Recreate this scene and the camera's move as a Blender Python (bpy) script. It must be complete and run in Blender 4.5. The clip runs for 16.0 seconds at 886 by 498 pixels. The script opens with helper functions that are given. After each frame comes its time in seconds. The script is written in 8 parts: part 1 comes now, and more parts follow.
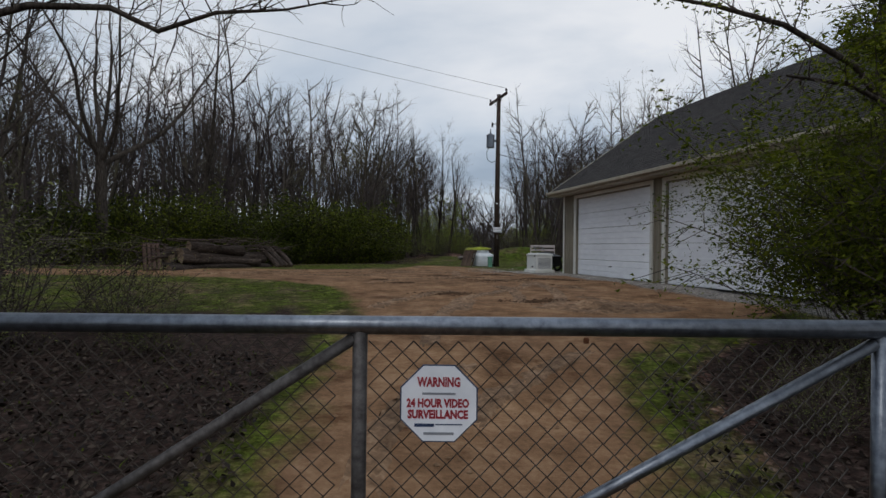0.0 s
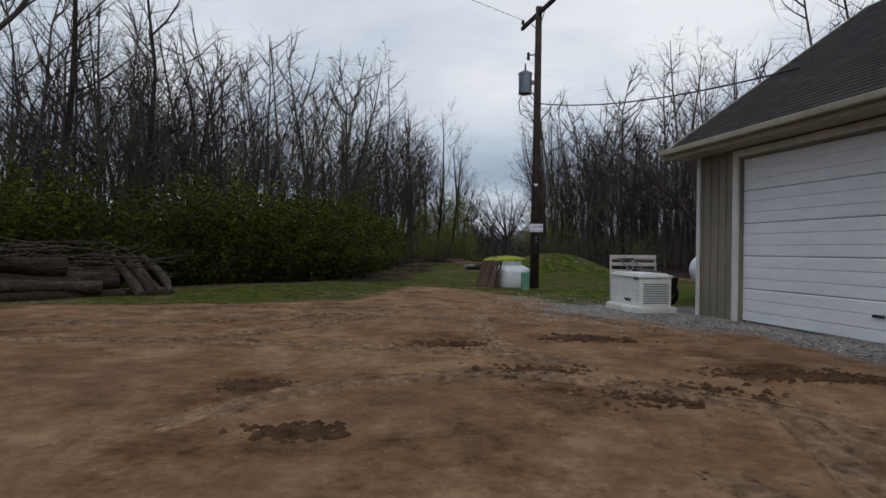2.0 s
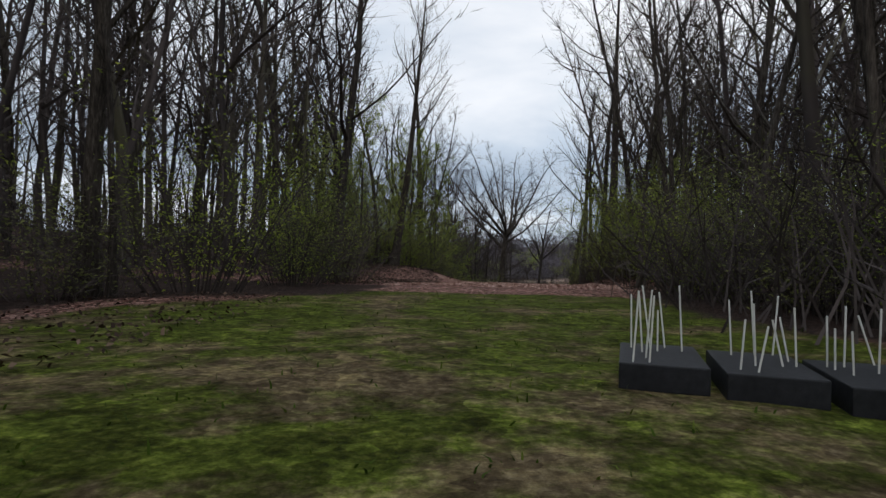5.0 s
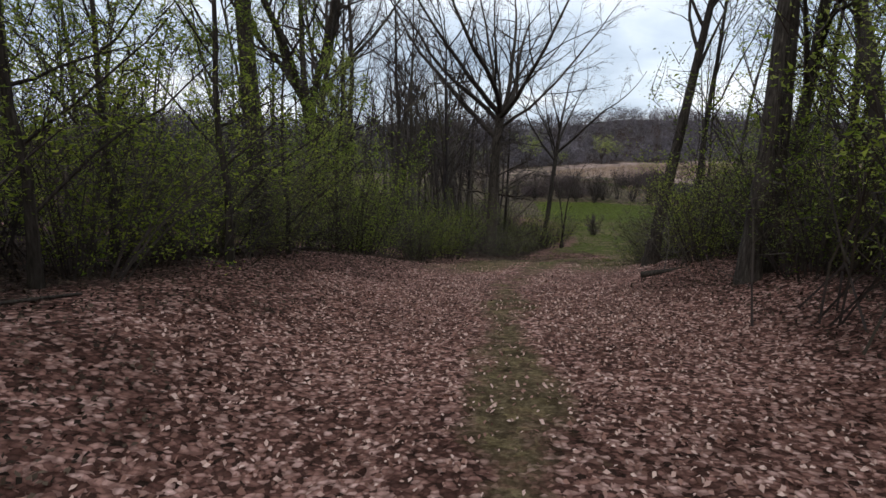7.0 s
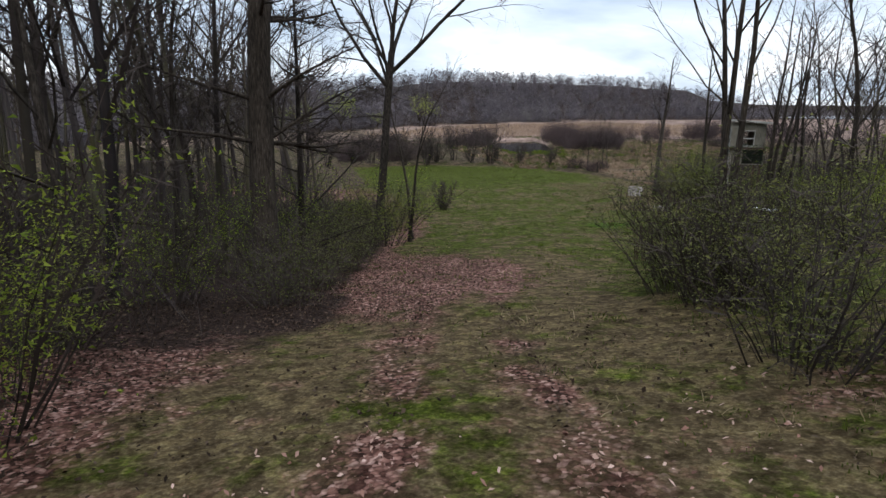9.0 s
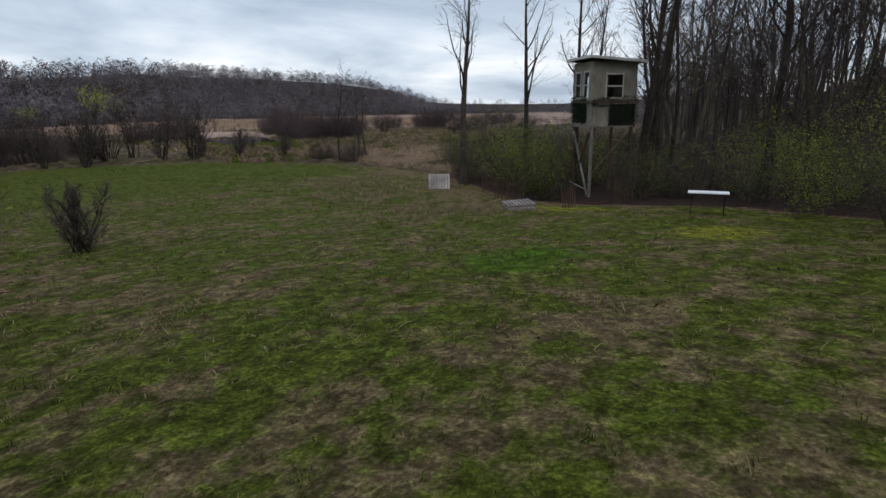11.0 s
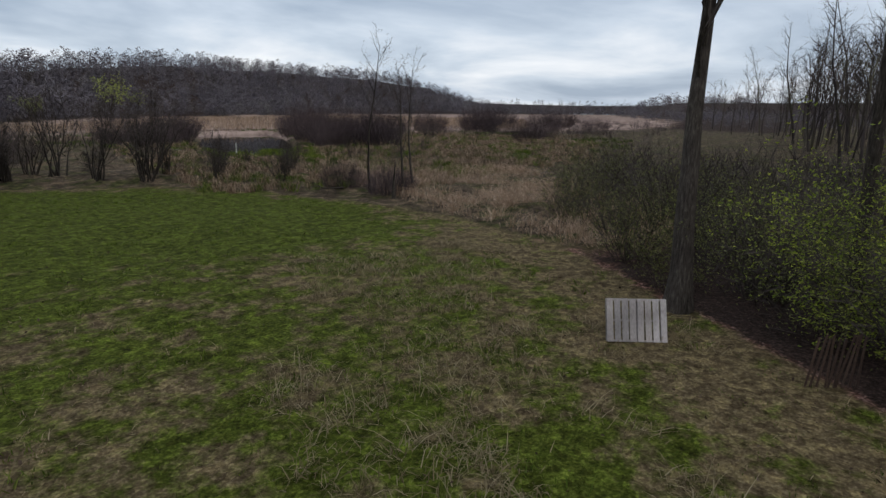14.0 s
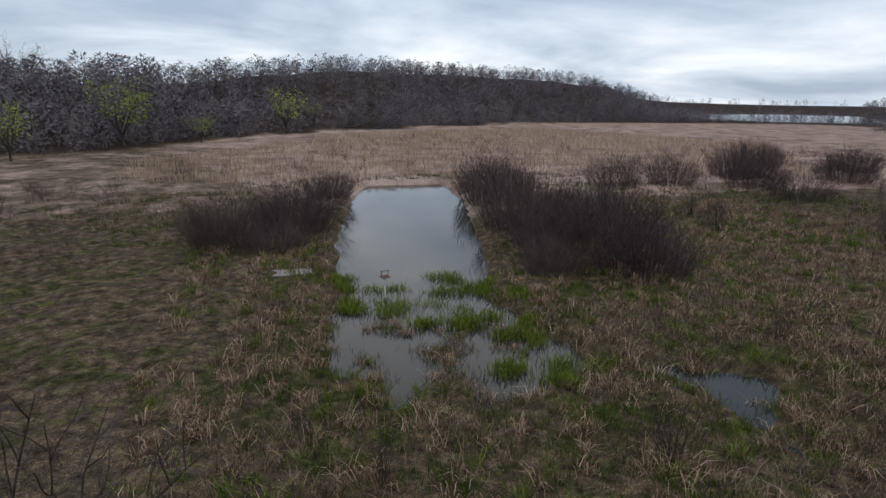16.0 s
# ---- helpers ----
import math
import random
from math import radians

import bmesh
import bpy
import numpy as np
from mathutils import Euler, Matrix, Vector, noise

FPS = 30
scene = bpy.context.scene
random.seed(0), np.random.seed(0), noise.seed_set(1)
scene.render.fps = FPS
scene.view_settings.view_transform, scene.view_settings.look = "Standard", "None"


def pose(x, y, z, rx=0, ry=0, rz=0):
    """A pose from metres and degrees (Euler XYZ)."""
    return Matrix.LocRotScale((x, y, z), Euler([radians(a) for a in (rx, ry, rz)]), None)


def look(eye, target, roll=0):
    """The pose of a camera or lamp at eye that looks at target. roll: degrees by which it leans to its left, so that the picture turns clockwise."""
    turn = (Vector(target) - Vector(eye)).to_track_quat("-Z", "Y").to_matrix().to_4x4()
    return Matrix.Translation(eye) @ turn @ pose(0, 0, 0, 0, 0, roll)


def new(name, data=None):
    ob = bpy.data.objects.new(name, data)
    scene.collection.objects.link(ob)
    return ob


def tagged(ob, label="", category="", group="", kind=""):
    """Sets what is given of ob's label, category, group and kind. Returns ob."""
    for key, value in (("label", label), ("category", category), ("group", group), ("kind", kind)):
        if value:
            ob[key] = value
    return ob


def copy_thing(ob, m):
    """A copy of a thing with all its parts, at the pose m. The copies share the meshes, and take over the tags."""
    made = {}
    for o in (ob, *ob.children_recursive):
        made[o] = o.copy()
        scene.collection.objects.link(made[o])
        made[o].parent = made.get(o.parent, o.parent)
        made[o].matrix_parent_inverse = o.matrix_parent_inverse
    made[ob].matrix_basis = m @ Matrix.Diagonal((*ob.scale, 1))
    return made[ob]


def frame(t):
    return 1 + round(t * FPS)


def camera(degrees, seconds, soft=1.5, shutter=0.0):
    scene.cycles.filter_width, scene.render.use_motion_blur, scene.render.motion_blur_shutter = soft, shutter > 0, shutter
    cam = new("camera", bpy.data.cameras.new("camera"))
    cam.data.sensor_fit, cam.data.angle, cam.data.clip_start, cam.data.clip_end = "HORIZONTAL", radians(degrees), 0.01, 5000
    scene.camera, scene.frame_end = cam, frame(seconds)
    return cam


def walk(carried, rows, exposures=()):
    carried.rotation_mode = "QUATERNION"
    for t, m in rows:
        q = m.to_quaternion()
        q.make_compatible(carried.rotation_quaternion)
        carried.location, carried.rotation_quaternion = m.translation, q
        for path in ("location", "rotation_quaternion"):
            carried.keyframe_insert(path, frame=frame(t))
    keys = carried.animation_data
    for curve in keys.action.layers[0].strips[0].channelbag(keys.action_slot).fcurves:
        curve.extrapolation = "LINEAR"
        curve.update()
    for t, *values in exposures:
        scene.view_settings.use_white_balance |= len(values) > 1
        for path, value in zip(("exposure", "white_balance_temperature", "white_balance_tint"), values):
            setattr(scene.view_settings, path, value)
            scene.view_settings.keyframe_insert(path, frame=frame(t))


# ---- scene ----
cam = camera(75.1, 16.0)
PATH = [
    (0, pose(0, 0, 1.16, 89.9, -0.7, 0.03)),
    (0.5, pose(0, 1.493, 1.27, 89.8, -0.6, 0.02)),
    (1, pose(0, 4.304, 1.37, 89.8, -0.6, 0.02)),
    (1.5, pose(-0.085, 7.666, 1.405, 90, -0.7, -0.07)),
    (2, pose(-0.17, 11.238, 1.389, 90.1, -0.8, -0.07)),
    (2.5, pose(-0.382, 16.429, 1.436, 90, -0.59, 0.22)),
    (3, pose(-0.425, 23.523, 1.194, 90.3, -0.69, 0.33)),
    (3.5, pose(-0.34, 31.472, 1.087, 90.5, -1.24, -0.85)),
    (4, pose(0.043, 39.25, 0.945, 90.9, -1.57, -1.74)),
    (6.5, pose(5.288, 70.389, 1.233, 89.51, -0.85, -3.04)),
    (7, pose(5.958, 77.263, 1.823, 79.35, -0.56, -2.68)),
    (7.5, pose(6.425, 82.706, 1.087, 75.86, -0.5, -3.85)),
    (8, pose(7.003, 87.184, 0.766, 75.91, -0.2, -10.36)),
    (8.5, pose(7.995, 91.378, 0.477, 75.64, -0.6, -16.53)),
    (9, pose(9.869, 97.396, -0.627, 76.35, 0.06, -20.74)),
    (9.5, pose(12.658, 102.89, -1.088, 76.09, 0.11, -23.86)),
    (10, pose(16.091, 109.527, -2.322, 76.2, 0.48, -32.6)),
    (10.2, pose(17.117, 111.224, -2.718, 76.23, 0.6, -36.43)),
    (12.5, pose(19.774, 121.16, -3.846, 76.44, 0.27, -59.42)),
    (13, pose(20.862, 122.754, -3.799, 76.5, 0.33, -61.72)),
    (13.5, pose(26.241, 126.402, -3.628, 76.48, 0.48, -64.32)),
    (14, pose(32.248, 132.422, -3.435, 76.2, -0.5, -44.9)),
    (14.5, pose(35.908, 138.117, -3.329, 76.1, -0.9, -32.18)),
    (15, pose(38.259, 143.299, -3.096, 76.17, -1.3, -28.57)),
    (15.5, pose(43.208, 152.881, -0.188, 76.06, -1.09, -28.38)),
    (16, pose(47.636, 161.325, 2.027, 75.66, -0.9, -28.27)),
]
walk(cam, PATH, [(0, -0.3), (3.2, -0.2), (4.2, 0.0), (6.3, -0.1), (6.6, 0.0), (7.2, 0.5), (7.6, 0.7), (8.6, 0.6), (9.2, 0.55), (10.2, 0.25), (12.3, 0.0), (13.5, -0.05), (15.2, 0.0), (16, 0.1)])

# ---------------------------------------------------------------- world and sun
world = bpy.data.worlds.new("overcast_sky")
scene.world = world
world.use_nodes = True
wn, wl = world.node_tree.nodes, world.node_tree.links
wn.clear()
SUN_EL, SUN_AZ = 48.0, 200.0


def wnode(kind, **values):
    n = wn.new(kind)
    for k, v in values.items():
        n.inputs[k].default_value = v
    return n


sky = wn.new("ShaderNodeTexSky")
sky.sky_type = 'NISHITA'
sky.sun_disc = False
sky.sun_elevation = radians(SUN_EL)
sky.sun_rotation = radians(SUN_AZ)
sky.air_density, sky.dust_density = 1.0, 2.0
coord = wn.new("ShaderNodeTexCoord")
split = wn.new("ShaderNodeSeparateXYZ")
wl.new(coord.outputs["Generated"], split.inputs[0])
# cloud deck: the direction is laid onto a flat layer overhead
lift = wn.new("ShaderNodeMath"); lift.operation = 'MAXIMUM'; lift.inputs[1].default_value = 0.0
wl.new(split.outputs["Z"], lift.inputs[0])
lift2 = wn.new("ShaderNodeMath"); lift2.operation = 'ADD'; lift2.inputs[1].default_value = 0.16
wl.new(lift.outputs[0], lift2.inputs[0])
flat = wn.new("ShaderNodeVectorMath"); flat.operation = 'DIVIDE'
both = wn.new("ShaderNodeCombineXYZ")
for k in "XYZ":
    wl.new(lift2.outputs[0], both.inputs[k])
wl.new(coord.outputs["Generated"], flat.inputs[0])
wl.new(both.outputs[0], flat.inputs[1])
cloud = wnode("ShaderNodeTexNoise", Scale=0.62, Detail=7.0, Roughness=0.52, Distortion=0.35)
wl.new(flat.outputs[0], cloud.inputs["Vector"])
cramp = wn.new("ShaderNodeValToRGB")
cramp.color_ramp.elements[0].position, cramp.color_ramp.elements[0].color = 0.36, (0.42, 0.51, 0.64, 1)
cramp.color_ramp.elements[1].position, cramp.color_ramp.elements[1].color = 0.66, (1.10, 1.12, 1.16, 1)
e = cramp.color_ramp.elements.new(0.5)
e.color = (0.68, 0.77, 0.89, 1)
wl.new(cloud.outputs["Fac"], cramp.inputs[0])
sky_dim = wn.new("ShaderNodeVectorMath"); sky_dim.operation = 'SCALE'; sky_dim.inputs["Scale"].default_value = 0.10
wl.new(sky.outputs[0], sky_dim.inputs[0])
# an overcast sky is brightest overhead
zen = wn.new("ShaderNodeMapRange"); zen.interpolation_type = 'SMOOTHSTEP'
for k, v in (("From Min", 0.42), ("From Max", 0.95), ("To Min", 1.0), ("To Max", 1.7)):
    zen.inputs[k].default_value = v
wl.new(split.outputs["Z"], zen.inputs["Value"])
bright = wn.new("ShaderNodeVectorMath"); bright.operation = 'SCALE'
wl.new(cramp.outputs[0], bright.inputs[0])
wl.new(zen.outputs[0], bright.inputs["Scale"])
mixer = wn.new("ShaderNodeMixRGB"); mixer.inputs[0].default_value = 0.86
wl.new(sky_dim.outputs[0], mixer.inputs[1])
wl.new(bright.outputs[0], mixer.inputs[2])
back = wnode("ShaderNodeBackground", Strength=1.0)
wl.new(mixer.outputs[0], back.inputs[0])
wout = wn.new("ShaderNodeOutputWorld")
wl.new(back.outputs[0], wout.inputs[0])

sun = bpy.data.lights.new("sun", 'SUN')
sun.energy, sun.angle, sun.color = 0.6, radians(18), (1.0, 0.95, 0.88)
sun_ob = new("sun", sun)
sun_dir = Vector((math.sin(radians(SUN_AZ)) * math.cos(radians(SUN_EL)), math.cos(radians(SUN_AZ)) * math.cos(radians(SUN_EL)), math.sin(radians(SUN_EL))))
sun_ob.matrix_world = look(sun_dir * 100, (0, 0, 0))
scene.view_settings.exposure = 0.0

# ---------------------------------------------------------------- materials
def base_mat(name, rough=0.8, metal=0.0, spec=0.3):
    m = bpy.data.materials.new(name)
    m.use_nodes = True
    b = m.node_tree.nodes["Principled BSDF"]
    b.inputs["Roughness"].default_value = rough
    b.inputs["Metallic"].default_value = metal
    b.inputs["Specular IOR Level"].default_value = spec
    return m, m.node_tree.nodes, m.node_tree.links, b


def noise_node(n, l, vec, scale, detail=4.0, rough=0.55, stretch=None):
    t = n.new("ShaderNodeTexNoise")
    t.inputs["Scale"].default_value, t.inputs["Detail"].default_value, t.inputs["Roughness"].default_value = scale, detail, rough
    if stretch:
        mp = n.new("ShaderNodeMapping")
        mp.inputs["Scale"].default_value = stretch
        l.new(vec, mp.inputs["Vector"])
        vec = mp.outputs[0]
    l.new(vec, t.inputs["Vector"])
    return t.outputs["Fac"]


def ramp(n, l, fac, stops):
    r = n.new("ShaderNodeValToRGB")
    es = r.color_ramp.elements
    while len(es) < len(stops):
        es.new(0.5)
    for el, (p, c) in zip(es, stops):
        el.position, el.color = p, (*c, 1) if len(c) == 3 else c
    l.new(fac, r.inputs[0])
    return r.outputs[0]


def mix(n, l, fac, a, b, mode='MIX'):
    m = n.new("ShaderNodeMixRGB")
    m.blend_type = mode
    for k, v in ((0, fac), (1, a), (2, b)):
        if isinstance(v, (int, float)):
            m.inputs[k].default_value = v if k == 0 else (v, v, v, 1)
        elif isinstance(v, tuple):
            m.inputs[k].default_value = (*v, 1)
        else:
            l.new(v, m.inputs[k])
    return m.outputs[0]


def mathn(n, l, op, a, b=0.0, clamp=False):
    m = n.new("ShaderNodeMath")
    m.operation, m.use_clamp = op, clamp
    for k, v in ((0, a), (1, b)):
        if isinstance(v, (int, float)):
            m.inputs[k].default_value = v
        else:
            l.new(v, m.inputs[k])
    return m.outputs[0]


def bump(n, l, b, height, strength, dist=0.02):
    bp = n.new("ShaderNodeBump")
    bp.inputs["Strength"].default_value, bp.inputs["Distance"].default_value = strength, dist
    l.new(height, bp.inputs["Height"])
    l.new(bp.outputs[0], b.inputs["Normal"])


def mat(name, stops, scale=6.0, stretch=None, rough=0.8, metal=0.0, spec=0.2, bumpy=0.3, big=0.35, rand=0.0, island=0.0, coords="Object"):
    """A surface with fine grain and large uneven stains, and a shift from object to object or piece to piece."""
    m, n, l, b = base_mat(name, rough, metal, spec)
    tc = n.new("ShaderNodeTexCoord").outputs[coords]
    fine = noise_node(n, l, tc, scale, 6, 0.6, stretch)
    col = ramp(n, l, fine, stops)
    coarse = noise_node(n, l, tc, scale * 0.13, 3, 0.5)
    shade = ramp(n, l, coarse, [(0.3, (1 - big,) * 3), (0.7, (1 + big * 0.4,) * 3)])
    col = mix(n, l, 1.0, col, shade, 'MULTIPLY')
    for amount, kind in ((rand, "ShaderNodeObjectInfo"), (island, "ShaderNodeNewGeometry")):
        if amount:
            r = n.new(kind).outputs["Random" if kind == "ShaderNodeObjectInfo" else "Random Per Island"]
            tone = ramp(n, l, r, [(0.0, (1 - amount,) * 3), (0.5, (1.0, 1.0 - amount * 0.1, 1.0 - amount * 0.25)), (1.0, (1 + amount,) * 3)])
            col = mix(n, l, 1.0, col, tone, 'MULTIPLY')
    l.new(col, b.inputs["Base Color"])
    if bumpy:
        bump(n, l, b, fine, bumpy)
    return m


M_BARK = mat("bark", [(0.3, (0.022, 0.018, 0.016)), (0.55, (0.062, 0.052, 0.044)), (0.78, (0.135, 0.118, 0.100))], 9, (3, 3, 0.5), 0.95, spec=0.04, bumpy=0.9, rand=0.25)
M_TWIG = mat("twig", [(0.3, (0.036, 0.029, 0.027)), (0.7, (0.098, 0.080, 0.072))], 3, None, 0.95, spec=0.04, bumpy=0, rand=0.25)
M_FARTREE = mat("far_trunk", [(0.30, (0.034, 0.028, 0.028)), (0.50, (0.072, 0.060, 0.057)), (0.62, (0.090, 0.082, 0.054)), (0.78, (0.126, 0.121, 0.057))], 0.16, None, 0.95, spec=0.03, bumpy=0, big=0.15, island=0.35)
# far hills: pale purple-grey, with distance haze mixed into the twig colour
M_HILLTREE = mat("hazed_hill_twigs", [(0.3, (0.078, 0.070, 0.080)), (0.55, (0.148, 0.131, 0.142)), (0.75, (0.195, 0.184, 0.156))], 0.12, None, 0.95, spec=0.02, bumpy=0, big=0.25, island=0.15)
M_WILLOW = mat("marsh_twig", [(0.3, (0.045, 0.034, 0.036)), (0.7, (0.115, 0.088, 0.088))], 2.0, None, 0.95, spec=0.03, bumpy=0, rand=0.2, island=0.25)


def leaf_mat(name, a, b_, c, rough=0.6, through_light=0.35):
    m, n, l, b = base_mat(name, rough, 0, 0.08)
    r = n.new("ShaderNodeNewGeometry").outputs["Random Per Island"]
    col = ramp(n, l, r, [(0.0, a), (0.5, b_), (1.0, c)])
    tone = ramp(n, l, n.new("ShaderNodeObjectInfo").outputs["Random"], [(0.0, (0.7, 0.74, 0.7)), (1.0, (1.2, 1.15, 1.1))])
    col = mix(n, l, 1.0, col, tone, 'MULTIPLY')
    l.new(col, b.inputs["Base Color"])
    if through_light:
        tr = n.new("ShaderNodeBsdfTranslucent")
        l.new(col, tr.inputs[0])
        ms = n.new("ShaderNodeMixShader")
        ms.inputs[0].default_value = through_light
        l.new(b.outputs[0], ms.inputs[1])
        l.new(tr.outputs[0], ms.inputs[2])
        l.new(ms.outputs[0], n["Material Output"].inputs["Surface"])
    return m


M_LEAF = leaf_mat("spring_leaf", (0.030, 0.042, 0.004), (0.070, 0.090, 0.007), (0.165, 0.185, 0.018), 0.6, 0.4)
M_LEAF_PALE = leaf_mat("new_leaf", (0.17, 0.21, 0.045), (0.28, 0.32, 0.075), (0.40, 0.43, 0.12), 0.6, 0.45)
M_LEAF_BRIGHT = leaf_mat("woodland_leaf", (0.11, 0.155, 0.022), (0.20, 0.255, 0.034), (0.34, 0.38, 0.06), 0.6, 0.45)
M_LEAF_DULL = leaf_mat("dull_leaf", (0.075, 0.083, 0.026), (0.130, 0.140, 0.046), (0.21, 0.22, 0.08), 0.6, 0.4)
M_LEAF_HEDGE = leaf_mat("hedge_leaf", (0.012, 0.018, 0.003), (0.040, 0.052, 0.005), (0.125, 0.145, 0.014), 0.6, 0.3)
M_LEAF_DARK = leaf_mat("ivy_leaf", (0.012, 0.03, 0.015), (0.02, 0.045, 0.02), (0.03, 0.06, 0.025))
M_DEADLEAF = leaf_mat("dead_leaf", (0.075, 0.034, 0.026), (0.30, 0.160, 0.128), (0.68, 0.48, 0.42), 0.75, 0.0)
M_GRASS = leaf_mat("grass_blade", (0.026, 0.046, 0.005), (0.050, 0.080, 0.009), (0.115, 0.135, 0.022), 0.7, 0.25)
M_DRYGRASS = leaf_mat("dry_grass", (0.14, 0.10, 0.06), (0.24, 0.18, 0.11), (0.34, 0.27, 0.18), 0.8, 0.2)
M_TUSSOCK = leaf_mat("green_sedge", (0.040, 0.062, 0.008), (0.085, 0.120, 0.016), (0.17, 0.20, 0.035), 0.7, 0.25)
M_STRAW = leaf_mat("straw_sedge", (0.050, 0.034, 0.022), (0.165, 0.112, 0.076), (0.42, 0.32, 0.235), 0.85, 0.2)
M_SEDGE = leaf_mat("dead_sedge", (0.042, 0.029, 0.020), (0.120, 0.084, 0.058), (0.32, 0.24, 0.18), 0.85, 0.15)
M_LITTER_DARK = leaf_mat("old_leaf", (0.020, 0.012, 0.009), (0.055, 0.034, 0.025), (0.14, 0.095, 0.070), 0.8, 0.0)
# dead leaf for the gate, with the trees' shade put into its colour
M_LITTER_SHADE = leaf_mat("shaded_leaf", (0.008, 0.005, 0.004), (0.024, 0.015, 0.012), (0.085, 0.060, 0.047), 0.6, 0.0)
M_PALEWOOD = mat("bleached_wood", [(0.3, (0.27, 0.235, 0.225)), (0.7, (0.50, 0.455, 0.44))], 14, (8, 1, 8), 0.9, bumpy=0.4, rand=0.2)
M_REED = leaf_mat("dead_reed", (0.18, 0.12, 0.08), (0.30, 0.21, 0.15), (0.42, 0.33, 0.25), 0.8, 0.2)
# galvanised steel with the shade on the gate's left half in its colour
M_GALVDARK = mat("shaded_steel", [(0.3, (0.035, 0.030, 0.028)), (0.7, (0.12, 0.11, 0.105))], 30, None, 0.6, 0.7, 0.4, bumpy=0.1, big=0.3)
M_GALV = mat("galvanised_steel", [(0.3, (0.10, 0.11, 0.13)), (0.7, (0.22, 0.24, 0.27))], 30, None, 0.38, 0.95, 0.5, bumpy=0.08, big=0.25)
M_WIRE = mat("weathered_wire", [(0.3, (0.030, 0.022, 0.017)), (0.7, (0.095, 0.080, 0.068))], 40, None, 0.55, 0.6, 0.5, bumpy=0, big=0.4)
M_RUST = mat("rust", [(0.3, (0.06, 0.022, 0.01)), (0.7, (0.16, 0.065, 0.03))], 40, None, 0.9, 0.2, bumpy=0.4)
M_SIGN = mat("sign_white", [(0.3, (0.60, 0.62, 0.66)), (0.7, (0.72, 0.73, 0.76))], 12, None, 0.45, bumpy=0.02, big=0.12)
M_SIGNRED = mat("sign_red", [(0.3, (0.22, 0.02, 0.03)), (0.7, (0.30, 0.03, 0.04))], 12, None, 0.5, bumpy=0, big=0.1)
M_SIGNBLUE = mat("sign_navy", [(0.3, (0.015, 0.03, 0.07)), (0.7, (0.03, 0.05, 0.10))], 12, None, 0.5, bumpy=0, big=0.1)
M_INK = mat("sign_grey", [(0.3, (0.16, 0.17, 0.19)), (0.7, (0.24, 0.25, 0.27))], 12, None, 0.6, bumpy=0, big=0.1)
M_BLACK = mat("black_plastic", [(0.3, (0.008, 0.008, 0.009)), (0.7, (0.02, 0.02, 0.022))], 20, None, 0.6, bumpy=0.1)
M_DOOR = mat("white_door_steel", [(0.3, (0.66, 0.67, 0.70)), (0.7, (0.78, 0.79, 0.81))], 2.5, (1, 1, 4), 0.5, bumpy=0.03, big=0.16)
M_TRIM = mat("white_trim", [(0.3, (0.50, 0.49, 0.45)), (0.7, (0.64, 0.63, 0.58))], 6, (1, 1, 0.3), 0.6, bumpy=0.05, big=0.2)
M_FASCIA = mat("tan_fascia", [(0.3, (0.26, 0.23, 0.17)), (0.7, (0.36, 0.32, 0.25))], 6, None, 0.6, bumpy=0.05, big=0.2)
M_SIDING = mat("tan_siding", [(0.3, (0.17, 0.15, 0.115)), (0.7, (0.24, 0.215, 0.165))], 7, (4, 4, 0.25), 0.7, bumpy=0.15, big=0.25, rand=0.06)
M_ROOF = mat("grey_shingle", [(0.3, (0.020, 0.018, 0.018)), (0.7, (0.052, 0.047, 0.045))], 40, None, 0.95, bumpy=0.6, big=0.3, rand=0.3, island=0.3)
M_GREYWOOD = mat("grey_wood", [(0.3, (0.13, 0.115, 0.105)), (0.7, (0.30, 0.275, 0.255))], 14, (1, 8, 8), 0.9, bumpy=0.5, rand=0.2)
M_BROWNWOOD = mat("brown_wood", [(0.3, (0.055, 0.035, 0.028)), (0.7, (0.15, 0.10, 0.08))], 14, (8, 8, 1), 0.9, bumpy=0.5, rand=0.22)
M_POLE = mat("creosote_pole", [(0.3, (0.022, 0.015, 0.012)), (0.7, (0.075, 0.052, 0.042))], 12, (4, 4, 0.35), 0.9, bumpy=0.6, big=0.4)
M_TANK = mat("white_poly", [(0.3, (0.58, 0.61, 0.64)), (0.7, (0.72, 0.74, 0.76))], 5, None, 0.45, bumpy=0.03, big=0.15)
M_GENSET = mat("cream_enamel", [(0.3, (0.58, 0.58, 0.55)), (0.7, (0.68, 0.68, 0.65))], 6, None, 0.4, bumpy=0.02, big=0.1)
M_PEDESTAL = mat("green_enamel", [(0.3, (0.10, 0.24, 0.17)), (0.7, (0.15, 0.32, 0.23))], 6, None, 0.5, bumpy=0.03, big=0.2)
M_HOSE = mat("yellow_hose", [(0.3, (0.34, 0.40, 0.04)), (0.7, (0.50, 0.55, 0.08))], 10, None, 0.5, bumpy=0)
M_RUBBER = mat("tyre_rubber", [(0.3, (0.006, 0.006, 0.006)), (0.7, (0.018, 0.017, 0.016))], 20, None, 0.85, bumpy=0.3)
M_LOG = mat("log_bark", [(0.3, (0.018, 0.013, 0.010)), (0.55, (0.055, 0.040, 0.032)), (0.78, (0.12, 0.09, 0.072))], 9, (2, 2, 0.8), 0.95, bumpy=1.0, rand=0.3)
M_LOGEND = mat("log_end", [(0.3, (0.10, 0.07, 0.045)), (0.7, (0.22, 0.16, 0.11))], 12, None, 0.9, bumpy=0.5)
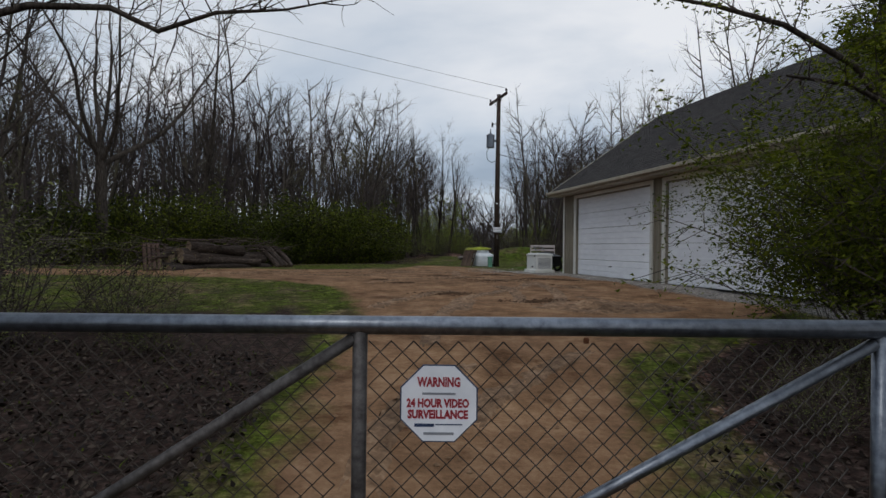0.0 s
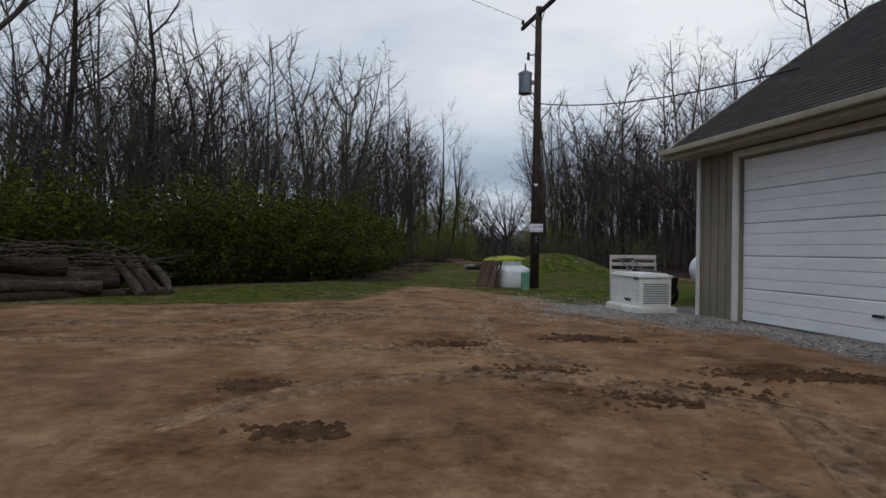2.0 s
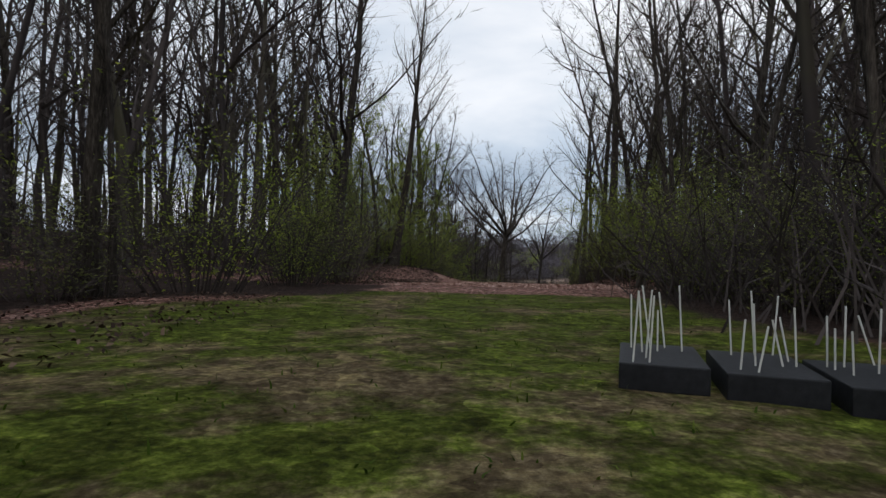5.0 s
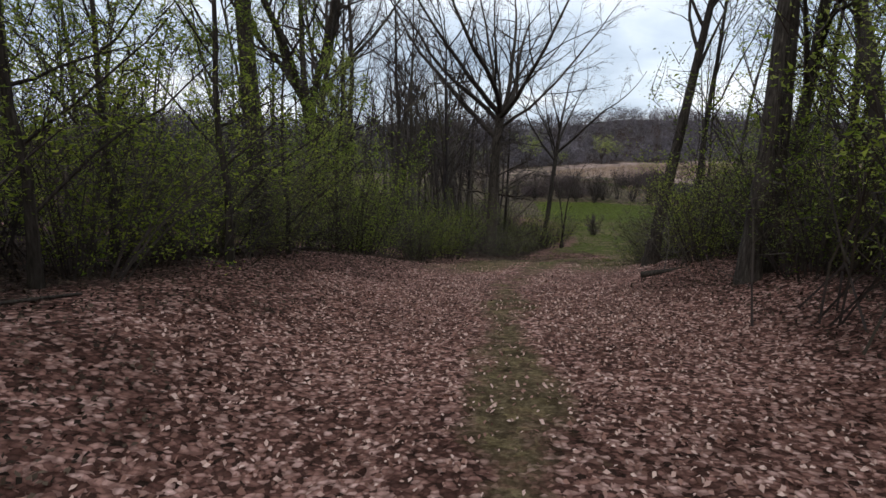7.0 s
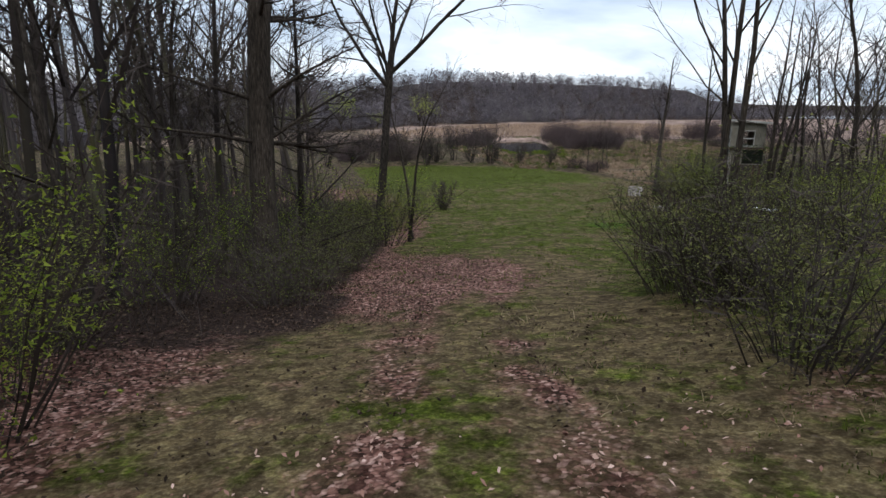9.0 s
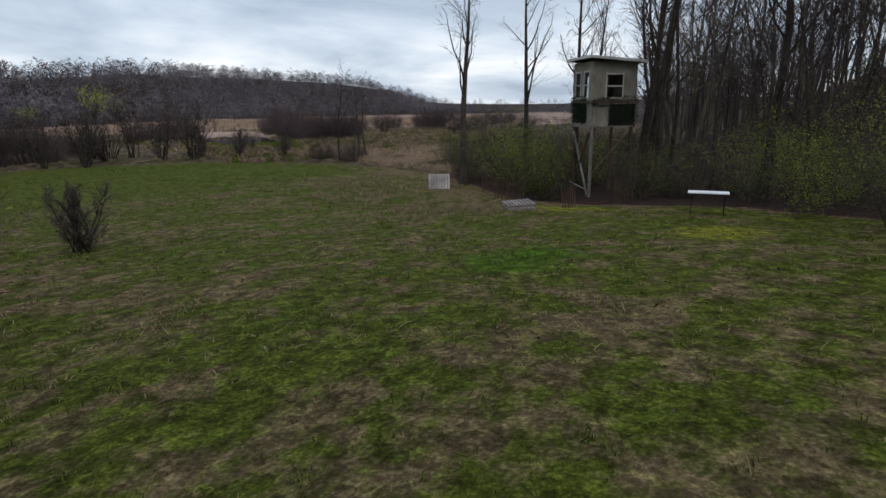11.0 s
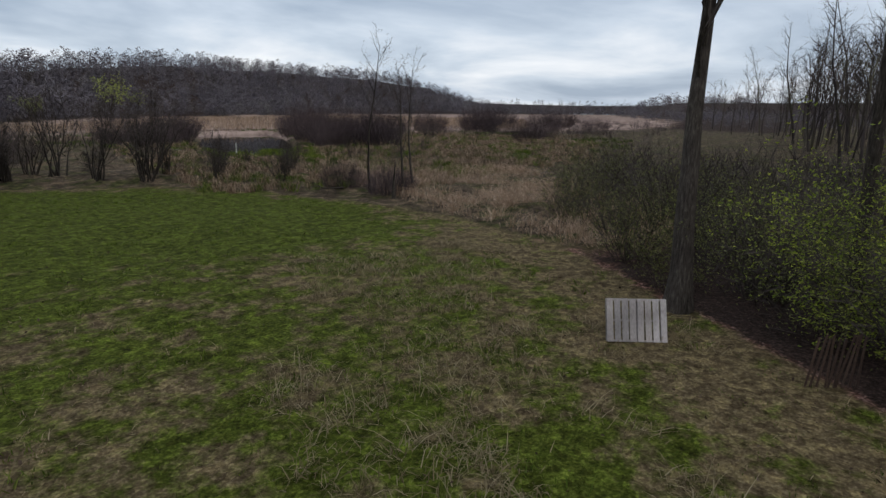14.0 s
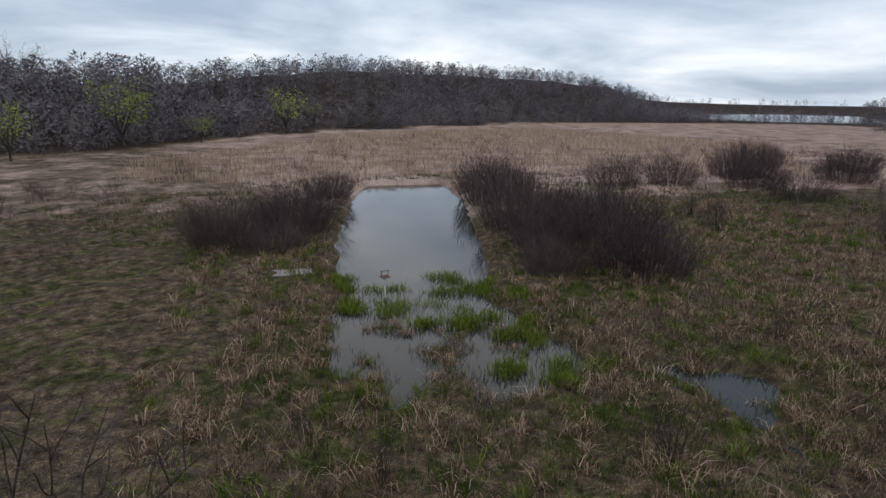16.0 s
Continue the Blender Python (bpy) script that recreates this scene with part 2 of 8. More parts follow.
M_MULCH = mat("mulch", [(0.3, (0.004, 0.003, 0.0025)), (0.55, (0.012, 0.009, 0.007)), (0.75, (0.032, 0.022, 0.017))], 7, None, 0.95, bumpy=1.0)
M_TABLE = mat("white_table_top", [(0.3, (0.62, 0.63, 0.65)), (0.7, (0.74, 0.75, 0.77))], 6, None, 0.5, bumpy=0.02, big=0.12)
M_CABIN = mat("weathered_ply", [(0.3, (0.17, 0.155, 0.125)), (0.7, (0.28, 0.26, 0.21))], 8, (3, 3, 0.4), 0.85, bumpy=0.3, big=0.4, rand=0.1)
M_CABINTRIM = mat("pale_trim", [(0.3, (0.36, 0.35, 0.32)), (0.7, (0.52, 0.51, 0.47))], 8, None, 0.75, bumpy=0.2, big=0.3)
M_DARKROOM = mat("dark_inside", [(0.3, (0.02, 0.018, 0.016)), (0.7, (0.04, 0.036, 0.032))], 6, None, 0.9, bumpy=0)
M_STONE = mat("gravel_stone", [(0.3, (0.16, 0.145, 0.13)), (0.7, (0.34, 0.31, 0.285))], 15, None, 0.9, bumpy=0.3, island=0.35)


def glass_mat():
    m, n, l, b = base_mat("window_glass", 0.05, 0, 0.5)
    b.inputs["Base Color"].default_value = (0.9, 0.93, 0.92, 1)
    b.inputs["Transmission Weight"].default_value = 1.0
    b.inputs["IOR"].default_value = 1.45
    return m


def water_mat():
    m, n, l, b = base_mat("marsh_water", 0.012, 0, 0.5)
    tc = n.new("ShaderNodeTexCoord").outputs["Object"]
    f = noise_node(n, l, tc, 0.35, 3)
    l.new(ramp(n, l, f, [(0.3, (0.012, 0.013, 0.012)), (0.7, (0.022, 0.022, 0.018))]), b.inputs["Base Color"])
    b.inputs["IOR"].default_value = 1.33
    bump(n, l, b, noise_node(n, l, tc, 2.2, 3), 0.02, 0.02)
    return m


M_GLASS, M_WATER = glass_mat(), water_mat()


def ground_mat():
    """Grass, leaf litter, sand, gravel and marsh, by the zones laid into the sheet, with ragged borders."""
    m, n, l, b = base_mat("ground_cover", 0.95, 0, 0.04)
    tc = n.new("ShaderNodeTexCoord").outputs["Object"]

    def zone(name, edge=0.9, sc=1.3):
        a = n.new("ShaderNodeAttribute")
        a.attribute_name = name
        rag = mathn(n, l, 'SUBTRACT', noise_node(n, l, tc, sc, 6, 0.68), 0.5)
        v = mathn(n, l, 'ADD', a.outputs["Fac"], mathn(n, l, 'MULTIPLY', rag, edge))
        return ramp(n, l, v, [(0.38, (0, 0, 0)), (0.62, (1, 1, 1))])

    fine = noise_node(n, l, tc, 18, 8, 0.72)
    mid = noise_node(n, l, tc, 2.3, 6, 0.65)
    wide = noise_node(n, l, tc, 0.28, 4, 0.55)
    grass = ramp(n, l, fine, [(0.28, (0.008, 0.010, 0.002)), (0.5, (0.043, 0.054, 0.008)), (0.72, (0.128, 0.142, 0.028))])
    dry = ramp(n, l, fine, [(0.28, (0.030, 0.021, 0.012)), (0.5, (0.090, 0.066, 0.036)), (0.72, (0.21, 0.165, 0.10))])
    patch = noise_node(n, l, tc, 1.05, 7, 0.72)
    drym = mathn(n, l, 'ADD', mathn(n, l, 'MULTIPLY', patch, 0.80), mathn(n, l, 'MULTIPLY', wide, 0.30))
    a_dry = n.new("ShaderNodeAttribute"); a_dry.attribute_name = "dry"
    drym = mathn(n, l, 'ADD', drym, mathn(n, l, 'MULTIPLY', a_dry.outputs["Fac"], 0.30))
    col = mix(n, l, ramp(n, l, drym, [(0.56, (0, 0, 0)), (0.66, (1, 1, 1))]), grass, dry)
    lush = ramp(n, l, fine, [(0.28, (0.008, 0.016, 0.0015)), (0.5, (0.034, 0.066, 0.005)), (0.72, (0.085, 0.145, 0.013))])
    col = mix(n, l, zone("lush", 0.7, 0.9), col, lush)
    moss = ramp(n, l, fine, [(0.28, (0.05, 0.055, 0.008)), (0.6, (0.15, 0.145, 0.02))])
    col = mix(n, l, zone("moss", 0.9, 1.1), col, moss)
    tuft = n.new("ShaderNodeTexVoronoi")
    tuft.inputs["Scale"].default_value = 8.0
    warp = n.new("ShaderNodeTexNoise")
    warp.inputs["Scale"].default_value, warp.inputs["Detail"].default_value = 9.0, 3.0
    l.new(tc, warp.inputs["Vector"])
    jag = n.new("ShaderNodeMixRGB")
    jag.inputs[0].default_value = 0.10
    l.new(tc, jag.inputs[1]); l.new(warp.outputs["Color"], jag.inputs[2])
    l.new(jag.outputs[0], tuft.inputs["Vector"])
    cell = ramp(n, l, tuft.outputs["Color"], [(0.1, (0.55, 0.52, 0.50)), (0.5, (0.95, 0.95, 0.92)), (0.9, (1.5, 1.55, 1.35))])
    col = mix(n, l, 0.8, col, cell, 'MULTIPLY')
    mottle = ramp(n, l, noise_node(n, l, tc, 3.2, 6, 0.72), [(0.32, (0.40, 0.37, 0.34)), (0.5, (0.95, 0.95, 0.95)), (0.68, (1.6, 1.58, 1.45))])
    col = mix(n, l, 1.0, col, mottle, 'MULTIPLY')
    soil = ramp(n, l, fine, [(0.30, (0.012, 0.008, 0.006)), (0.5, (0.050, 0.031, 0.023)), (0.72, (0.17, 0.108, 0.082))])
    lv = n.new("ShaderNodeTexVoronoi")
    lv.inputs["Scale"].default_value, lv.inputs["Randomness"].default_value = 19.0, 1.0
    l.new(jag.outputs[0], lv.inputs["Vector"])
    flake = ramp(n, l, lv.outputs["Color"], [(0.05, (0.014, 0.009, 0.007)), (0.38, (0.115, 0.056, 0.044)), (0.62, (0.31, 0.170, 0.136)), (0.95, (0.64, 0.44, 0.38))])
    # shade between leaves, painted as darkening towards each cell's rim
    rim_shade = ramp(n, l, lv.outputs["Distance"], [(0.15, (1.1, 1.1, 1.1)), (0.62, (0.48, 0.45, 0.44))])
    flake = mix(n, l, 1.0, flake, rim_shade, 'MULTIPLY')
    soil = mix(n, l, 0.85, soil, flake)
    worn = ramp(n, l, noise_node(n, l, tc, 0.7, 5, 0.6), [(0.36, (0.72, 0.68, 0.66)), (0.62, (1.2, 1.15, 1.14))])
    soil = mix(n, l, 1.0, soil, worn, 'MULTIPLY')
    col = mix(n, l, zone("leaf", 1.1, 1.6), col, soil)
    marsh = ramp(n, l, fine, [(0.28, (0.014, 0.010, 0.0075)), (0.5, (0.056, 0.042, 0.029)), (0.72, (0.175, 0.132, 0.096))])
    marshg = ramp(n, l, fine, [(0.28, (0.010, 0.011, 0.004)), (0.5, (0.034, 0.037, 0.013)), (0.72, (0.085, 0.085, 0.034))])
    marsh = mix(n, l, ramp(n, l, mathn(n, l, 'ADD', mathn(n, l, 'MULTIPLY', patch, 0.7), mathn(n, l, 'MULTIPLY', wide, 0.3)), [(0.49, (0, 0, 0)), (0.58, (1, 1, 1))]), marsh, marshg)
    clump = ramp(n, l, noise_node(n, l, tc, 1.7, 7, 0.75), [(0.36, (0.30, 0.27, 0.25)), (0.5, (0.95, 0.93, 0.9)), (0.64, (2.1, 1.95, 1.7))])
    marsh = mix(n, l, 1.0, marsh, clump, 'MULTIPLY')
    col = mix(n, l, zone("marsh", 0.6, 0.6), col, marsh)
    reed = ramp(n, l, noise_node(n, l, tc, 6, 6, 0.7), [(0.28, (0.13, 0.090, 0.070)), (0.5, (0.27, 0.195, 0.16)), (0.75, (0.42, 0.33, 0.28))])
    bands = ramp(n, l, noise_node(n, l, tc, 0.16, 6, 0.65), [(0.36, (0.42, 0.38, 0.36)), (0.62, (1.12, 1.1, 1.1))])
    reed = mix(n, l, 1.0, reed, bands, 'MULTIPLY')
    col = mix(n, l, zone("reed", 1.0, 0.3), col, reed)
    sand = ramp(n, l, mathn(n, l, 'ADD', mathn(n, l, 'MULTIPLY', fine, 0.35), mathn(n, l, 'MULTIPLY', mid, 0.65)),
                [(0.30, (0.070, 0.037, 0.019)), (0.50, (0.195, 0.113, 0.063)), (0.70, (0.325, 0.208, 0.125))])
    tone = ramp(n, l, wide, [(0.35, (0.80, 0.78, 0.78)), (0.65, (1.08, 1.05, 1.0))])
    sand = mix(n, l, 1.0, sand, tone, 'MULTIPLY')
    damp = ramp(n, l, noise_node(n, l, tc, 0.85, 7, 0.72), [(0.52, (1, 1, 1)), (0.66, (0.45, 0.39, 0.34))])
    sand = mix(n, l, 1.0, sand, damp, 'MULTIPLY')
    col = mix(n, l, zone("sand", 0.75, 1.5), col, sand)
    vor = n.new("ShaderNodeTexVoronoi")
    vor.inputs["Scale"].default_value = 22
    l.new(tc, vor.inputs["Vector"])
    grav = ramp(n, l, vor.outputs["Color"], [(0.2, (0.07, 0.062, 0.056)), (0.8, (0.26, 0.24, 0.22))])
    col = mix(n, l, zone("gravel", 0.9, 1.5), col, grav)
    # wood zone: dark leaf floor with tree and hedge shade in its colour
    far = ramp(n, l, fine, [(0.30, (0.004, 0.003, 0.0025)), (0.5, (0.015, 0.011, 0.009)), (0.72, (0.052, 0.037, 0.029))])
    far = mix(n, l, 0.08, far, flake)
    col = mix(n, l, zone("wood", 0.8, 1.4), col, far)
    l.new(col, b.inputs["Base Color"])
    hgt = mathn(n, l, 'ADD', mathn(n, l, 'MULTIPLY', fine, 0.5), mid)
    bump(n, l, b, hgt, 0.7, 0.06)
    return m


M_GROUND = ground_mat()

# ---------------------------------------------------------------- building helpers
def mesh_object(name, verts, faces, material, parent=None, label="", smooth=False):
    me = bpy.data.meshes.new(name)
    me.from_pydata([tuple(v) for v in verts], [], faces)
    me.materials.append(material)
    if smooth:
        me.polygons.foreach_set("use_smooth", [True] * len(me.polygons))
    ob = new(name, me)
    ob.parent = parent
    if label:
        ob["label"] = label
    return ob


def part(name, bm, material, parent=None, label="", smooth=False):
    me = bpy.data.meshes.new(name)
    bm.to_mesh(me)
    bm.free()
    me.materials.append(material)
    if smooth:
        me.polygons.foreach_set("use_smooth", [True] * len(me.polygons))
    ob = new(name, me)
    ob.parent = parent
    if label:
        ob["label"] = label
    return ob


def thing(name, label, category, m=None, group="", kind=""):
    ob = new(name)
    ob.empty_display_size = 0.1
    if m is not None:
        ob.matrix_basis = m
    return tagged(ob, label, category, group, kind)


def box(bm, sx, sy, sz, m=None, bevel=0.0):
    r = bmesh.ops.create_cube(bm, size=1.0, matrix=(m or Matrix()) @ Matrix.Diagonal((sx, sy, sz, 1)))
    if bevel:
        es = {e for v in r["verts"] for e in v.link_edges}
        bmesh.ops.bevel(bm, geom=list(es), offset=bevel, segments=2, affect='EDGES', profile=0.6)
    return r["verts"]


def boxed(sx, sy, sz, m=None, bevel=0.006):
    bm = bmesh.new()
    box(bm, sx, sy, sz, m, bevel)
    return bm


def cyl(bm, r1, r2, p0, p1, sides=12, caps=True):
    p0, p1 = Vector(p0), Vector(p1)
    d = p1 - p0
    m = Matrix.Translation((p0 + p1) / 2) @ d.to_track_quat('Z', 'Y').to_matrix().to_4x4()
    bmesh.ops.create_cone(bm, cap_ends=caps, segments=sides, radius1=r1, radius2=r2, depth=d.length, matrix=m)


def rod(r1, p0, p1, sides=12, r2=None):
    bm = bmesh.new()
    cyl(bm, r1, r1 if r2 is None else r2, p0, p1, sides)
    return bm


def at(x, y, z, rz=0, rx=0, ry=0):
    return pose(x, y, z, rx, ry, rz)


def smooth01(a, b, v):
    t = np.clip((v - a) / (b - a), 0, 1)
    return t * t * (3 - 2 * t)


def fuzz(x, y, scale, seed):
    """Smooth noise between -1 and 1 on arrays."""
    rs = np.random.RandomState(seed)
    out, amp = np.zeros_like(x, dtype=float), 1.0
    for k in range(4):
        f = scale * 1.9 ** k
        for _ in range(3):
            a, ph = rs.rand() * 6.283, rs.rand() * 6.283
            out += amp * np.sin(f * (x * math.cos(a) + y * math.sin(a)) + ph + 1.3 * np.sin(f * 0.6 * (y * math.cos(a) - x * math.sin(a)) + 2 * ph))
        amp *= 0.55
    return out / 5.0


def inside(poly, x, y):
    """Signed distance to a polygon, positive inside."""
    x, y = np.asarray(x, float), np.asarray(y, float)
    d, odd = np.full(x.shape, 1e9), np.zeros(x.shape, bool)
    for (x0, y0), (x1, y1) in zip(poly, poly[1:] + poly[:1]):
        ex, ey = x1 - x0, y1 - y0
        t = np.clip(((x - x0) * ex + (y - y0) * ey) / (ex * ex + ey * ey), 0, 1)
        d = np.minimum(d, np.hypot(x - x0 - t * ex, y - y0 - t * ey))
        odd ^= ((y0 > y) != (y1 > y)) & (x < ex * (y - y0) / (ey if ey else 1e-9) + x0)
    return np.where(odd, d, -d)


def along(line, x, y):
    """Distance to an open line."""
    x, y = np.asarray(x, float), np.asarray(y, float)
    d = np.full(x.shape, 1e9)
    for (x0, y0), (x1, y1) in zip(line, line[1:]):
        ex, ey = x1 - x0, y1 - y0
        t = np.clip(((x - x0) * ex + (y - y0) * ey) / (ex * ex + ey * ey), 0, 1)
        d = np.minimum(d, np.hypot(x - x0 - t * ex, y - y0 - t * ey))
    return d


def inside_one(poly, x, y):
    """The same signed distance for one point."""
    best, odd = 1e18, False
    for (x0, y0), (x1, y1) in zip(poly, poly[1:] + poly[:1]):
        ex, ey = x1 - x0, y1 - y0
        t = min(1.0, max(0.0, ((x - x0) * ex + (y - y0) * ey) / (ex * ex + ey * ey)))
        best = min(best, (x - x0 - t * ex) ** 2 + (y - y0 - t * ey) ** 2)
        if (y0 > y) != (y1 > y) and x < ex * (y - y0) / (ey if ey else 1e-9) + x0:
            odd = not odd
    return math.sqrt(best) if odd else -math.sqrt(best)


def along_one(line, x, y):
    best = 1e18
    for (x0, y0), (x1, y1) in zip(line, line[1:]):
        ex, ey = x1 - x0, y1 - y0
        t = min(1.0, max(0.0, ((x - x0) * ex + (y - y0) * ey) / (ex * ex + ey * ey)))
        best = min(best, (x - x0 - t * ex) ** 2 + (y - y0 - t * ey) ** 2)
    return math.sqrt(best)


# ---------------------------------------------------------------- plan
WATER_Z = -8.2
SAND = [(-1.2, -8), (-1.1, 4), (-1.25, 9), (-2.4, 13.5), (-4.2, 15.2), (-9, 16.5), (-16, 16), (-16, 19.5), (-9, 21), (-5, 22.6), (-2, 23.6), (-1.2, 29.2), (0.6, 27.6), (2.0, 24.9), (3.0, 23.2), (4.5, 22), (5.2, 19), (6.4, 13), (6.9, 10.5), (4, 8.6), (2.0, 6.6), (1.3, 3), (1.2, -8)]
FIELD = [(15, 104), (13.5, 111), (17.5, 121), (21, 131), (23, 148), (26, 172), (36, 172), (44, 167), (47, 161.5), (48.8, 154.5), (49.2, 149), (47.5, 142), (44.2, 136.5), (41.3, 132), (40.3, 127.5), (41.8, 122), (38, 116), (30, 109.5), (24, 104), (17, 100)]
YARD = [(-18, -10), (-18, 22), (-11, 24), (-5, 29.5), (-2.6, 36), (-2.4, 44), (-2.2, 60), (3, 62), (6, 56), (9.5, 48), (10, 34), (14, 28), (14, -10)]
TRACK = [(0, 24), (-0.4, 36), (0.4, 46), (2.6, 58), (4.6, 68), (6.0, 75), (6.75, 81), (7.4, 86.5), (8.3, 91), (9.6, 95), (11.4, 100.6), (13.0, 105), (15.0, 109.5), (17.0, 114.2), (19.5, 118), (24, 122)]
POND = [(58.6, 184.2), (57.2, 188), (57.4, 193), (61, 204), (69, 222), (73, 228.5), (83, 226.3), (79, 214), (71, 198), (66.2, 188.8), (64.0, 186.0), (60.6, 183.2)]
LAKE = [(478, 518), (548, 418), (1300, 800), (1950, 1150), (1620, 1500), (1000, 1010)]


def height(x, y):
    x, y = np.asarray(x, float), np.asarray(y, float)
    cx = np.interp(y, [0, 60, 68, 75, 81, 90, 95, 100, 105, 110, 125, 150], [0, 2.9, 4.6, 6.2, 7.3, 8.2, 9.6, 11.2, 13, 15.2, 28, 36])
    along_y = y + 0.45 * np.clip(x - cx, 0, 16) * smooth01(100, 118, y) * (1 - smooth01(132, 150, y))
    prof = np.interp(along_y, [-30, 0, 3, 10, 16, 58, 66, 70, 75, 80, 84, 88, 92, 97, 103, 109.5, 113, 120, 128, 136, 150, 176], [-0.5, -0.35, -0.30, 0.12, 0.28, 0.2, 0.25, 0.12, -0.05, -0.35, -0.75, -1.2, -1.75, -2.6, -3.65, -4.8, -5.4, -6.3, -7.15, -7.75, -8.0, -8.1])
    side = x - cx
    bank = smooth01(62, 76, y) * (1 - smooth01(100, 118, y))
    z = prof + bank * (0.05 * np.maximum(np.abs(side) - 2.5, 0) ** 1.15) * (np.abs(side) < 60)
    # sunken lane: banks either side
    z += 0.6 * smooth01(1.9, 5.5, np.abs(side)) * smooth01(70, 80, y) * (1 - smooth01(91, 101, y)) * (np.abs(side) < 60)
    # wooded slope behind the tower
    z += 9.0 * smooth01(49, 105, x) * (1 - smooth01(118, 160, y)) * smooth01(70, 108, y)
    # woods on the other side keep high, then fall to the marsh
    left = (1 - smooth01(-2, 12, x - 0.12 * (y - 110))) * smooth01(100, 118, y) * (1 - smooth01(135, 190, y))
    z += left * 2.2
    # grassed mound and mulch heap by the track
    z += 1.05 * np.exp(-(((x - 5.7) / 2.7) ** 2 + ((y - 42.2) / 3.0) ** 2) ** 1.4)
    # marsh floor around the water's level
    m = smooth01(0, 3, -inside(FIELD, x, y)) * smooth01(140, 152, y + 0.35 * (x - 40))
    floor = WATER_Z + 0.10 + 0.20 * fuzz(x, y, 0.9, 5) + 0.16 * fuzz(x, y, 1.8, 6) + 0.12 * smooth01(190, 235, y)
    wet = smooth01(-2.5, 1.2, np.maximum(inside([(53.6, 185), (57, 190), (60, 185.5), (64, 184.5), (63, 175), (58, 176.5), (54.6, 177.5)], x, y), inside([(63.6, 169), (65.5, 175.5), (68, 174), (66.5, 168)], x, y)))
    floor = floor - 0.17 * wet + 0.28 * (1 - wet)
    z = z * (1 - m) + floor * m
    z -= 0.9 * smooth01(-0.6, 1.4, inside(POND, x, y))
    # far wooded hills beyond the reeds
    az = np.degrees(np.arctan2(x - 47, y - 161))
    d = np.hypot(x - 47, y - 161)
    edge = np.interp(az, [-180, -70, -40, 0, 25, 45, 62, 75, 180], [60, 75, 95, 125, 215, 330, 420, 120, 60])
    top = np.interp(az, [-180, -60, -20, 5, 18, 30, 37, 42, 45, 48, 50, 60, 180], [8, 9, 10, 15, 25, 28, 29, 27, 21, 11, 2, 0, 5])
    hill = smooth01(0, 1, (d - edge) / (0.75 * edge)) * smooth01(168, 200, y)
    z += hill * top
    far = smooth01(700, 1100, d) * smooth01(168, 300, y)
    z += far * 16
    lake = smooth01(-90, 10, inside(LAKE, x, y))
    z = z * (1 - lake) + (WATER_Z - 2.0) * lake
    rough = 0.05 * fuzz(x, y, 0.8, 11) + 0.025 * fuzz(x, y, 2.6, 12)
    return z + rough * (1 - m * 0.5)


# ---------------------------------------------------------------- ground sheet
def spread(lo, hi, step, far, growth=1.16):
    mids = list(np.arange(lo, hi + 1e-6, step))
    out, s, v = [], step, hi
    while v < far:
        s *= growth
        v += s
        out.append(v)
    low, s, v = [], step, lo
    while v > -far:
        s *= growth
        v -= s
        low.append(v)
    return np.array(low[::-1] + mids + out)


GX, GY = spread(-20, 92, 0.7, 2200, 1.18), spread(-5, 236, 0.7, 2200, 1.18)
GZ = height(*np.meshgrid(GX, GY))


def H(x, y):
    """The height of the ground sheet at one spot."""
    i = min(max(int(np.searchsorted(GX, x)) - 1, 0), len(GX) - 2)
    j = min(max(int(np.searchsorted(GY, y)) - 1, 0), len(GY) - 2)
    u, v = (x - GX[i]) / (GX[i + 1] - GX[i]), (y - GY[j]) / (GY[j + 1] - GY[j])
    return float((GZ[j, i] * (1 - u) + GZ[j, i + 1] * u) * (1 - v) + (GZ[j + 1, i] * (1 - u) + GZ[j + 1, i + 1] * u) * v)


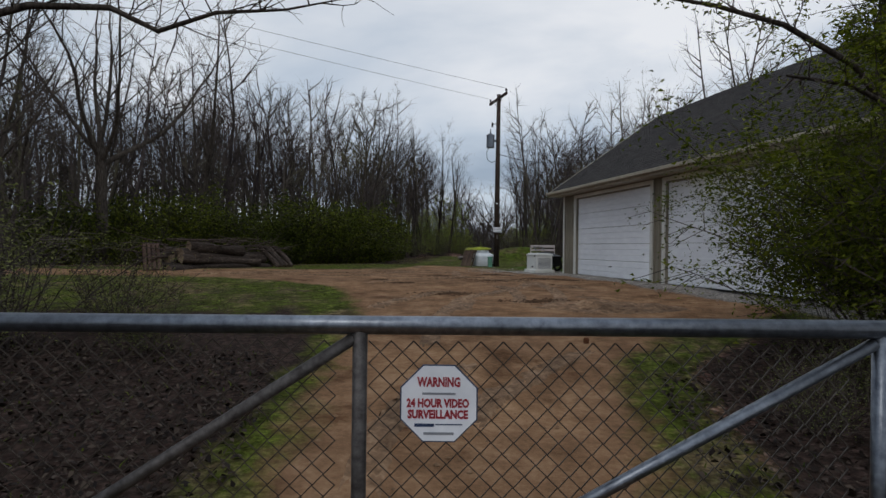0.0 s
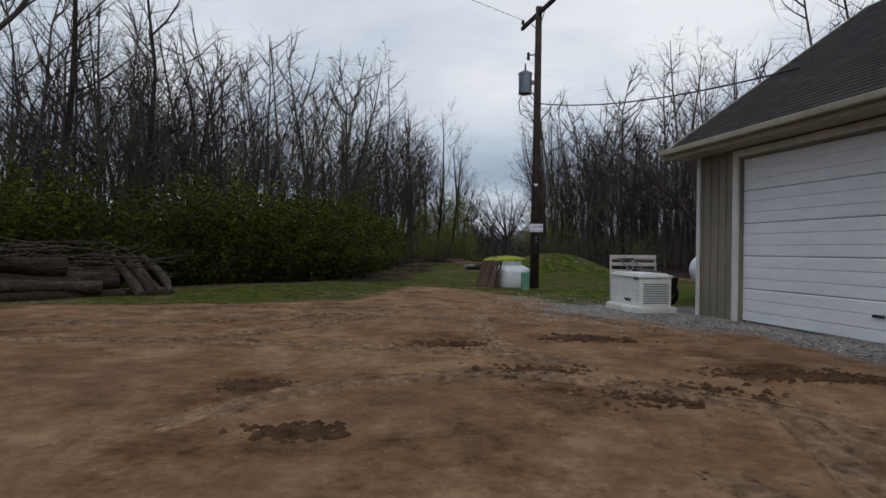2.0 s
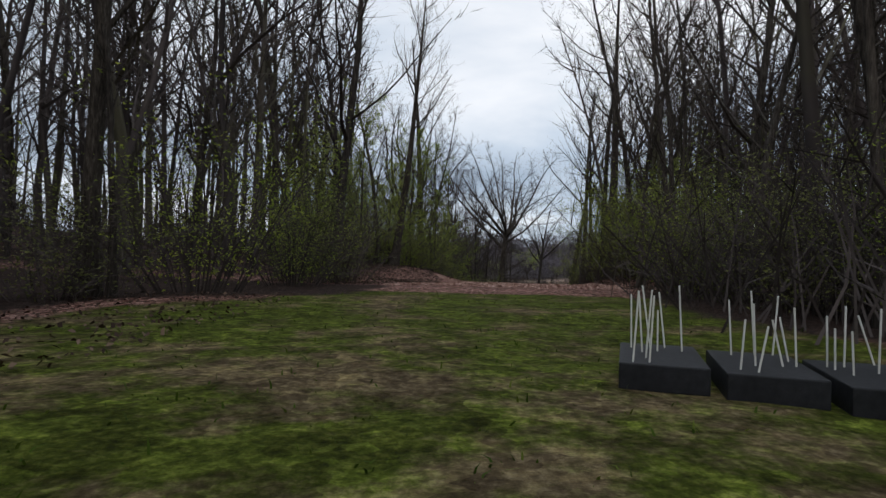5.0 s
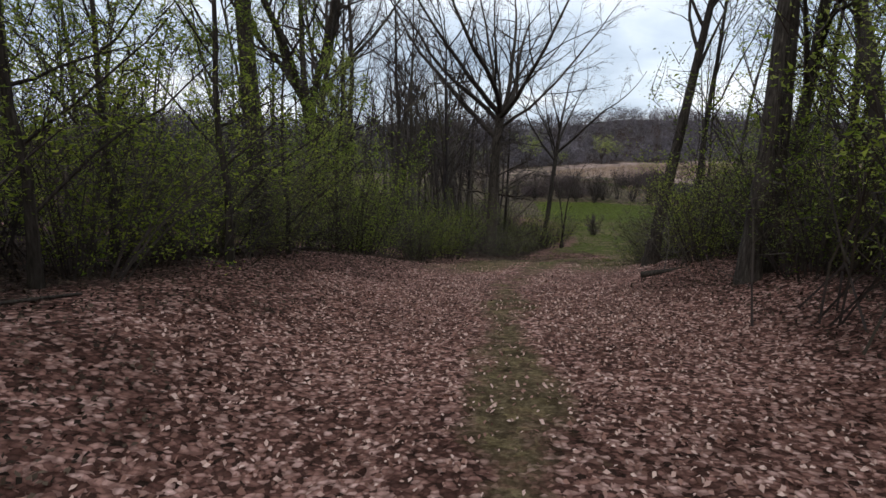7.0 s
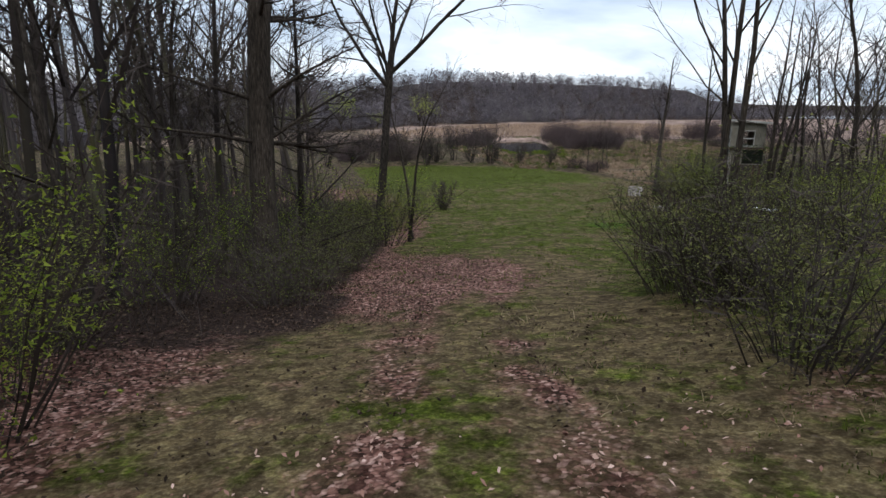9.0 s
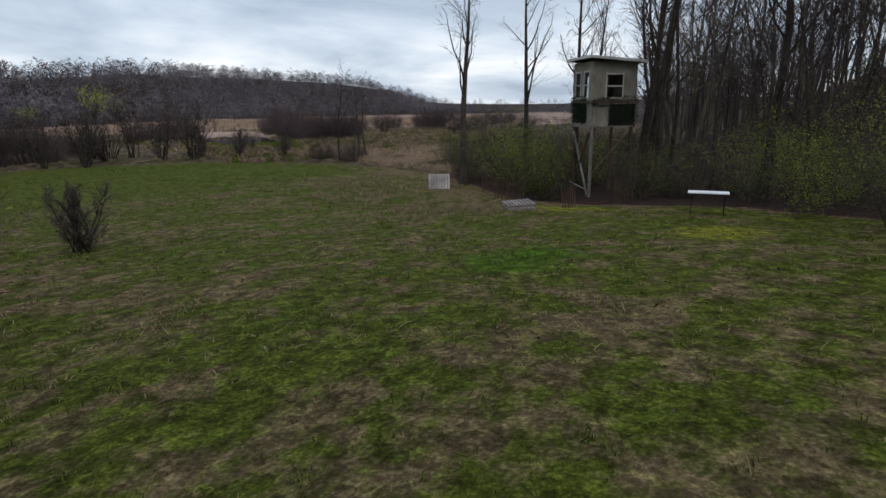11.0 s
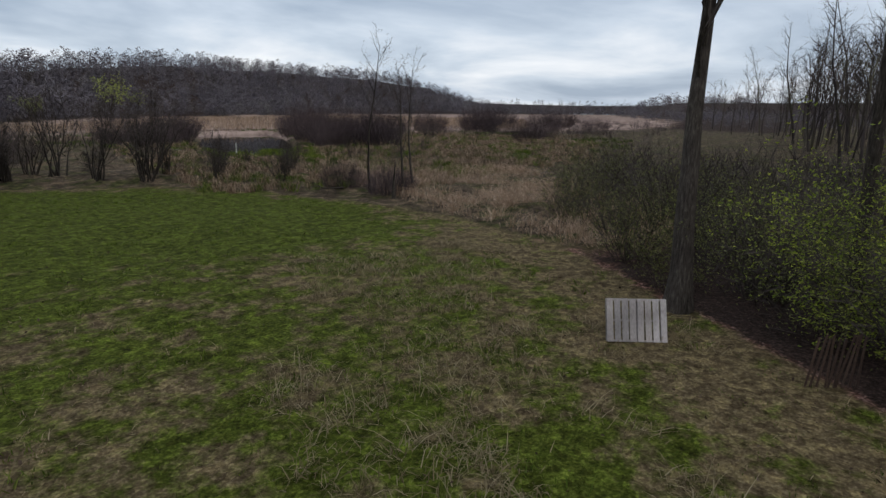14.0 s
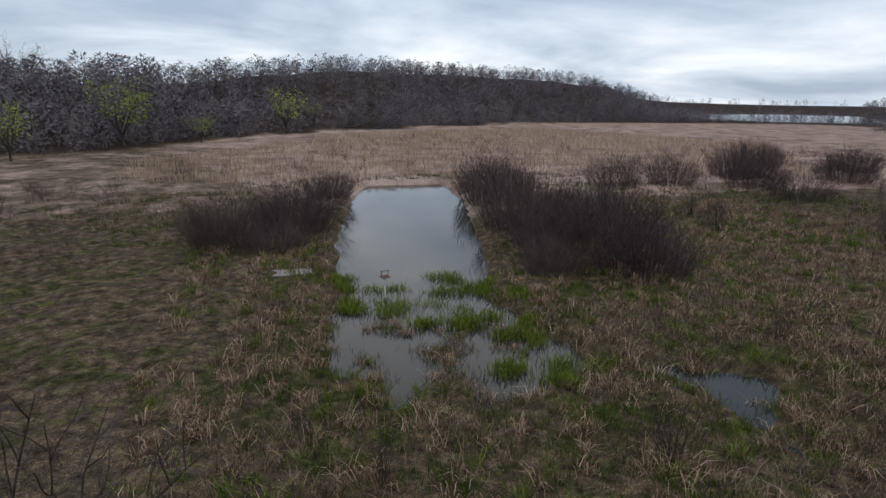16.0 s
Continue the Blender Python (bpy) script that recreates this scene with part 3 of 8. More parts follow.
def build_ground():
    gx, gy, Z = GX, GY, GZ
    X, Y = np.meshgrid(gx, gy)
    nx, ny = len(gx), len(gy)
    verts = np.stack([X.ravel(), Y.ravel(), Z.ravel()], 1)
    idx = np.arange(nx * ny).reshape(ny, nx)
    quads = np.stack([idx[:-1, :-1].ravel(), idx[:-1, 1:].ravel(), idx[1:, 1:].ravel(), idx[1:, :-1].ravel()], 1)
    me = bpy.data.meshes.new("ground")
    me.vertices.add(len(verts)); me.vertices.foreach_set("co", verts.ravel())
    me.loops.add(quads.size); me.loops.foreach_set("vertex_index", quads.ravel())
    me.polygons.add(len(quads)); me.polygons.foreach_set("loop_start", np.arange(len(quads)) * 4)
    me.polygons.foreach_set("use_smooth", [True] * len(quads))
    me.update()
    x, y = verts[:, 0], verts[:, 1]
    sd = inside(SAND, x, y)
    fld = inside(FIELD, x, y)
    trk = along(TRACK, x, y)
    yard = inside(YARD, x, y)
    marsh = smooth01(-0.5, 1.5, -fld) * smooth01(139, 150, y + 0.35 * (x - 40))
    leaf = np.clip(smooth01(-1.0, 1.5, -yard) * np.where(x > 31, smooth01(-0.6, 1.2, -fld), smooth01(-3.0, 2.2, -fld)), 0, 1) * (1 - marsh)
    cut = smooth01(86, 100, y)
    strip = (1 - smooth01(0.3, 0.8, trk)) * 0.62 * smooth01(70, 76, y) * (1 - smooth01(86, 96, y)) + cut * (1 - smooth01(2.6, 5.2, trk)) * 0.68
    leaf = np.clip(leaf - strip - (y < 64) * (y > 40) * (1 - smooth01(2.5, 4.5, trk)), 0, 1)
    rut = np.exp(-((trk - 0.8) / 0.22) ** 2) * smooth01(88, 94, y) * (1 - smooth01(112, 120, y))
    leaf = np.clip(leaf + 0.40 * rut + 0.72 * smooth01(0, 4, 6.5 - np.hypot((x - 14.2) / 1.0, (y - 113.2) / 1.2)) * (trk > 0), 0, 1)
    leaf = leaf * (1 - smooth01(145, 151, y) * smooth01(-2, 1, fld))
    # fallen leaves by the gate and under the shrubs
    near = smooth01(0.2, 1.2, -sd) * (1 - smooth01(7.0, 10.0, y))
    leaf = np.clip(leaf + near * 0.9, 0, 1)
    leaf = np.clip(leaf + 0.28 * smooth01(0.0, 1.2, -0.1 - x) * smooth01(36, 40, y) * (1 - smooth01(50, 56, y)), 0, 1)
    leaf = np.clip(leaf + 0.3 * (1 - smooth01(0.5, 2.0, along([(-12, 25), (-5, 30.5), (-3.4, 36), (-3.6, 60)], x, y))), 0, 1)
    lush = 0.62 * np.exp(-(((x - 29.4) / 2.4) ** 2 + ((y - 122.9) / 2.1) ** 2) ** 1.5) + 0.56 * smooth01(0, 7, fld) * smooth01(138, 156, y) * (1 - smooth01(42, 47, x - 0.1 * (y - 150)))
    wet_end = smooth01(146, 153, y) * smooth01(-1, 2, fld)
    lush = lush - 0.6 * wet_end + 0.42 * smooth01(34, 40, y) * (1 - smooth01(54, 60, y)) * smooth01(2.6, 4.2, x) + 0.55 * np.exp(-((y - 27) / 3.0) ** 2) * (x > 2.4)
    lush = lush + 0.5 * np.exp(-((along([(49.0, 184), (51, 191), (54.5, 201), (57, 208)], x, y)) / 1.3) ** 2) * 1.4
    moss = 0.8 * np.exp(-(((x - 35.5) / 1.7) ** 2 + ((y - 120.7) / 1.7) ** 2)) + 0.6 * np.exp(-(((x - 25) / 1.3) ** 2 + ((y - 113.0) / 1.6) ** 2)) + 0.45 * np.exp(-(((x - 38.6) / 1.5) ** 2 + ((y - 127.5) / 1.2) ** 2))
    moss = moss + 0.5 * np.exp(-((fld - 1.1) / 0.7) ** 2) * smooth01(35, 38, x) * smooth01(116, 120, y) * (1 - smooth01(129, 133, y))
    moss = moss + 0.34 * np.exp(-(trk / 0.45) ** 2) * smooth01(71, 75, y) * (1 - smooth01(90, 97, y)) * (0.6 + 0.5 * fuzz(x, y, 1.3, 41))
    gravel = 0.85 * (1 - smooth01(0.6, 1.6, along([(4.5, 22.2), (7.3, 9.5)], x, y))) + 0.8 * (1 - smooth01(0.4, 1.3, along([(3.2, 22.6), (4.2, 23.2)], x, y))) + 0.42 * (1 - smooth01(0.8, 2.4, along([(1.9, 24.5), (2.6, 20.5)], x, y)))
    d16 = np.hypot(x - 47, y - 161)
    az = np.degrees(np.arctan2(x - 47, y - 161))
    ragged = 14 * fuzz(x, y, 0.06, 31) + 5 * fuzz(x, y, 0.25, 32)
    reed = marsh * smooth01(203, 232, y + 0.1 * x + ragged) * (0.46 + 0.48 * smooth01(50, 82, x)) + marsh * 0.6 * smooth01(30, 44, x - 47) * smooth01(60, 52, 60 - 0 * x) * smooth01(150, 165, y) * (1 - smooth01(205, 215, y)) * 0.6
    reed *= 1 - smooth01(0.95, 1.1, d16 / np.interp(az, [-180, -70, -40, 0, 25, 45, 62, 75, 180], [60, 75, 95, 125, 215, 330, 420, 120, 60]))
    leaf = np.clip(leaf + smooth01(1.0, 1.1, d16 / np.interp(az, [-180, -70, -40, 0, 25, 45, 62, 75, 180], [60, 75, 95, 125, 215, 330, 420, 120, 60])) * (y > 170), 0, 1)
    marsh = marsh * (1 - smooth01(1.0, 1.1, d16 / np.interp(az, [-180, -70, -40, 0, 25, 45, 62, 75, 180], [60, 75, 95, 125, 215, 330, 420, 120, 60])) * (y > 170))
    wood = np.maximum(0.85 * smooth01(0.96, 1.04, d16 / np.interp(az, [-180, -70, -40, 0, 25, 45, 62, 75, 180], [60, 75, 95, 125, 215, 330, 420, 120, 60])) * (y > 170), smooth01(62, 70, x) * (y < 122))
    # track sides, gate and hedge foot: the zone's dark colour paints their shade
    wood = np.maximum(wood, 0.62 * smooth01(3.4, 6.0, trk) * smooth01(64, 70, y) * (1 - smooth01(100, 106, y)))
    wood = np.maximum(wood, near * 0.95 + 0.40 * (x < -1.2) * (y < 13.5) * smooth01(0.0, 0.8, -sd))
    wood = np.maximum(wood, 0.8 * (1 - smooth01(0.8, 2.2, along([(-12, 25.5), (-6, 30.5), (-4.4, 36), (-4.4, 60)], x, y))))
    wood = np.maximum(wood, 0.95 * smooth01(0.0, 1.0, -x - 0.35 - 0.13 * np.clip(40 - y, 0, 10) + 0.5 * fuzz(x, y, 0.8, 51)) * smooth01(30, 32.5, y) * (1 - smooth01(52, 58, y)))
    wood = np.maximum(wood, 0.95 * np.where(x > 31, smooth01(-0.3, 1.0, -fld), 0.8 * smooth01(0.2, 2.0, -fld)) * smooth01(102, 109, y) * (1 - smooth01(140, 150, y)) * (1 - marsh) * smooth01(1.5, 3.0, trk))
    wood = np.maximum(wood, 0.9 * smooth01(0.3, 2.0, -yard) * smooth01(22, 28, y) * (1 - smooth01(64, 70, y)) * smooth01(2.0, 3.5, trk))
    marsh = np.where(inside(POND, x, y) > -0.3, 1.0, marsh)
    dry = 0.10 + 0.95 * (np.exp(-(along([(0.3, 40.5), (0.8, 44.5), (1.2, 47), (1.6, 52)], x, y) / 0.22) ** 2) + np.exp(-(along([(1.2, 41.4), (1.95, 44), (2.1, 46)], x, y) / 0.22) ** 2)) + 0.4 * np.exp(-((fld - 1.0) / 2.0) ** 2) * (y > 128) * (x > 36) + 0.4 * np.exp(-(((x - 28) / 3) ** 2 + ((y - 152) / 3) ** 2)) - 0.05 * (y < 70) + 0.55 * np.exp(-(trk / 0.8) ** 2) * smooth01(66, 72, y) * (1 - smooth01(92, 100, y)) + 0.34 * smooth01(92, 98, y) * (1 - smooth01(112, 120, y)) * (1 - smooth01(2.5, 5.0, trk))
    dry = dry * (1 - 0.9 * wet_end) - 0.35 * wet_end
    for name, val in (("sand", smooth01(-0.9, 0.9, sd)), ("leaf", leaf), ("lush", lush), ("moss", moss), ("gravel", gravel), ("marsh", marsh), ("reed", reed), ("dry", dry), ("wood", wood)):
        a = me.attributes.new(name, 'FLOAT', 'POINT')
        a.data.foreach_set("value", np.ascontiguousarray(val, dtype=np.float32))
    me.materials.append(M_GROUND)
    ob = new("ground", me)
    return tagged(ob, "sandy yard, leaf-strewn track, mown grass and marsh", "ground", kind="structure")


ground = build_ground()
water = mesh_object("water", [(35, 160, WATER_Z), (2150, 160, WATER_Z), (2150, 2000, WATER_Z), (35, 2000, WATER_Z)], [(0, 1, 2, 3)], M_WATER)
tagged(water, "still dark marsh water mirroring the cloudy sky", "water", kind="structure")

# ---------------------------------------------------------------- plants
class Tubes:
    """Collects tapered branches as open tubes or thin ribbons."""

    def __init__(self):
        self.v, self.f = [], []

    def add(self, pts, radii, sides):
        n0 = len(self.v)
        k = len(pts)
        for i, (p, r) in enumerate(zip(pts, radii)):
            d = (pts[min(i + 1, k - 1)] - pts[max(i - 1, 0)])
            d = d.normalized() if d.length > 1e-9 else Vector((0, 0, 1))
            a = d.orthogonal().normalized() if i == 0 else (a - d * a.dot(d)).normalized()
            b = d.cross(a)
            for s in range(sides):
                t = 2 * math.pi * s / sides
                self.v.append(p + (a * math.cos(t) + b * math.sin(t)) * r)
        if sides == 2:
            self.v.pop()
            self.v[-1] = pts[-1].copy()
            for i in range(k - 2):
                q = n0 + i * 2
                self.f.append((q, q + 1, q + 3, q + 2))
            q = n0 + (k - 2) * 2
            self.f.append((q, q + 1, q + 2))
            return
        for i in range(k - 1):
            for s in range(sides):
                q = n0 + i * sides
                self.f.append((q + s, q + (s + 1) % sides, q + sides + (s + 1) % sides, q + sides + s))


def grow(rng, p, d, length, segs, wander, up):
    pts = [p.copy()]
    d = d.normalized()
    for i in range(segs):
        d = (d + Vector((rng.gauss(0, wander), rng.gauss(0, wander), rng.gauss(0, wander * 0.7) + up))).normalized()
        p = p + d * (length / segs)
        pts.append(p.copy())
    return pts


def side_dir(rng, along_dir, angle):
    a = along_dir.orthogonal().normalized()
    b = along_dir.cross(a)
    t = rng.random() * 2 * math.pi
    return (along_dir * math.cos(angle) + (a * math.cos(t) + b * math.sin(t)) * math.sin(angle)).normalized()


def bare_tree(seed, h, r, fork=0.0, limbs=9, twigs=7, sprigs=5, spread_deg=42, first=0.35, lean=(0, 0), leaves=0, leaf_size=0.07, stems=1, wobble=0.055):
    """Trunk with limbs, and a crown of twigs; with fork the trunk parts into big rising limbs at that height."""
    rng = random.Random(seed)
    trunk, crown, leaf = Tubes(), Tubes(), ([], [])
    mains = []
    for st in range(stems):
        d0 = Vector((lean[0] + (rng.gauss(0, 0.28 if h < 6 else 0.12) if stems > 1 else 0), lean[1] + (rng.gauss(0, 0.28 if h < 6 else 0.12) if stems > 1 else 0), 1))
        base = Vector((rng.gauss(0, 0.2), rng.gauss(0, 0.2), -0.25)) if stems > 1 else Vector((0, 0, -0.25))
        hh = (fork if fork else h * rng.uniform(0.8, 0.95)) + 0.25
        segs = 10 if not fork else 6
        pts = grow(rng, base, d0, hh, segs, wobble, 0.02)
        rad = []
        for i in range(segs + 1):
            t = i / segs
            flare = 1 + 0.55 * math.exp(-t * hh / 0.5)
            rad.append(r * flare * ((1 - 0.2 * t) if fork else (1 - 0.86 * t)))
        trunk.add(pts, rad, 8)
        if fork:
            end, dd = pts[-1], (pts[-1] - pts[-2]).normalized()
            for i in range(limbs):
                t = 2 * math.pi * (i + rng.uniform(-0.25, 0.25)) / limbs
                ang = radians(rng.uniform(0.35, 1.0) * spread_deg) if i else radians(8)
                d = Vector((math.cos(t) * math.sin(ang), math.sin(t) * math.sin(ang), math.cos(ang)))
                ln = (h - fork) * rng.uniform(0.75, 1.05)
                p0 = end - dd * rng.uniform(0.0, 0.25) * min(fork, 2.5)
                lp = grow(rng, p0, d, ln, 8, 0.13, 0.06)
                r0 = r * rng.uniform(0.42, 0.62)
                trunk.add(lp, [r0 * (1 - 0.9 * k / 8) + 0.006 for k in range(9)], 6)
                mains.append((lp, r0, ln, 0.18))
        else:
            for i in range(limbs):
                t = first + (1 - first) * (i + rng.random()) / limbs
                q = min(int(t * segs), segs - 1)
                p0 = pts[q].lerp(pts[q + 1], t * segs - q)
                d = side_dir(rng, (pts[q + 1] - pts[q]).normalized(), radians(rng.uniform(0.7, 1.25) * spread_deg))
                ln = h * rng.uniform(0.24, 0.42) * (1.15 - 0.75 * t)
                lp = grow(rng, p0, d, ln, 6, 0.13, 0.09)
                r0 = max(r * (1 - 0.86 * t) * rng.uniform(0.35, 0.55), 0.010)
                trunk.add(lp, [r0 * (1 - 0.85 * k / 6) + 0.004 for k in range(7)], 3)
                mains.append((lp, r0, ln, 0.12))
            mains.append((pts[segs // 2:], r * 0.35, h * 0.4, 0.3))
    for lp, r0, ln, begin in mains:
        k = len(lp) - 1
        for j in range(twigs):
            t = begin + (1 - begin) * (j + rng.random()) / twigs
            q = min(int(t * k), k - 1)
            p0 = lp[q].lerp(lp[q + 1], t * k - q)
            d = side_dir(rng, (lp[q + 1] - lp[q]).normalized(), radians(rng.uniform(25, 60)))
            l2 = ln * rng.uniform(0.28, 0.5) * (1.15 - 0.6 * t)
            tp = grow(rng, p0, d, l2, 3, 0.15, 0.12)
            r2 = max(r0 * 0.35 * (1 - 0.6 * t), 0.007)
            crown.add(tp, [r2, r2 * 0.7, r2 * 0.45, 0.003], 3 if fork else 2)
            for s in range(sprigs):
                u = rng.uniform(0.15, 1.0)
                q2 = min(int(u * 3), 2)
                p1 = tp[q2].lerp(tp[q2 + 1], u * 3 - q2)
                d2 = side_dir(rng, (tp[q2 + 1] - tp[q2]).normalized(), radians(rng.uniform(20, 55)))
                sp = grow(rng, p1, d2, l2 * rng.uniform(0.3, 0.6), 2, 0.15, 0.08)
                crown.add(sp, [0.0075, 0.006, 0.0025], 2)
                if leaves:
                    for _ in range(leaves):
                        c = sp[1].lerp(sp[2], rng.random()) + Vector((rng.gauss(0, 0.06), rng.gauss(0, 0.06), rng.gauss(0, 0.05)))
                        add_leaf(leaf, rng, c, leaf_size * rng.uniform(0.6, 1.3))
    return trunk, crown, leaf


def crowned_tree(seed, h, r, fork, limbs=8, spread_deg=50, lean=(0, 0), boughs=8, twigs=7, sprigs=4, droop=0.0, low=0):
    """A trunk that parts at the fork into rising limbs, each with boughs, twigs and sprigs; low: short side limbs beneath."""
    rng = random.Random(seed)
    trunk, crown = Tubes(), Tubes()
    pts = grow(rng, Vector((0, 0, -0.3)), Vector((lean[0], lean[1], 1)), fork + 0.3, 9, 0.02, 0.0)
    n = len(pts) - 1
    trunk.add(pts, [r * (1 + 0.6 * math.exp(-(i / n) * (fork + 0.3) / 0.5)) * (1 - 0.28 * i / n) for i in range(n + 1)], 10)
    starts = []
    for i in range(limbs):
        t = 2 * math.pi * (i + rng.uniform(-0.3, 0.3)) / limbs
        ang = radians(spread_deg) * (0.15 if i == 0 else rng.uniform(0.45, 1.0))
        k = rng.uniform(0, 0.22) * n
        q = max(0, n - 1 - int(k))
        p0 = pts[q].lerp(pts[q + 1], 1 - (k - int(k)))
        starts.append((p0, Vector((math.cos(t) * math.sin(ang), math.sin(t) * math.sin(ang), math.cos(ang))), (h - fork) * rng.uniform(0.75, 1.02) / max(0.75, math.cos(ang * 0.5)), r * rng.uniform(0.26, 0.50), 0.045))
    for i in range(low):
        q = rng.randint(n // 3, n - 2)
        t = rng.random() * 6.283
        starts.append((pts[q], Vector((math.cos(t), math.sin(t), rng.uniform(-0.1, 0.5))), h * rng.uniform(0.10, 0.2), r * 0.16, 0.0))
    for p0, d0, ln, r0, up in starts:
        lp = grow(rng, p0, d0, ln, 9, 0.115, up - droop * 0.25)
        trunk.add(lp, [r0 * (1 - 0.92 * k / 9) + 0.006 for k in range(10)], 6)
        for j in range(boughs):
            u = 0.16 + 0.82 * (j + rng.random()) / boughs
            q = min(int(u * 9), 8)
            b0 = lp[q].lerp(lp[q + 1], u * 9 - q)
            bd = side_dir(rng, (lp[q + 1] - lp[q]).normalized(), radians(rng.uniform(28, 62)))
            bl = ln * rng.uniform(0.26, 0.46) * (1.2 - 0.75 * u)
            bp_ = grow(rng, b0, bd, bl, 5, 0.14, 0.05 - droop)
            rb = max(r0 * (1 - 0.9 * u) * 0.55, 0.014)
            trunk.add(bp_, [rb * (1 - 0.85 * k / 5) + 0.003 for k in range(6)], 3)
            for _ in range(twigs):
                v = rng.uniform(0.12, 1.0)
                q2 = min(int(v * 5), 4)
                t0 = bp_[q2].lerp(bp_[q2 + 1], v * 5 - q2)
                tl = bl * rng.uniform(0.25, 0.5) * (1.15 - 0.5 * v)
                tp = grow(rng, t0, side_dir(rng, (bp_[q2 + 1] - bp_[q2]).normalized(), radians(rng.uniform(22, 58))), tl, 3, 0.16, 0.04 - droop * 1.4)
                crown.add(tp, [0.014, 0.012, 0.009, 0.004], 2)
                for _ in range(sprigs):
                    w = rng.uniform(0.2, 1.0)
                    q3 = min(int(w * 3), 2)
                    crown.add(grow(rng, tp[q3].lerp(tp[q3 + 1], w * 3 - q3), side_dir(rng, (tp[q3 + 1] - tp[q3]).normalized(), radians(rng.uniform(18, 55))), tl * rng.uniform(0.35, 0.65), 2, 0.15, 0.02 - droop), [0.010, 0.008, 0.003], 2)
    return trunk, crown, ([], [])


def add_leaf(leaf, rng, c, s):
    v, f = leaf
    a = Vector((rng.gauss(0, 1), rng.gauss(0, 1), rng.gauss(0, 0.5))).normalized()
    b = a.orthogonal().normalized()
    b = (b * math.cos(rng.random() * 6.28) + a.cross(b) * math.sin(rng.random() * 6.28)).normalized()
    n = len(v)
    bend = a.cross(b) * s * 0.2
    if s < 0.055:
        v.extend((c - a * s, c + b * s * 0.62 + bend, c + a * s - b * s * 0.2))
        f.append((n, n + 1, n + 2))
        return
    v.extend((c - a * s, c + b * s * 0.42 + bend, c + a * s, c - b * s * 0.42 + bend))
    f.append((n, n + 1, n + 2, n + 3))


def make_tree(name, label, data, m, bark=None, leafm=None, group="bare trees"):
    trunk, crown, leaf = data
    t = thing(name, label, "tree", m, group)
    mesh_object("trunk", trunk.v, trunk.f, bark or M_BARK, t, smooth=True)
    if crown.v:
        mesh_object("crown", crown.v, crown.f, M_TWIG, t)
    if leaf[0]:
        mesh_object("leaves", leaf[0], leaf[1], leafm or M_LEAF, t)
    return t


def shrub(seed, w, h, stems, twigs, leaves, leaf_size, leafm, name, label, m, droop=0.05, group="green shrubs", low=0.25):
    """Many arching stems from one root with side twigs and small leaves."""
    rng = random.Random(seed)
    wood, leaf = Tubes(), ([], [])
    for s in range(stems):
        a = rng.random() * 2 * math.pi
        out = rng.uniform(0.1, 0.95)
        base = Vector((math.cos(a) * out * w * 0.22, math.sin(a) * out * w * 0.22, -0.1))
        d = Vector((math.cos(a) * out * w * 0.55, math.sin(a) * out * w * 0.55, h * rng.uniform(0.75, 1.05)))
        pts = grow(rng, base, d, d.length * rng.uniform(0.75, 1.08), 6, 0.09, -droop)
        r0 = rng.uniform(0.008, 0.02)
        wood.add(pts, [r0 * (1 - 0.13 * k) for k in range(7)], 2)
        for _ in range(twigs):
            u = rng.uniform(low, 1.0)
            q = min(int(u * 6), 5)
            p = pts[q].lerp(pts[q + 1], u * 6 - q)
            dd = side_dir(rng, (pts[q + 1] - pts[q]).normalized(), radians(rng.uniform(30, 80)))
            tp = grow(rng, p, dd, rng.uniform(0.25, 0.7) * (0.3 + 0.22 * w), 2, 0.15, 0.02)
            wood.add(tp, [0.006, 0.005, 0.003], 2)
            for _ in range(leaves):
                c = tp[0].lerp(tp[2], rng.random()) + Vector((rng.gauss(0, 0.07), rng.gauss(0, 0.07), rng.gauss(0, 0.06)))
                add_leaf(leaf, rng, c, leaf_size * rng.uniform(0.6, 1.35))
    t = thing(name, label, "shrub", m, group)
    mesh_object("branch_work", wood.v, wood.f, M_TWIG, t)
    if leaf[0]:
        mesh_object("leaves", leaf[0], leaf[1], leafm, t)
    return t


def here(x, y, rz=0.0, s=1.0, sz=None, dz=0.0):
    return pose(x, y, H(x, y) + dz, 0, 0, rz) @ Matrix.Diagonal((s, s, sz or s, 1))


# a small stock of bare forest trees, set out as separate trees
plant_rng = random.Random(7)
STOCK = []
stock_specs = [(13.5, 0.12, 12, 8, 5), (15, 0.15, 13, 8, 5), (12, 0.10, 11, 8, 5), (14.5, 0.13, 13, 8, 5), (16, 0.18, 13, 8, 5), (10.5, 0.08, 11, 8, 5), (13, 0.11, 12, 8, 5)]


def scatter(n, poly, keep, gap, rng):
    xs, ys = [p[0] for p in poly], [p[1] for p in poly]
    out, tries = [], 0
    while len(out) < n and tries < n * 60:
        tries += 1
        x, y = rng.uniform(min(xs), max(xs)), rng.uniform(min(ys), max(ys))
        if inside_one(poly, x, y) > 0 and keep(x, y) and all((x - a) ** 2 + (y - b) ** 2 > gap * gap for a, b in out):
            out.append((x, y))
    return out


def clear_of(x, y, w):
    return along_one(TRACK, x, y) > w and inside_one(FIELD, x, y) < -0.8 and inside_one(YARD, x, y) < -0.8

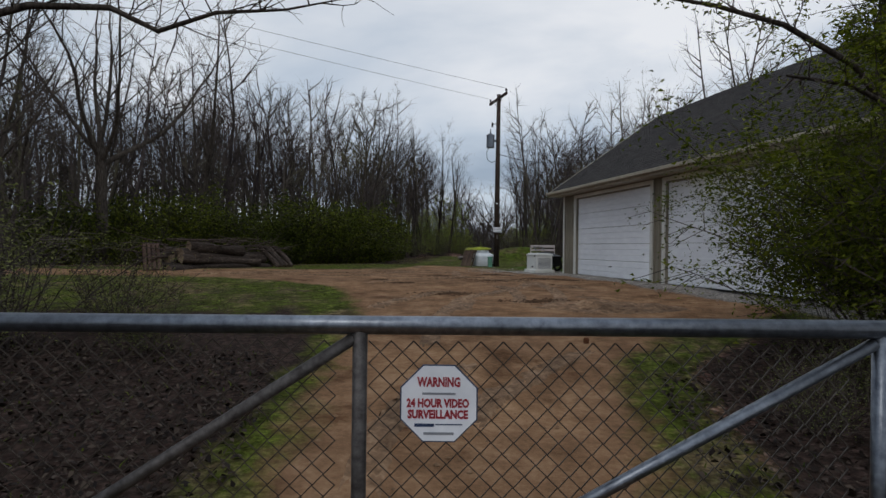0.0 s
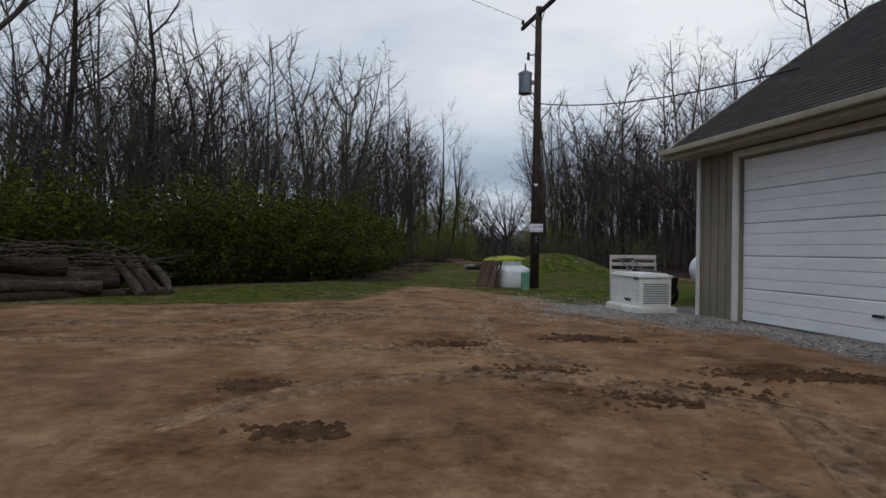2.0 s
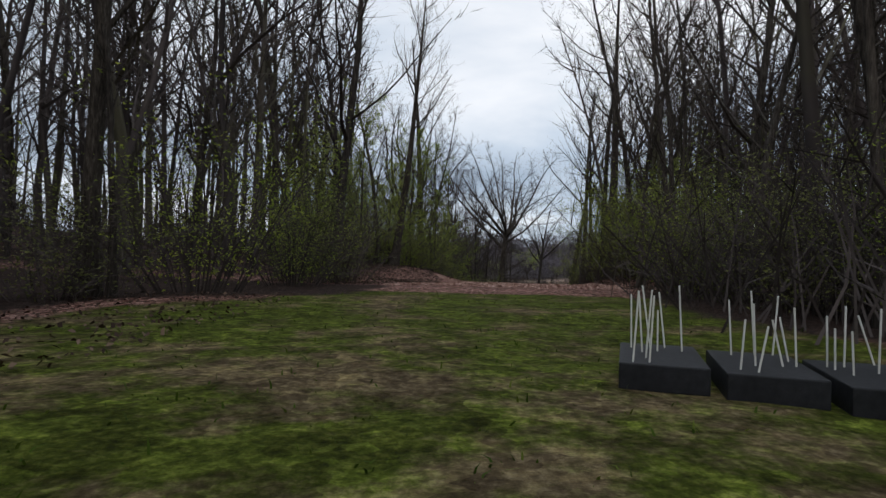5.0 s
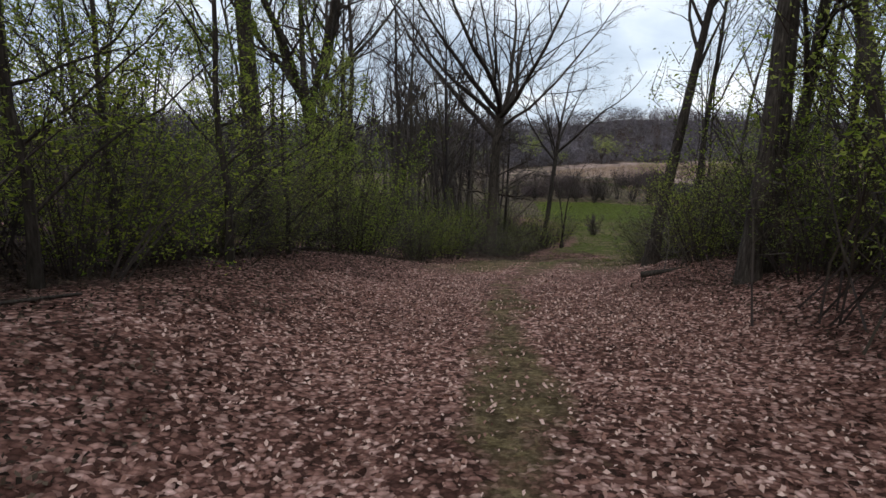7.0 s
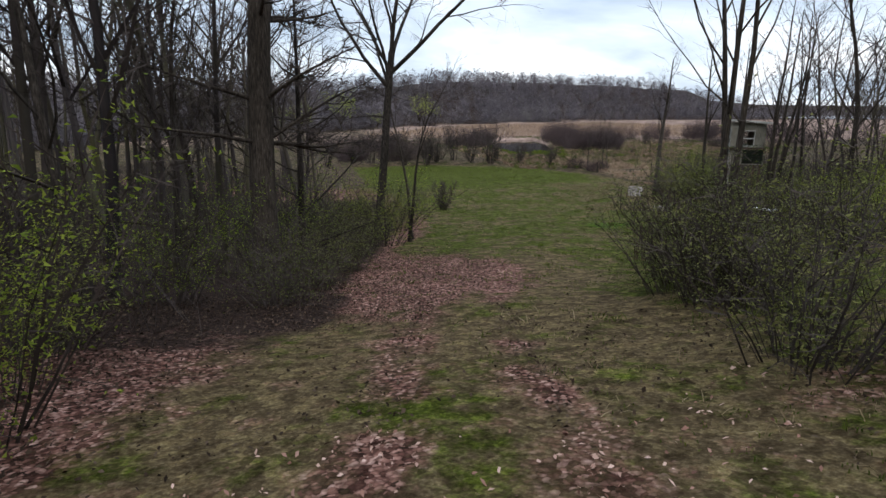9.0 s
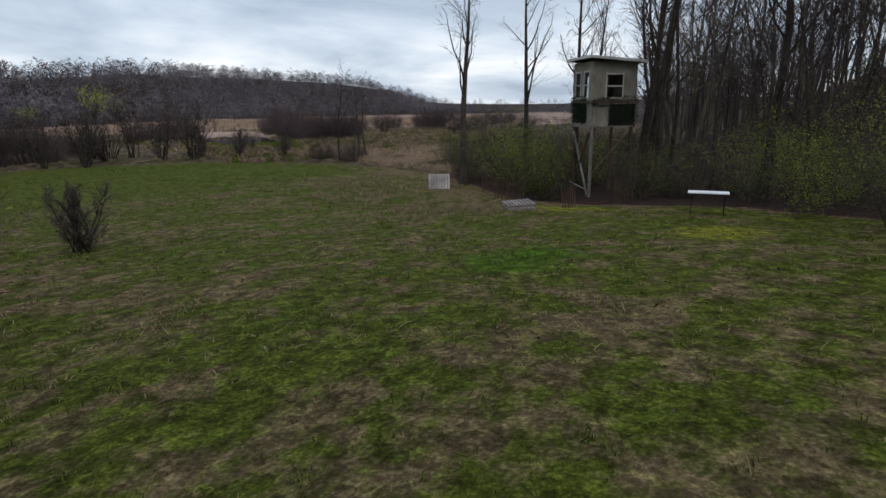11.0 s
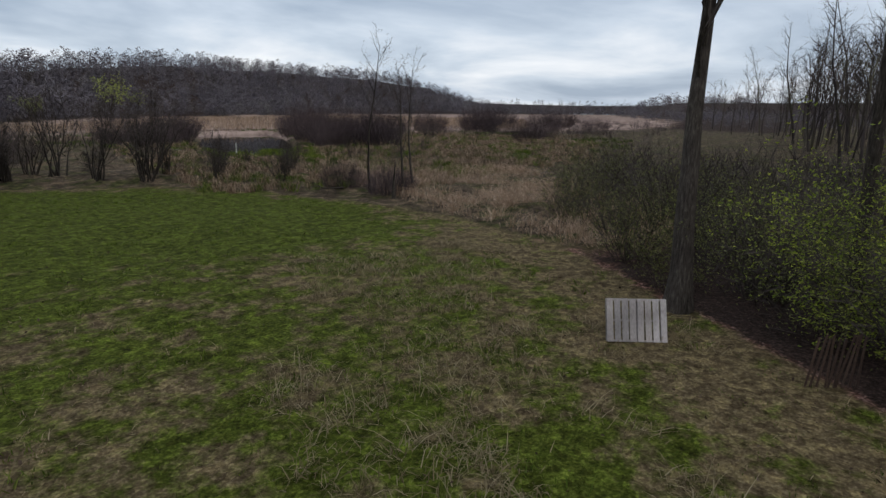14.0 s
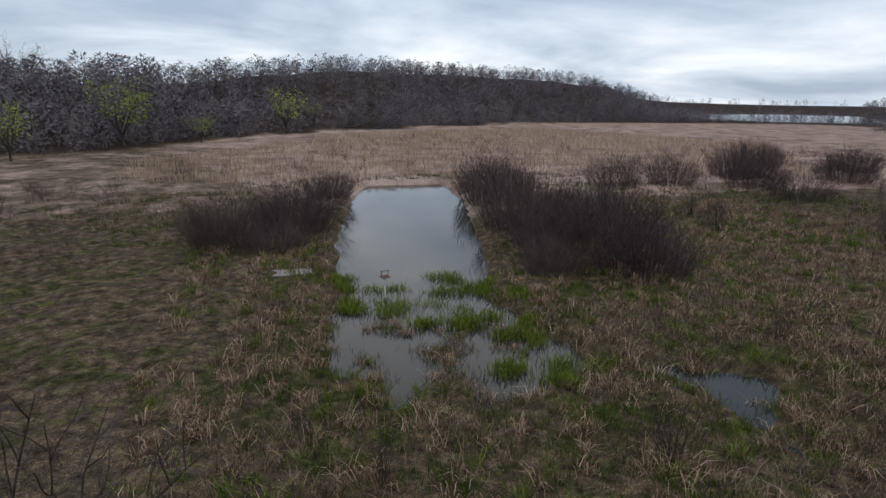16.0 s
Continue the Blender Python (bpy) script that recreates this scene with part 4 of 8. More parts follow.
# ---------------------------------------------------------------- woods: single trees within reach of the track
LEFT_WOOD = [(-34, 34), (-12, 33), (-7, 38), (-5.5, 46), (-5, 58), (-1.5, 62), (-1, 74), (1.5, 88), (6, 102), (10.5, 112), (14, 122), (18, 134), (8, 142), (-12, 120), (-24, 90), (-34, 60)]
RIGHT_WOOD = [(12, 50), (7.5, 60), (6.5, 66), (8.5, 78), (11.5, 90), (17, 99), (26, 104), (32, 108), (40, 115), (43.8, 122), (44.5, 127), (47, 131), (60, 126), (60, 106), (44, 90), (40, 60), (30, 44), (20, 46)]
HEROES = [(10.75, 113.3), (16.42, 123.5), (1.0, 108.0), (2.1, 91.9), (12.1, 116.4), (0.7, 79.4), (12.2, 87.3), (12.9, 93.7), (11.3, 81), (22.3, 108.7), (44.6, 137.4), (-14.5, 24.5), (45.0, 127.2), (15.6, 46.8)]


def free_spot(x, y):
    return clear_of(x, y, 5.0 if 70 < y < 112 else 2.6) and all((x - a) ** 2 + (y - b) ** 2 > 2.2 for a, b in HEROES) and (x - 43.9) ** 2 + (y - 128.9) ** 2 > 5.0


spots = scatter(90, LEFT_WOOD, free_spot, 1.9, plant_rng) + scatter(125, RIGHT_WOOD, free_spot, 1.9, plant_rng)
spots += [(-15, 19.5), (-17, 22.5), (-19, 17), (-16.5, 14), (-14, 11.5), (-18, 11), (-12.8, 29.5), (-20, 20), (-21, 25), (-15.5, 28), (-19, 7), (-16, 7.5)]
spots += [(8.4, 63.1), (7.6, 59.0), (9.95, 60.9), (12.8, 62.8), (11.1, 54.9), (-2.8, 61.3), (-3.4, 53.5), (0.0, 79.5), (-0.8, 70.5), (10.9, 76.0), (9.2, 68.0), (10.6, 71.5)]
for k, (hh, rr, li, tw, sp) in enumerate(stock_specs):
    x, y = spots[k]
    STOCK.append(make_tree("bare_tree", "slender leafless forest tree with grey-brown bark", bare_tree(100 + k, hh, rr, limbs=li, twigs=tw, sprigs=sp, first=0.22, spread_deg=50, lean=(plant_rng.gauss(0, 0.05), plant_rng.gauss(0, 0.05))), here(x, y, plant_rng.uniform(0, 360))))
for x, y in spots[len(STOCK):]:
    t = plant_rng.choice(STOCK)
    s = plant_rng.uniform(0.75, 1.15)
    copy_thing(t, here(x, y, plant_rng.uniform(0, 360), s))

# named large trees
make_tree("oak_tree", "big old leafless oak with thick rugged trunk", crowned_tree(31, 21, 0.36, 9.0, 11, 60, (0.01, 0.02), boughs=10, twigs=8, sprigs=5, low=9), here(10.75, 113.3, 20))
make_tree("bare_tree", "leafless tree with leaning forked trunk and drooping twigs beside the meadow", crowned_tree(32, 17, 0.21, 8.6, 8, 50, (0.06, 0.02), droop=0.05, low=4), here(16.42, 123.5, 0))
make_tree("bare_tree", "large leafless tree parting into great rising limbs", crowned_tree(33, 21, 0.42, 7.0, 8, 60, boughs=9, twigs=7, sprigs=4, low=3), here(1.0, 108.0, 0))
make_tree("bare_tree", "straight tall leafless trunk beside the leafy track", bare_tree(34, 19, 0.27, limbs=11, twigs=8, sprigs=6, first=0.42, wobble=0.012), here(2.1, 91.9, 0))
make_tree("bare_tree", "slim dead tree with bare level side branches", bare_tree(35, 11, 0.13, limbs=16, twigs=5, sprigs=4, first=0.12, spread_deg=72, wobble=0.02), here(12.1, 116.4, 40))
make_tree("bare_tree", "grey leaning trunk at the edge of the leafy track", bare_tree(36, 15, 0.20, limbs=9, twigs=7, sprigs=5, first=0.45, lean=(0.12, 0.0), wobble=0.012), here(0.7, 79.4, 0))
for k, (x, y, rr, hh) in enumerate([(12.0, 87.2, 0.17, 14), (12.5, 87.5, 0.15, 13), (12.9, 93.7, 0.20, 14), (11.3, 81.4, 0.19, 15), (11.2, 79.7, 0.27, 17), (15.2, 96.0, 0.13, 13)]):
    make_tree("bare_tree", "slim dark straight trunk beside the leafy track", bare_tree(40 + k, hh, rr, limbs=10, twigs=6, sprigs=4, first=0.4, wobble=0.02, lean=((0.0, 0.03, 0.10, 0.02, 0.04, 0.05)[k], 0), leaves=3 if k in (1, 3, 4, 5) else 0, leaf_size=0.05), here(x, y))
make_tree("bare_tree", "leafless tree with many stems rising from one root", bare_tree(50, 13, 0.10, limbs=7, twigs=6, sprigs=4, first=0.3, stems=3, wobble=0.03), here(22.3, 108.7, 0))
make_tree("bare_tree", "leafless tree with one low side limb, behind a pallet", bare_tree(51, 13.5, 0.25, limbs=10, twigs=8, sprigs=5, first=0.40, wobble=0.02), here(44.75, 137.4, 200))
make_tree("bare_tree", "round-crowned leafless tree behind the generator", crowned_tree(54, 12.5, 0.2, 3.2, 8, 54), here(15.6, 46.8, 30))
for k, (x, y) in enumerate([(47.0, 134.6), (53.5, 134.0), (47.5, 131.8)]):
    make_tree("bare_tree", "tall leafless tree at the marsh side of the thicket", bare_tree(56 + k, 13, 0.18, limbs=12, twigs=8, sprigs=6, first=0.35, wobble=0.015), here(x, y, 60 * k))
make_tree("bare_tree", "spreading leafless tree over the yard hedge", crowned_tree(52, 14.5, 0.26, 5.2, 7, 56, low=2), here(-14.5, 24.5, 70))
make_tree("bare_tree", "tall leafless multi-stemmed tree behind the tower", bare_tree(53, 15, 0.17, limbs=8, twigs=6, sprigs=4, first=0.4, stems=4), here(46.5, 127.6, 10))


# ---------------------------------------------------------------- far woods, joined
def far_tree(seed, h, limbs, twigs, thick=1.0, round_=False):
    rng = random.Random(seed)
    t = Tubes()
    pts = grow(rng, Vector((0, 0, -0.3)), Vector((rng.gauss(0, 0.08), rng.gauss(0, 0.08), 1)), h, 5, 0.07, 0.02)
    r = h * 0.011
    t.add(pts, [r * (1 - 0.17 * k) for k in range(6)], 2 if round_ else 3)
    for i in range(limbs):
        u = (0.15 if round_ else 0.25) + (0.75 if round_ else 0.72) * (i + rng.random()) / limbs
        q = min(int(u * 5), 4)
        p = pts[q].lerp(pts[q + 1], u * 5 - q)
        d = side_dir(rng, Vector((0, 0, 1)), radians(rng.uniform(35, 75) if round_ else rng.uniform(30, 65)))
        ln = h * (rng.uniform(0.28, 0.45) if round_ else rng.uniform(0.2, 0.36)) * (1.2 - 0.75 * u)
        lp = grow(rng, p, d, ln, 3, 0.14, 0.12)
        t.add(lp, [0.045 * thick, 0.035 * thick, 0.025 * thick, 0.012], 2)
        for _ in range(twigs):
            v = rng.uniform(0.2, 1.0)
            q2 = min(int(v * 3), 2)
            p1 = lp[q2].lerp(lp[q2 + 1], v * 3 - q2)
            sp = grow(rng, p1, side_dir(rng, d, radians(rng.uniform(15, 70))), ln * rng.uniform(0.3, 0.6), 1, 0.1, 0.1)
            t.add(sp, [0.018 * thick, 0.006], 2)
    return np.array([tuple(v) for v in t.v]), t.f


def joined(name, label, category, variants, places, material):
    """Copies of some variants at many places in one mesh. places: x, y, turn, size."""
    V, L, S, n = [], [], [], 0
    flat_ = [np.array([i for q in f for i in q]) for _, f in variants]
    size_ = [np.array([len(q) for q in f]) for _, f in variants]
    zs = height(np.array([p[0] for p in places]), np.array([p[1] for p in places]))
    for k, (x, y, a, s) in enumerate(places):
        v, f = variants[k % len(variants)]
        c, si = math.cos(a) * s, math.sin(a) * s
        w = np.stack([v[:, 0] * c - v[:, 1] * si + x, v[:, 0] * si + v[:, 1] * c + y, v[:, 2] * s + zs[k]], 1)
        V.append(w)
        L.append(flat_[k % len(variants)] + n)
        S.append(size_[k % len(variants)])
        n += len(v)
    V, L, S = np.concatenate(V), np.concatenate(L), np.concatenate(S)
    me = bpy.data.meshes.new(name)
    me.vertices.add(n); me.vertices.foreach_set("co", V.ravel())
    me.loops.add(len(L)); me.loops.foreach_set("vertex_index", L)
    me.polygons.add(len(S)); me.polygons.foreach_set("loop_start", np.cumsum(S) - S)
    me.update()
    me.materials.append(material)
    return tagged(new(name, me), label, category, kind="stuff")


far_rng = random.Random(21)
MID = [far_tree(200 + k, 13 + k % 3, 17, 10) for k in range(6)]
def hazy_tree(seed, h, n=100):
    """A far leafless crown: a trunk and a dome of short broad twig sprays."""
    rng = random.Random(seed)
    V, F = [(-0.16, 0, -0.5), (0.16, 0, -0.5), (0.0, 0.0, h * 0.8)], [(0, 1, 2)]
    w = h * rng.uniform(0.30, 0.42)
    for _ in range(n):
        a, e = rng.random() * 6.283, rng.random()
        q = math.sqrt(rng.random())
        zc = h * (0.02 + 0.85 * e)
        rr = w * q * math.sqrt(max(0.05, 1 - (2.0 * (e - 0.42)) ** 2 * 0.8))
        p = Vector((math.cos(a) * rr, math.sin(a) * rr, zc))
        d = Vector((math.cos(a) + rng.gauss(0, 0.6), math.sin(a) + rng.gauss(0, 0.6), rng.uniform(-0.2, 1.2))).normalized()
        s = Vector((rng.gauss(0, 1), rng.gauss(0, 1), rng.gauss(0, 0.6))).normalized() * rng.uniform(0.12, 0.26)
        k = len(V)
        V.extend((tuple(p - s), tuple(p + s), tuple(p + d * rng.uniform(0.6, 1.5))))
        F.append((k, k + 1, k + 2))
    return np.array(V), F


FAR = [hazy_tree(220 + k, 6.5 + 1.1 * (k % 4)) for k in range(8)]
LEFT_FAR = [(-75, 30), (-30, 40), (-22, 62), (-10, 92), (-2, 118), (10, 140), (16, 150), (10, 168), (-20, 160), (-60, 120), (-80, 70)]
RIGHT_FAR = [(16, 34), (24, 50), (34, 64), (46, 92), (56, 110), (58, 130), (75, 134), (110, 118), (100, 70), (60, 30), (20, 26)]
BEHIND_YARD = [(-40, 10), (-19, 12), (-17, 24), (-20, 34), (-40, 34)]
LEFT_EDGE = [(4, 104), (8.5, 112), (12.5, 120), (16.5, 130), (19.5, 142), (21, 160), (8, 162), (-2, 132), (-6, 108)]
RIGHT_EDGE = [(20, 92), (28, 101), (42, 113), (52, 112), (46, 92), (30, 82)]
MARSH_SIDE = [(52, 130), (58, 136), (80, 140), (110, 152), (160, 168), (170, 150), (110, 124), (62, 120)]
YARD_BACK = [(-44, 36), (-12, 40), (-7, 48), (-6, 62), (-20, 74), (-44, 66)]
mids = scatter(60, LEFT_EDGE, lambda x, y: clear_of(x, y, 4) and x < 0.14 * (y - 112) + 12, 1.1, far_rng) + scatter(60, RIGHT_EDGE, lambda x, y: clear_of(x, y, 4), 1.4, far_rng) + scatter(170, YARD_BACK, lambda x, y: clear_of(x, y, 4), 1.2, far_rng) + scatter(190, LEFT_FAR, lambda x, y: clear_of(x, y, 4), 1.8, far_rng) + scatter(420, RIGHT_FAR, lambda x, y: clear_of(x, y, 4), 1.8, far_rng) + scatter(50, [(6.5, 60), (13, 48), (34, 46), (42, 72), (12, 73)], lambda x, y: clear_of(x, y, 4), 1.4, far_rng) + scatter(60, [(10, 74), (24, 74), (27, 94), (15, 91)], lambda x, y: clear_of(x, y, 5), 1.2, far_rng) + scatter(60, [(-13, 66), (-3, 66), (-2, 92), (-12, 94)], lambda x, y: clear_of(x, y, 5), 1.2, far_rng) + scatter(140, MARSH_SIDE, lambda x, y: True, 2.0, far_rng) + scatter(30, BEHIND_YARD, lambda x, y: True, 1.8, far_rng)
joined("woods", "dense leafless grey-brown woods beyond the clearing", "woods", MID, [(x, y, far_rng.random() * 6.28, far_rng.uniform(0.75, 1.2)) for x, y in mids], M_FARTREE)
hill_places, edge_places = [], []
while len(hill_places) < 3800:
    az, u = (far_rng.uniform(-62, 66), far_rng.random()) if len(hill_places) < 3000 else (far_rng.uniform(22, 52), 0.8 * far_rng.random())
    edge = float(np.interp(az, [-70, -40, 0, 25, 45, 62, 75], [75, 95, 125, 215, 330, 420, 120]))
    d = edge * (1.0 + 0.82 * u)
    x, y = 47 + d * math.sin(radians(az)), 161 + d * math.cos(radians(az))
    if inside_one(LAKE, x, y) > -25:
        continue
    hill_places.append((x, y, far_rng.random() * 6.28, far_rng.uniform(0.7, 1.1) * (1.0 if u > 0.06 else 0.6)))
for x, y in scatter(420, [(80, 138), (120, 158), (200, 200), (330, 300), (380, 250), (260, 150), (120, 112)], lambda x, y: True, 2.5, far_rng):
    (edge_places if x < 190 else hill_places).append((x, y, far_rng.random() * 6.28, far_rng.uniform(0.55, 1.0) * (1.0 if x < 190 else 0.5)))
joined("edge_woods", "leafless grey-brown woods along the marsh", "woods", MID, edge_places, M_FARTREE)
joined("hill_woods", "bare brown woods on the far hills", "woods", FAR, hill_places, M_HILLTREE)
shore = []
while len(shore) < 420:
    az, d = radians(far_rng.uniform(44, 74)), far_rng.uniform(560, 2300)
    x, y = 47 + d * math.sin(az), 161 + d * math.cos(az)
    if inside_one(LAKE, x, y) < -25 and max(x, y) < 2150 and (d > 1250 or far_rng.random() < 0.35):
        shore.append((x, y, far_rng.random() * 6.28, far_rng.uniform(0.9, 1.4) * (1.0 if d < 1000 else 1.9)))
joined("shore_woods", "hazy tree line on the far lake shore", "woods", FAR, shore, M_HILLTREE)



def brush_clump(seed, h, stems):
    rng = random.Random(seed)
    t = Tubes()
    for _ in range(stems):
        a = rng.random() * 6.28
        d = Vector((math.cos(a) * rng.uniform(0.05, 0.8), math.sin(a) * rng.uniform(0.05, 0.8), 1))
        pts = grow(rng, Vector((rng.gauss(0, 0.5), rng.gauss(0, 0.5), -0.1)), d, h * rng.uniform(0.5, 1.1), 3, 0.14, 0)
        t.add(pts, [0.014, 0.011, 0.008, 0.004], 2)
        for _ in range(3):
            q = rng.choice((1, 2))
            t.add(grow(rng, pts[q], side_dir(rng, d.normalized(), radians(45)), h * 0.3, 1, 0.1, 0), [0.008, 0.004], 2)
    return np.array([tuple(v) for v in t.v]), t.f


THICK_SIDE = [(45.5, 132.5), (47.5, 138), (51.5, 143), (58, 149), (72, 154), (76, 140), (60, 128), (50, 126)]
BRUSH = [brush_clump(260 + k, 2.0 + 0.4 * (k % 3), 20) for k in range(5)]
brush_spots = scatter(330, [(5.5, 60), (9, 52), (14, 46), (32, 42), (40, 60), (20, 76), (9, 68)], lambda x, y: clear_of(x, y, 2.6), 0.7, far_rng) + scatter(170, THICK_SIDE, lambda x, y: True, 0.8, far_rng) + scatter(160, LEFT_EDGE, lambda x, y: clear_of(x, y, 3.5) and x < 0.14 * (y - 112) + 13, 0.8, far_rng) + scatter(260, YARD_BACK, lambda x, y: clear_of(x, y, 3.0), 0.7, far_rng) + scatter(280, LEFT_WOOD, lambda x, y: clear_of(x, y, 3.0), 0.9, far_rng) + scatter(280, RIGHT_WOOD, lambda x, y: clear_of(x, y, 3.0), 0.9, far_rng) + scatter(220, RIGHT_FAR, lambda x, y: clear_of(x, y, 3.0), 0.9, far_rng) + scatter(180, LEFT_FAR, lambda x, y: clear_of(x, y, 3.0), 0.9, far_rng)
joined("underbrush", "tangled bare brown underbrush on the woodland floor", "underbrush", BRUSH, [(x, y, far_rng.random() * 6.28, far_rng.uniform(0.7, 1.5)) for x, y in brush_spots], M_FARTREE)

# ---------------------------------------------------------------- green shrubs
def beside(x, y, gap):
    """The spot moved sideways until it stands clear of the track."""
    if 56 < y < 112:
        c = float(np.interp(y, [58, 68, 75, 81, 86.5, 91, 95, 100.6, 105, 109.5, 114.2], [2.6, 4.6, 6.2, 7.3, 7.8, 8.4, 9.6, 11.4, 13.0, 15.0, 17.0]))
        gap = gap - 0.9 if x < c else gap
        if abs(x - c) < gap:
            return c + math.copysign(gap + 0.2, x - c), y
    return x, y


shrub_rng = random.Random(5)
HEDGE = [shrub(300, 3.8, 3.5, 52, 15, 8, 0.070, M_LEAF_HEDGE, "leafy_shrub", "dense honeysuckle shrub in fresh green leaf", here(-12.5, 26.2, 0)),
         shrub(301, 3.5, 3.1, 48, 15, 8, 0.068, M_LEAF_HEDGE, "leafy_shrub", "dense honeysuckle shrub in fresh green leaf", here(-9.6, 28.4, 0)),
         shrub(302, 2.2, 1.5, 40, 13, 7, 0.060, M_LEAF_HEDGE, "leafy_shrub", "low dense honeysuckle shrub at the foot of the hedge", here(-8.6, 27.4, 0), low=0.05)]
hedge_line = [(-14.8, 25.8), (-11, 27.4), (-8.2, 29.6), (-6.9, 31.0), (-5.6, 32.4), (-4.6, 34.3), (-15.8, 27.6), (-12.6, 29.2), (-9.5, 31.2), (-7.4, 33.3), (-5.8, 35.6), (-4.6, 37.4), (-4.9, 40.2), (-4.4, 42.4), (-4.8, 45.0), (-17.5, 25.0), (-18.5, 21.5), (-4.3, 47.2), (-4.6, 49.6), (-5.8, 48.4), (-4.5, 52.2), (-6.0, 52.0), (-4.6, 55.2), (-6.2, 44.0), (-6.4, 40.4), (-14, 30.5), (-10.6, 33.0)]
for x, y in hedge_line:
    x -= 0.75 if y > 33.5 and x > -5.2 else 0.0
    copy_thing(shrub_rng.choice(HEDGE[:2]), here(x + shrub_rng.gauss(0, 0.2), y + shrub_rng.gauss(0, 0.2), shrub_rng.uniform(0, 360), shrub_rng.uniform(0.85, 1.05) * (1.12 if y > 39 else 1.04)))
for x, y in [(-16.6, 23.6), (-15.2, 24.2), (-13.8, 24.6), (-12.4, 25.2), (-11.2, 25.9), (-10.1, 26.7), (-9.2, 27.6), (-7.5, 28.6), (-6.7, 29.6), (-5.9, 30.6), (-5.0, 31.7), (-4.4, 33.0), (-4.1, 34.8), (-4.2, 36.6), (-4.0, 38.6), (-4.2, 41.0), (-3.9, 43.6), (-4.0, 46.4)]:
    copy_thing(HEDGE[2], here(x, y, shrub_rng.uniform(0, 360), shrub_rng.uniform(0.8, 1.15)))
THIN = [shrub(310, 3.2, 2.8, 46, 16, 5, 0.030, M_LEAF_DULL, "thin_shrub", "twiggy undergrowth shrub with scattered new leaves", here(-4.6, 50.5, 0), low=0.1, group="thin shrubs"),
        shrub(311, 2.8, 2.2, 44, 15, 4, 0.030, M_LEAF_DULL, "thin_shrub", "twiggy undergrowth shrub with scattered new leaves", here(-4.4, 54.0, 0), low=0.1, group="thin shrubs"),
        shrub(312, 3.4, 3.6, 34, 14, 7, 0.032, M_LEAF_BRIGHT, "thin_shrub", "tall undergrowth shrub in pale new leaf", here(-0.8, 80.5, 0), low=0.1, group="thin shrubs")]
thin_line = [(-4.2, 57.4), (-2.8, 60.5), (-0.6, 64.8), (-0.3, 68), (-0.8, 72), (-1.4, 76), (-2.6, 79), (-0.2, 83), (1.2, 87.0), (2.2, 90), (2.9, 93.5), (4.4, 97), (5.9, 100.5), (6.8, 103.5), (8.0, 106.5), (8.6, 110), (12.8, 117.0), (12.2, 112.2), (13.4, 115.0), (14.2, 118.8), (15.8, 121.2), (11.0, 109.8), (11.6, 115.8), (13.0, 120.0), (18.4, 126.4), (19.4, 129.4), (20.2, 132.6), (17.0, 129.6), (14.8, 121.5), (15.4, 125.5), (17.8, 127.6), (0.0, 90), (1.0, 97), (3.0, 104),
             (16.0, 101.6), (17.4, 103.6), (18.9, 105.6), (20.2, 107.6), (21.8, 109.6), (20.6, 109.0), (19.6, 107.0), (22.6, 110.4), (17.6, 104.6), (21.2, 108.2), (18.2, 106.0), (2.4, 92.8), (3.6, 95.6), (4.6, 99.4), (5.8, 102.2), (7.4, 104.6), (2.0, 89.2), (1.4, 85.4), (12.6, 86.6), (14.0, 89.8), (15.4, 93.0), (17.2, 97.0), (7.8, 58.5), (5.6, 62.4), (6.6, 65.2), (9.8, 55.0), (11.5, 59), (6.6, 60.5), (8.8, 56.8), (8.2, 61.5), (10.8, 57.0), (7.4, 64.4), (12.0, 54.5), (13.4, 52.4), (12.6, 49.5), (-1.8, 62.4), (-0.6, 65.6), (8.6, 68), (10.2, 74.5), (12.4, 80.5), (13.2, 84.5), (13.6, 91), (15.6, 93.5), (16.0, 96.5), (18.5, 98.0), (20.5, 100.6), (23.0, 103.0), (25.0, 105.6), (26.6, 108.2), (28.8, 110.2), (31.2, 112.4), (34.2, 114.2), (37.4, 116.6), (40.2, 119.4), (43.4, 121.4), (44.6, 124.4), (43.2, 126.6), (42.2, 130.4), (43.6, 132.8), (45.2, 134.6), (42.7, 130.6), (43.6, 131.5), (46.6, 131.0), (47.8, 127.4), (46.4, 123.0), (48.0, 135.0), (49.5, 138.0), (47.0, 136.4), (46.4, 138.2), (48.2, 140.6), (50.6, 142.0), (52.4, 145.2), (55, 147), (51.5, 139.6), (54, 141.6), (58, 146), (62, 149), (57, 141)]
for k, (x, y) in enumerate(thin_line):
    x, y = beside(x, y, 4.2)
    copy_thing(THIN[k % 2 if y > 132 or (x > 14 and 100 < y < 112) else (k * 7 + k // 3) % 3], here(x + shrub_rng.gauss(0, 0.25), y + shrub_rng.gauss(0, 0.25), shrub_rng.uniform(0, 360), shrub_rng.uniform(0.75, 1.05) * (1.25 if y > 132 else 1.0)))

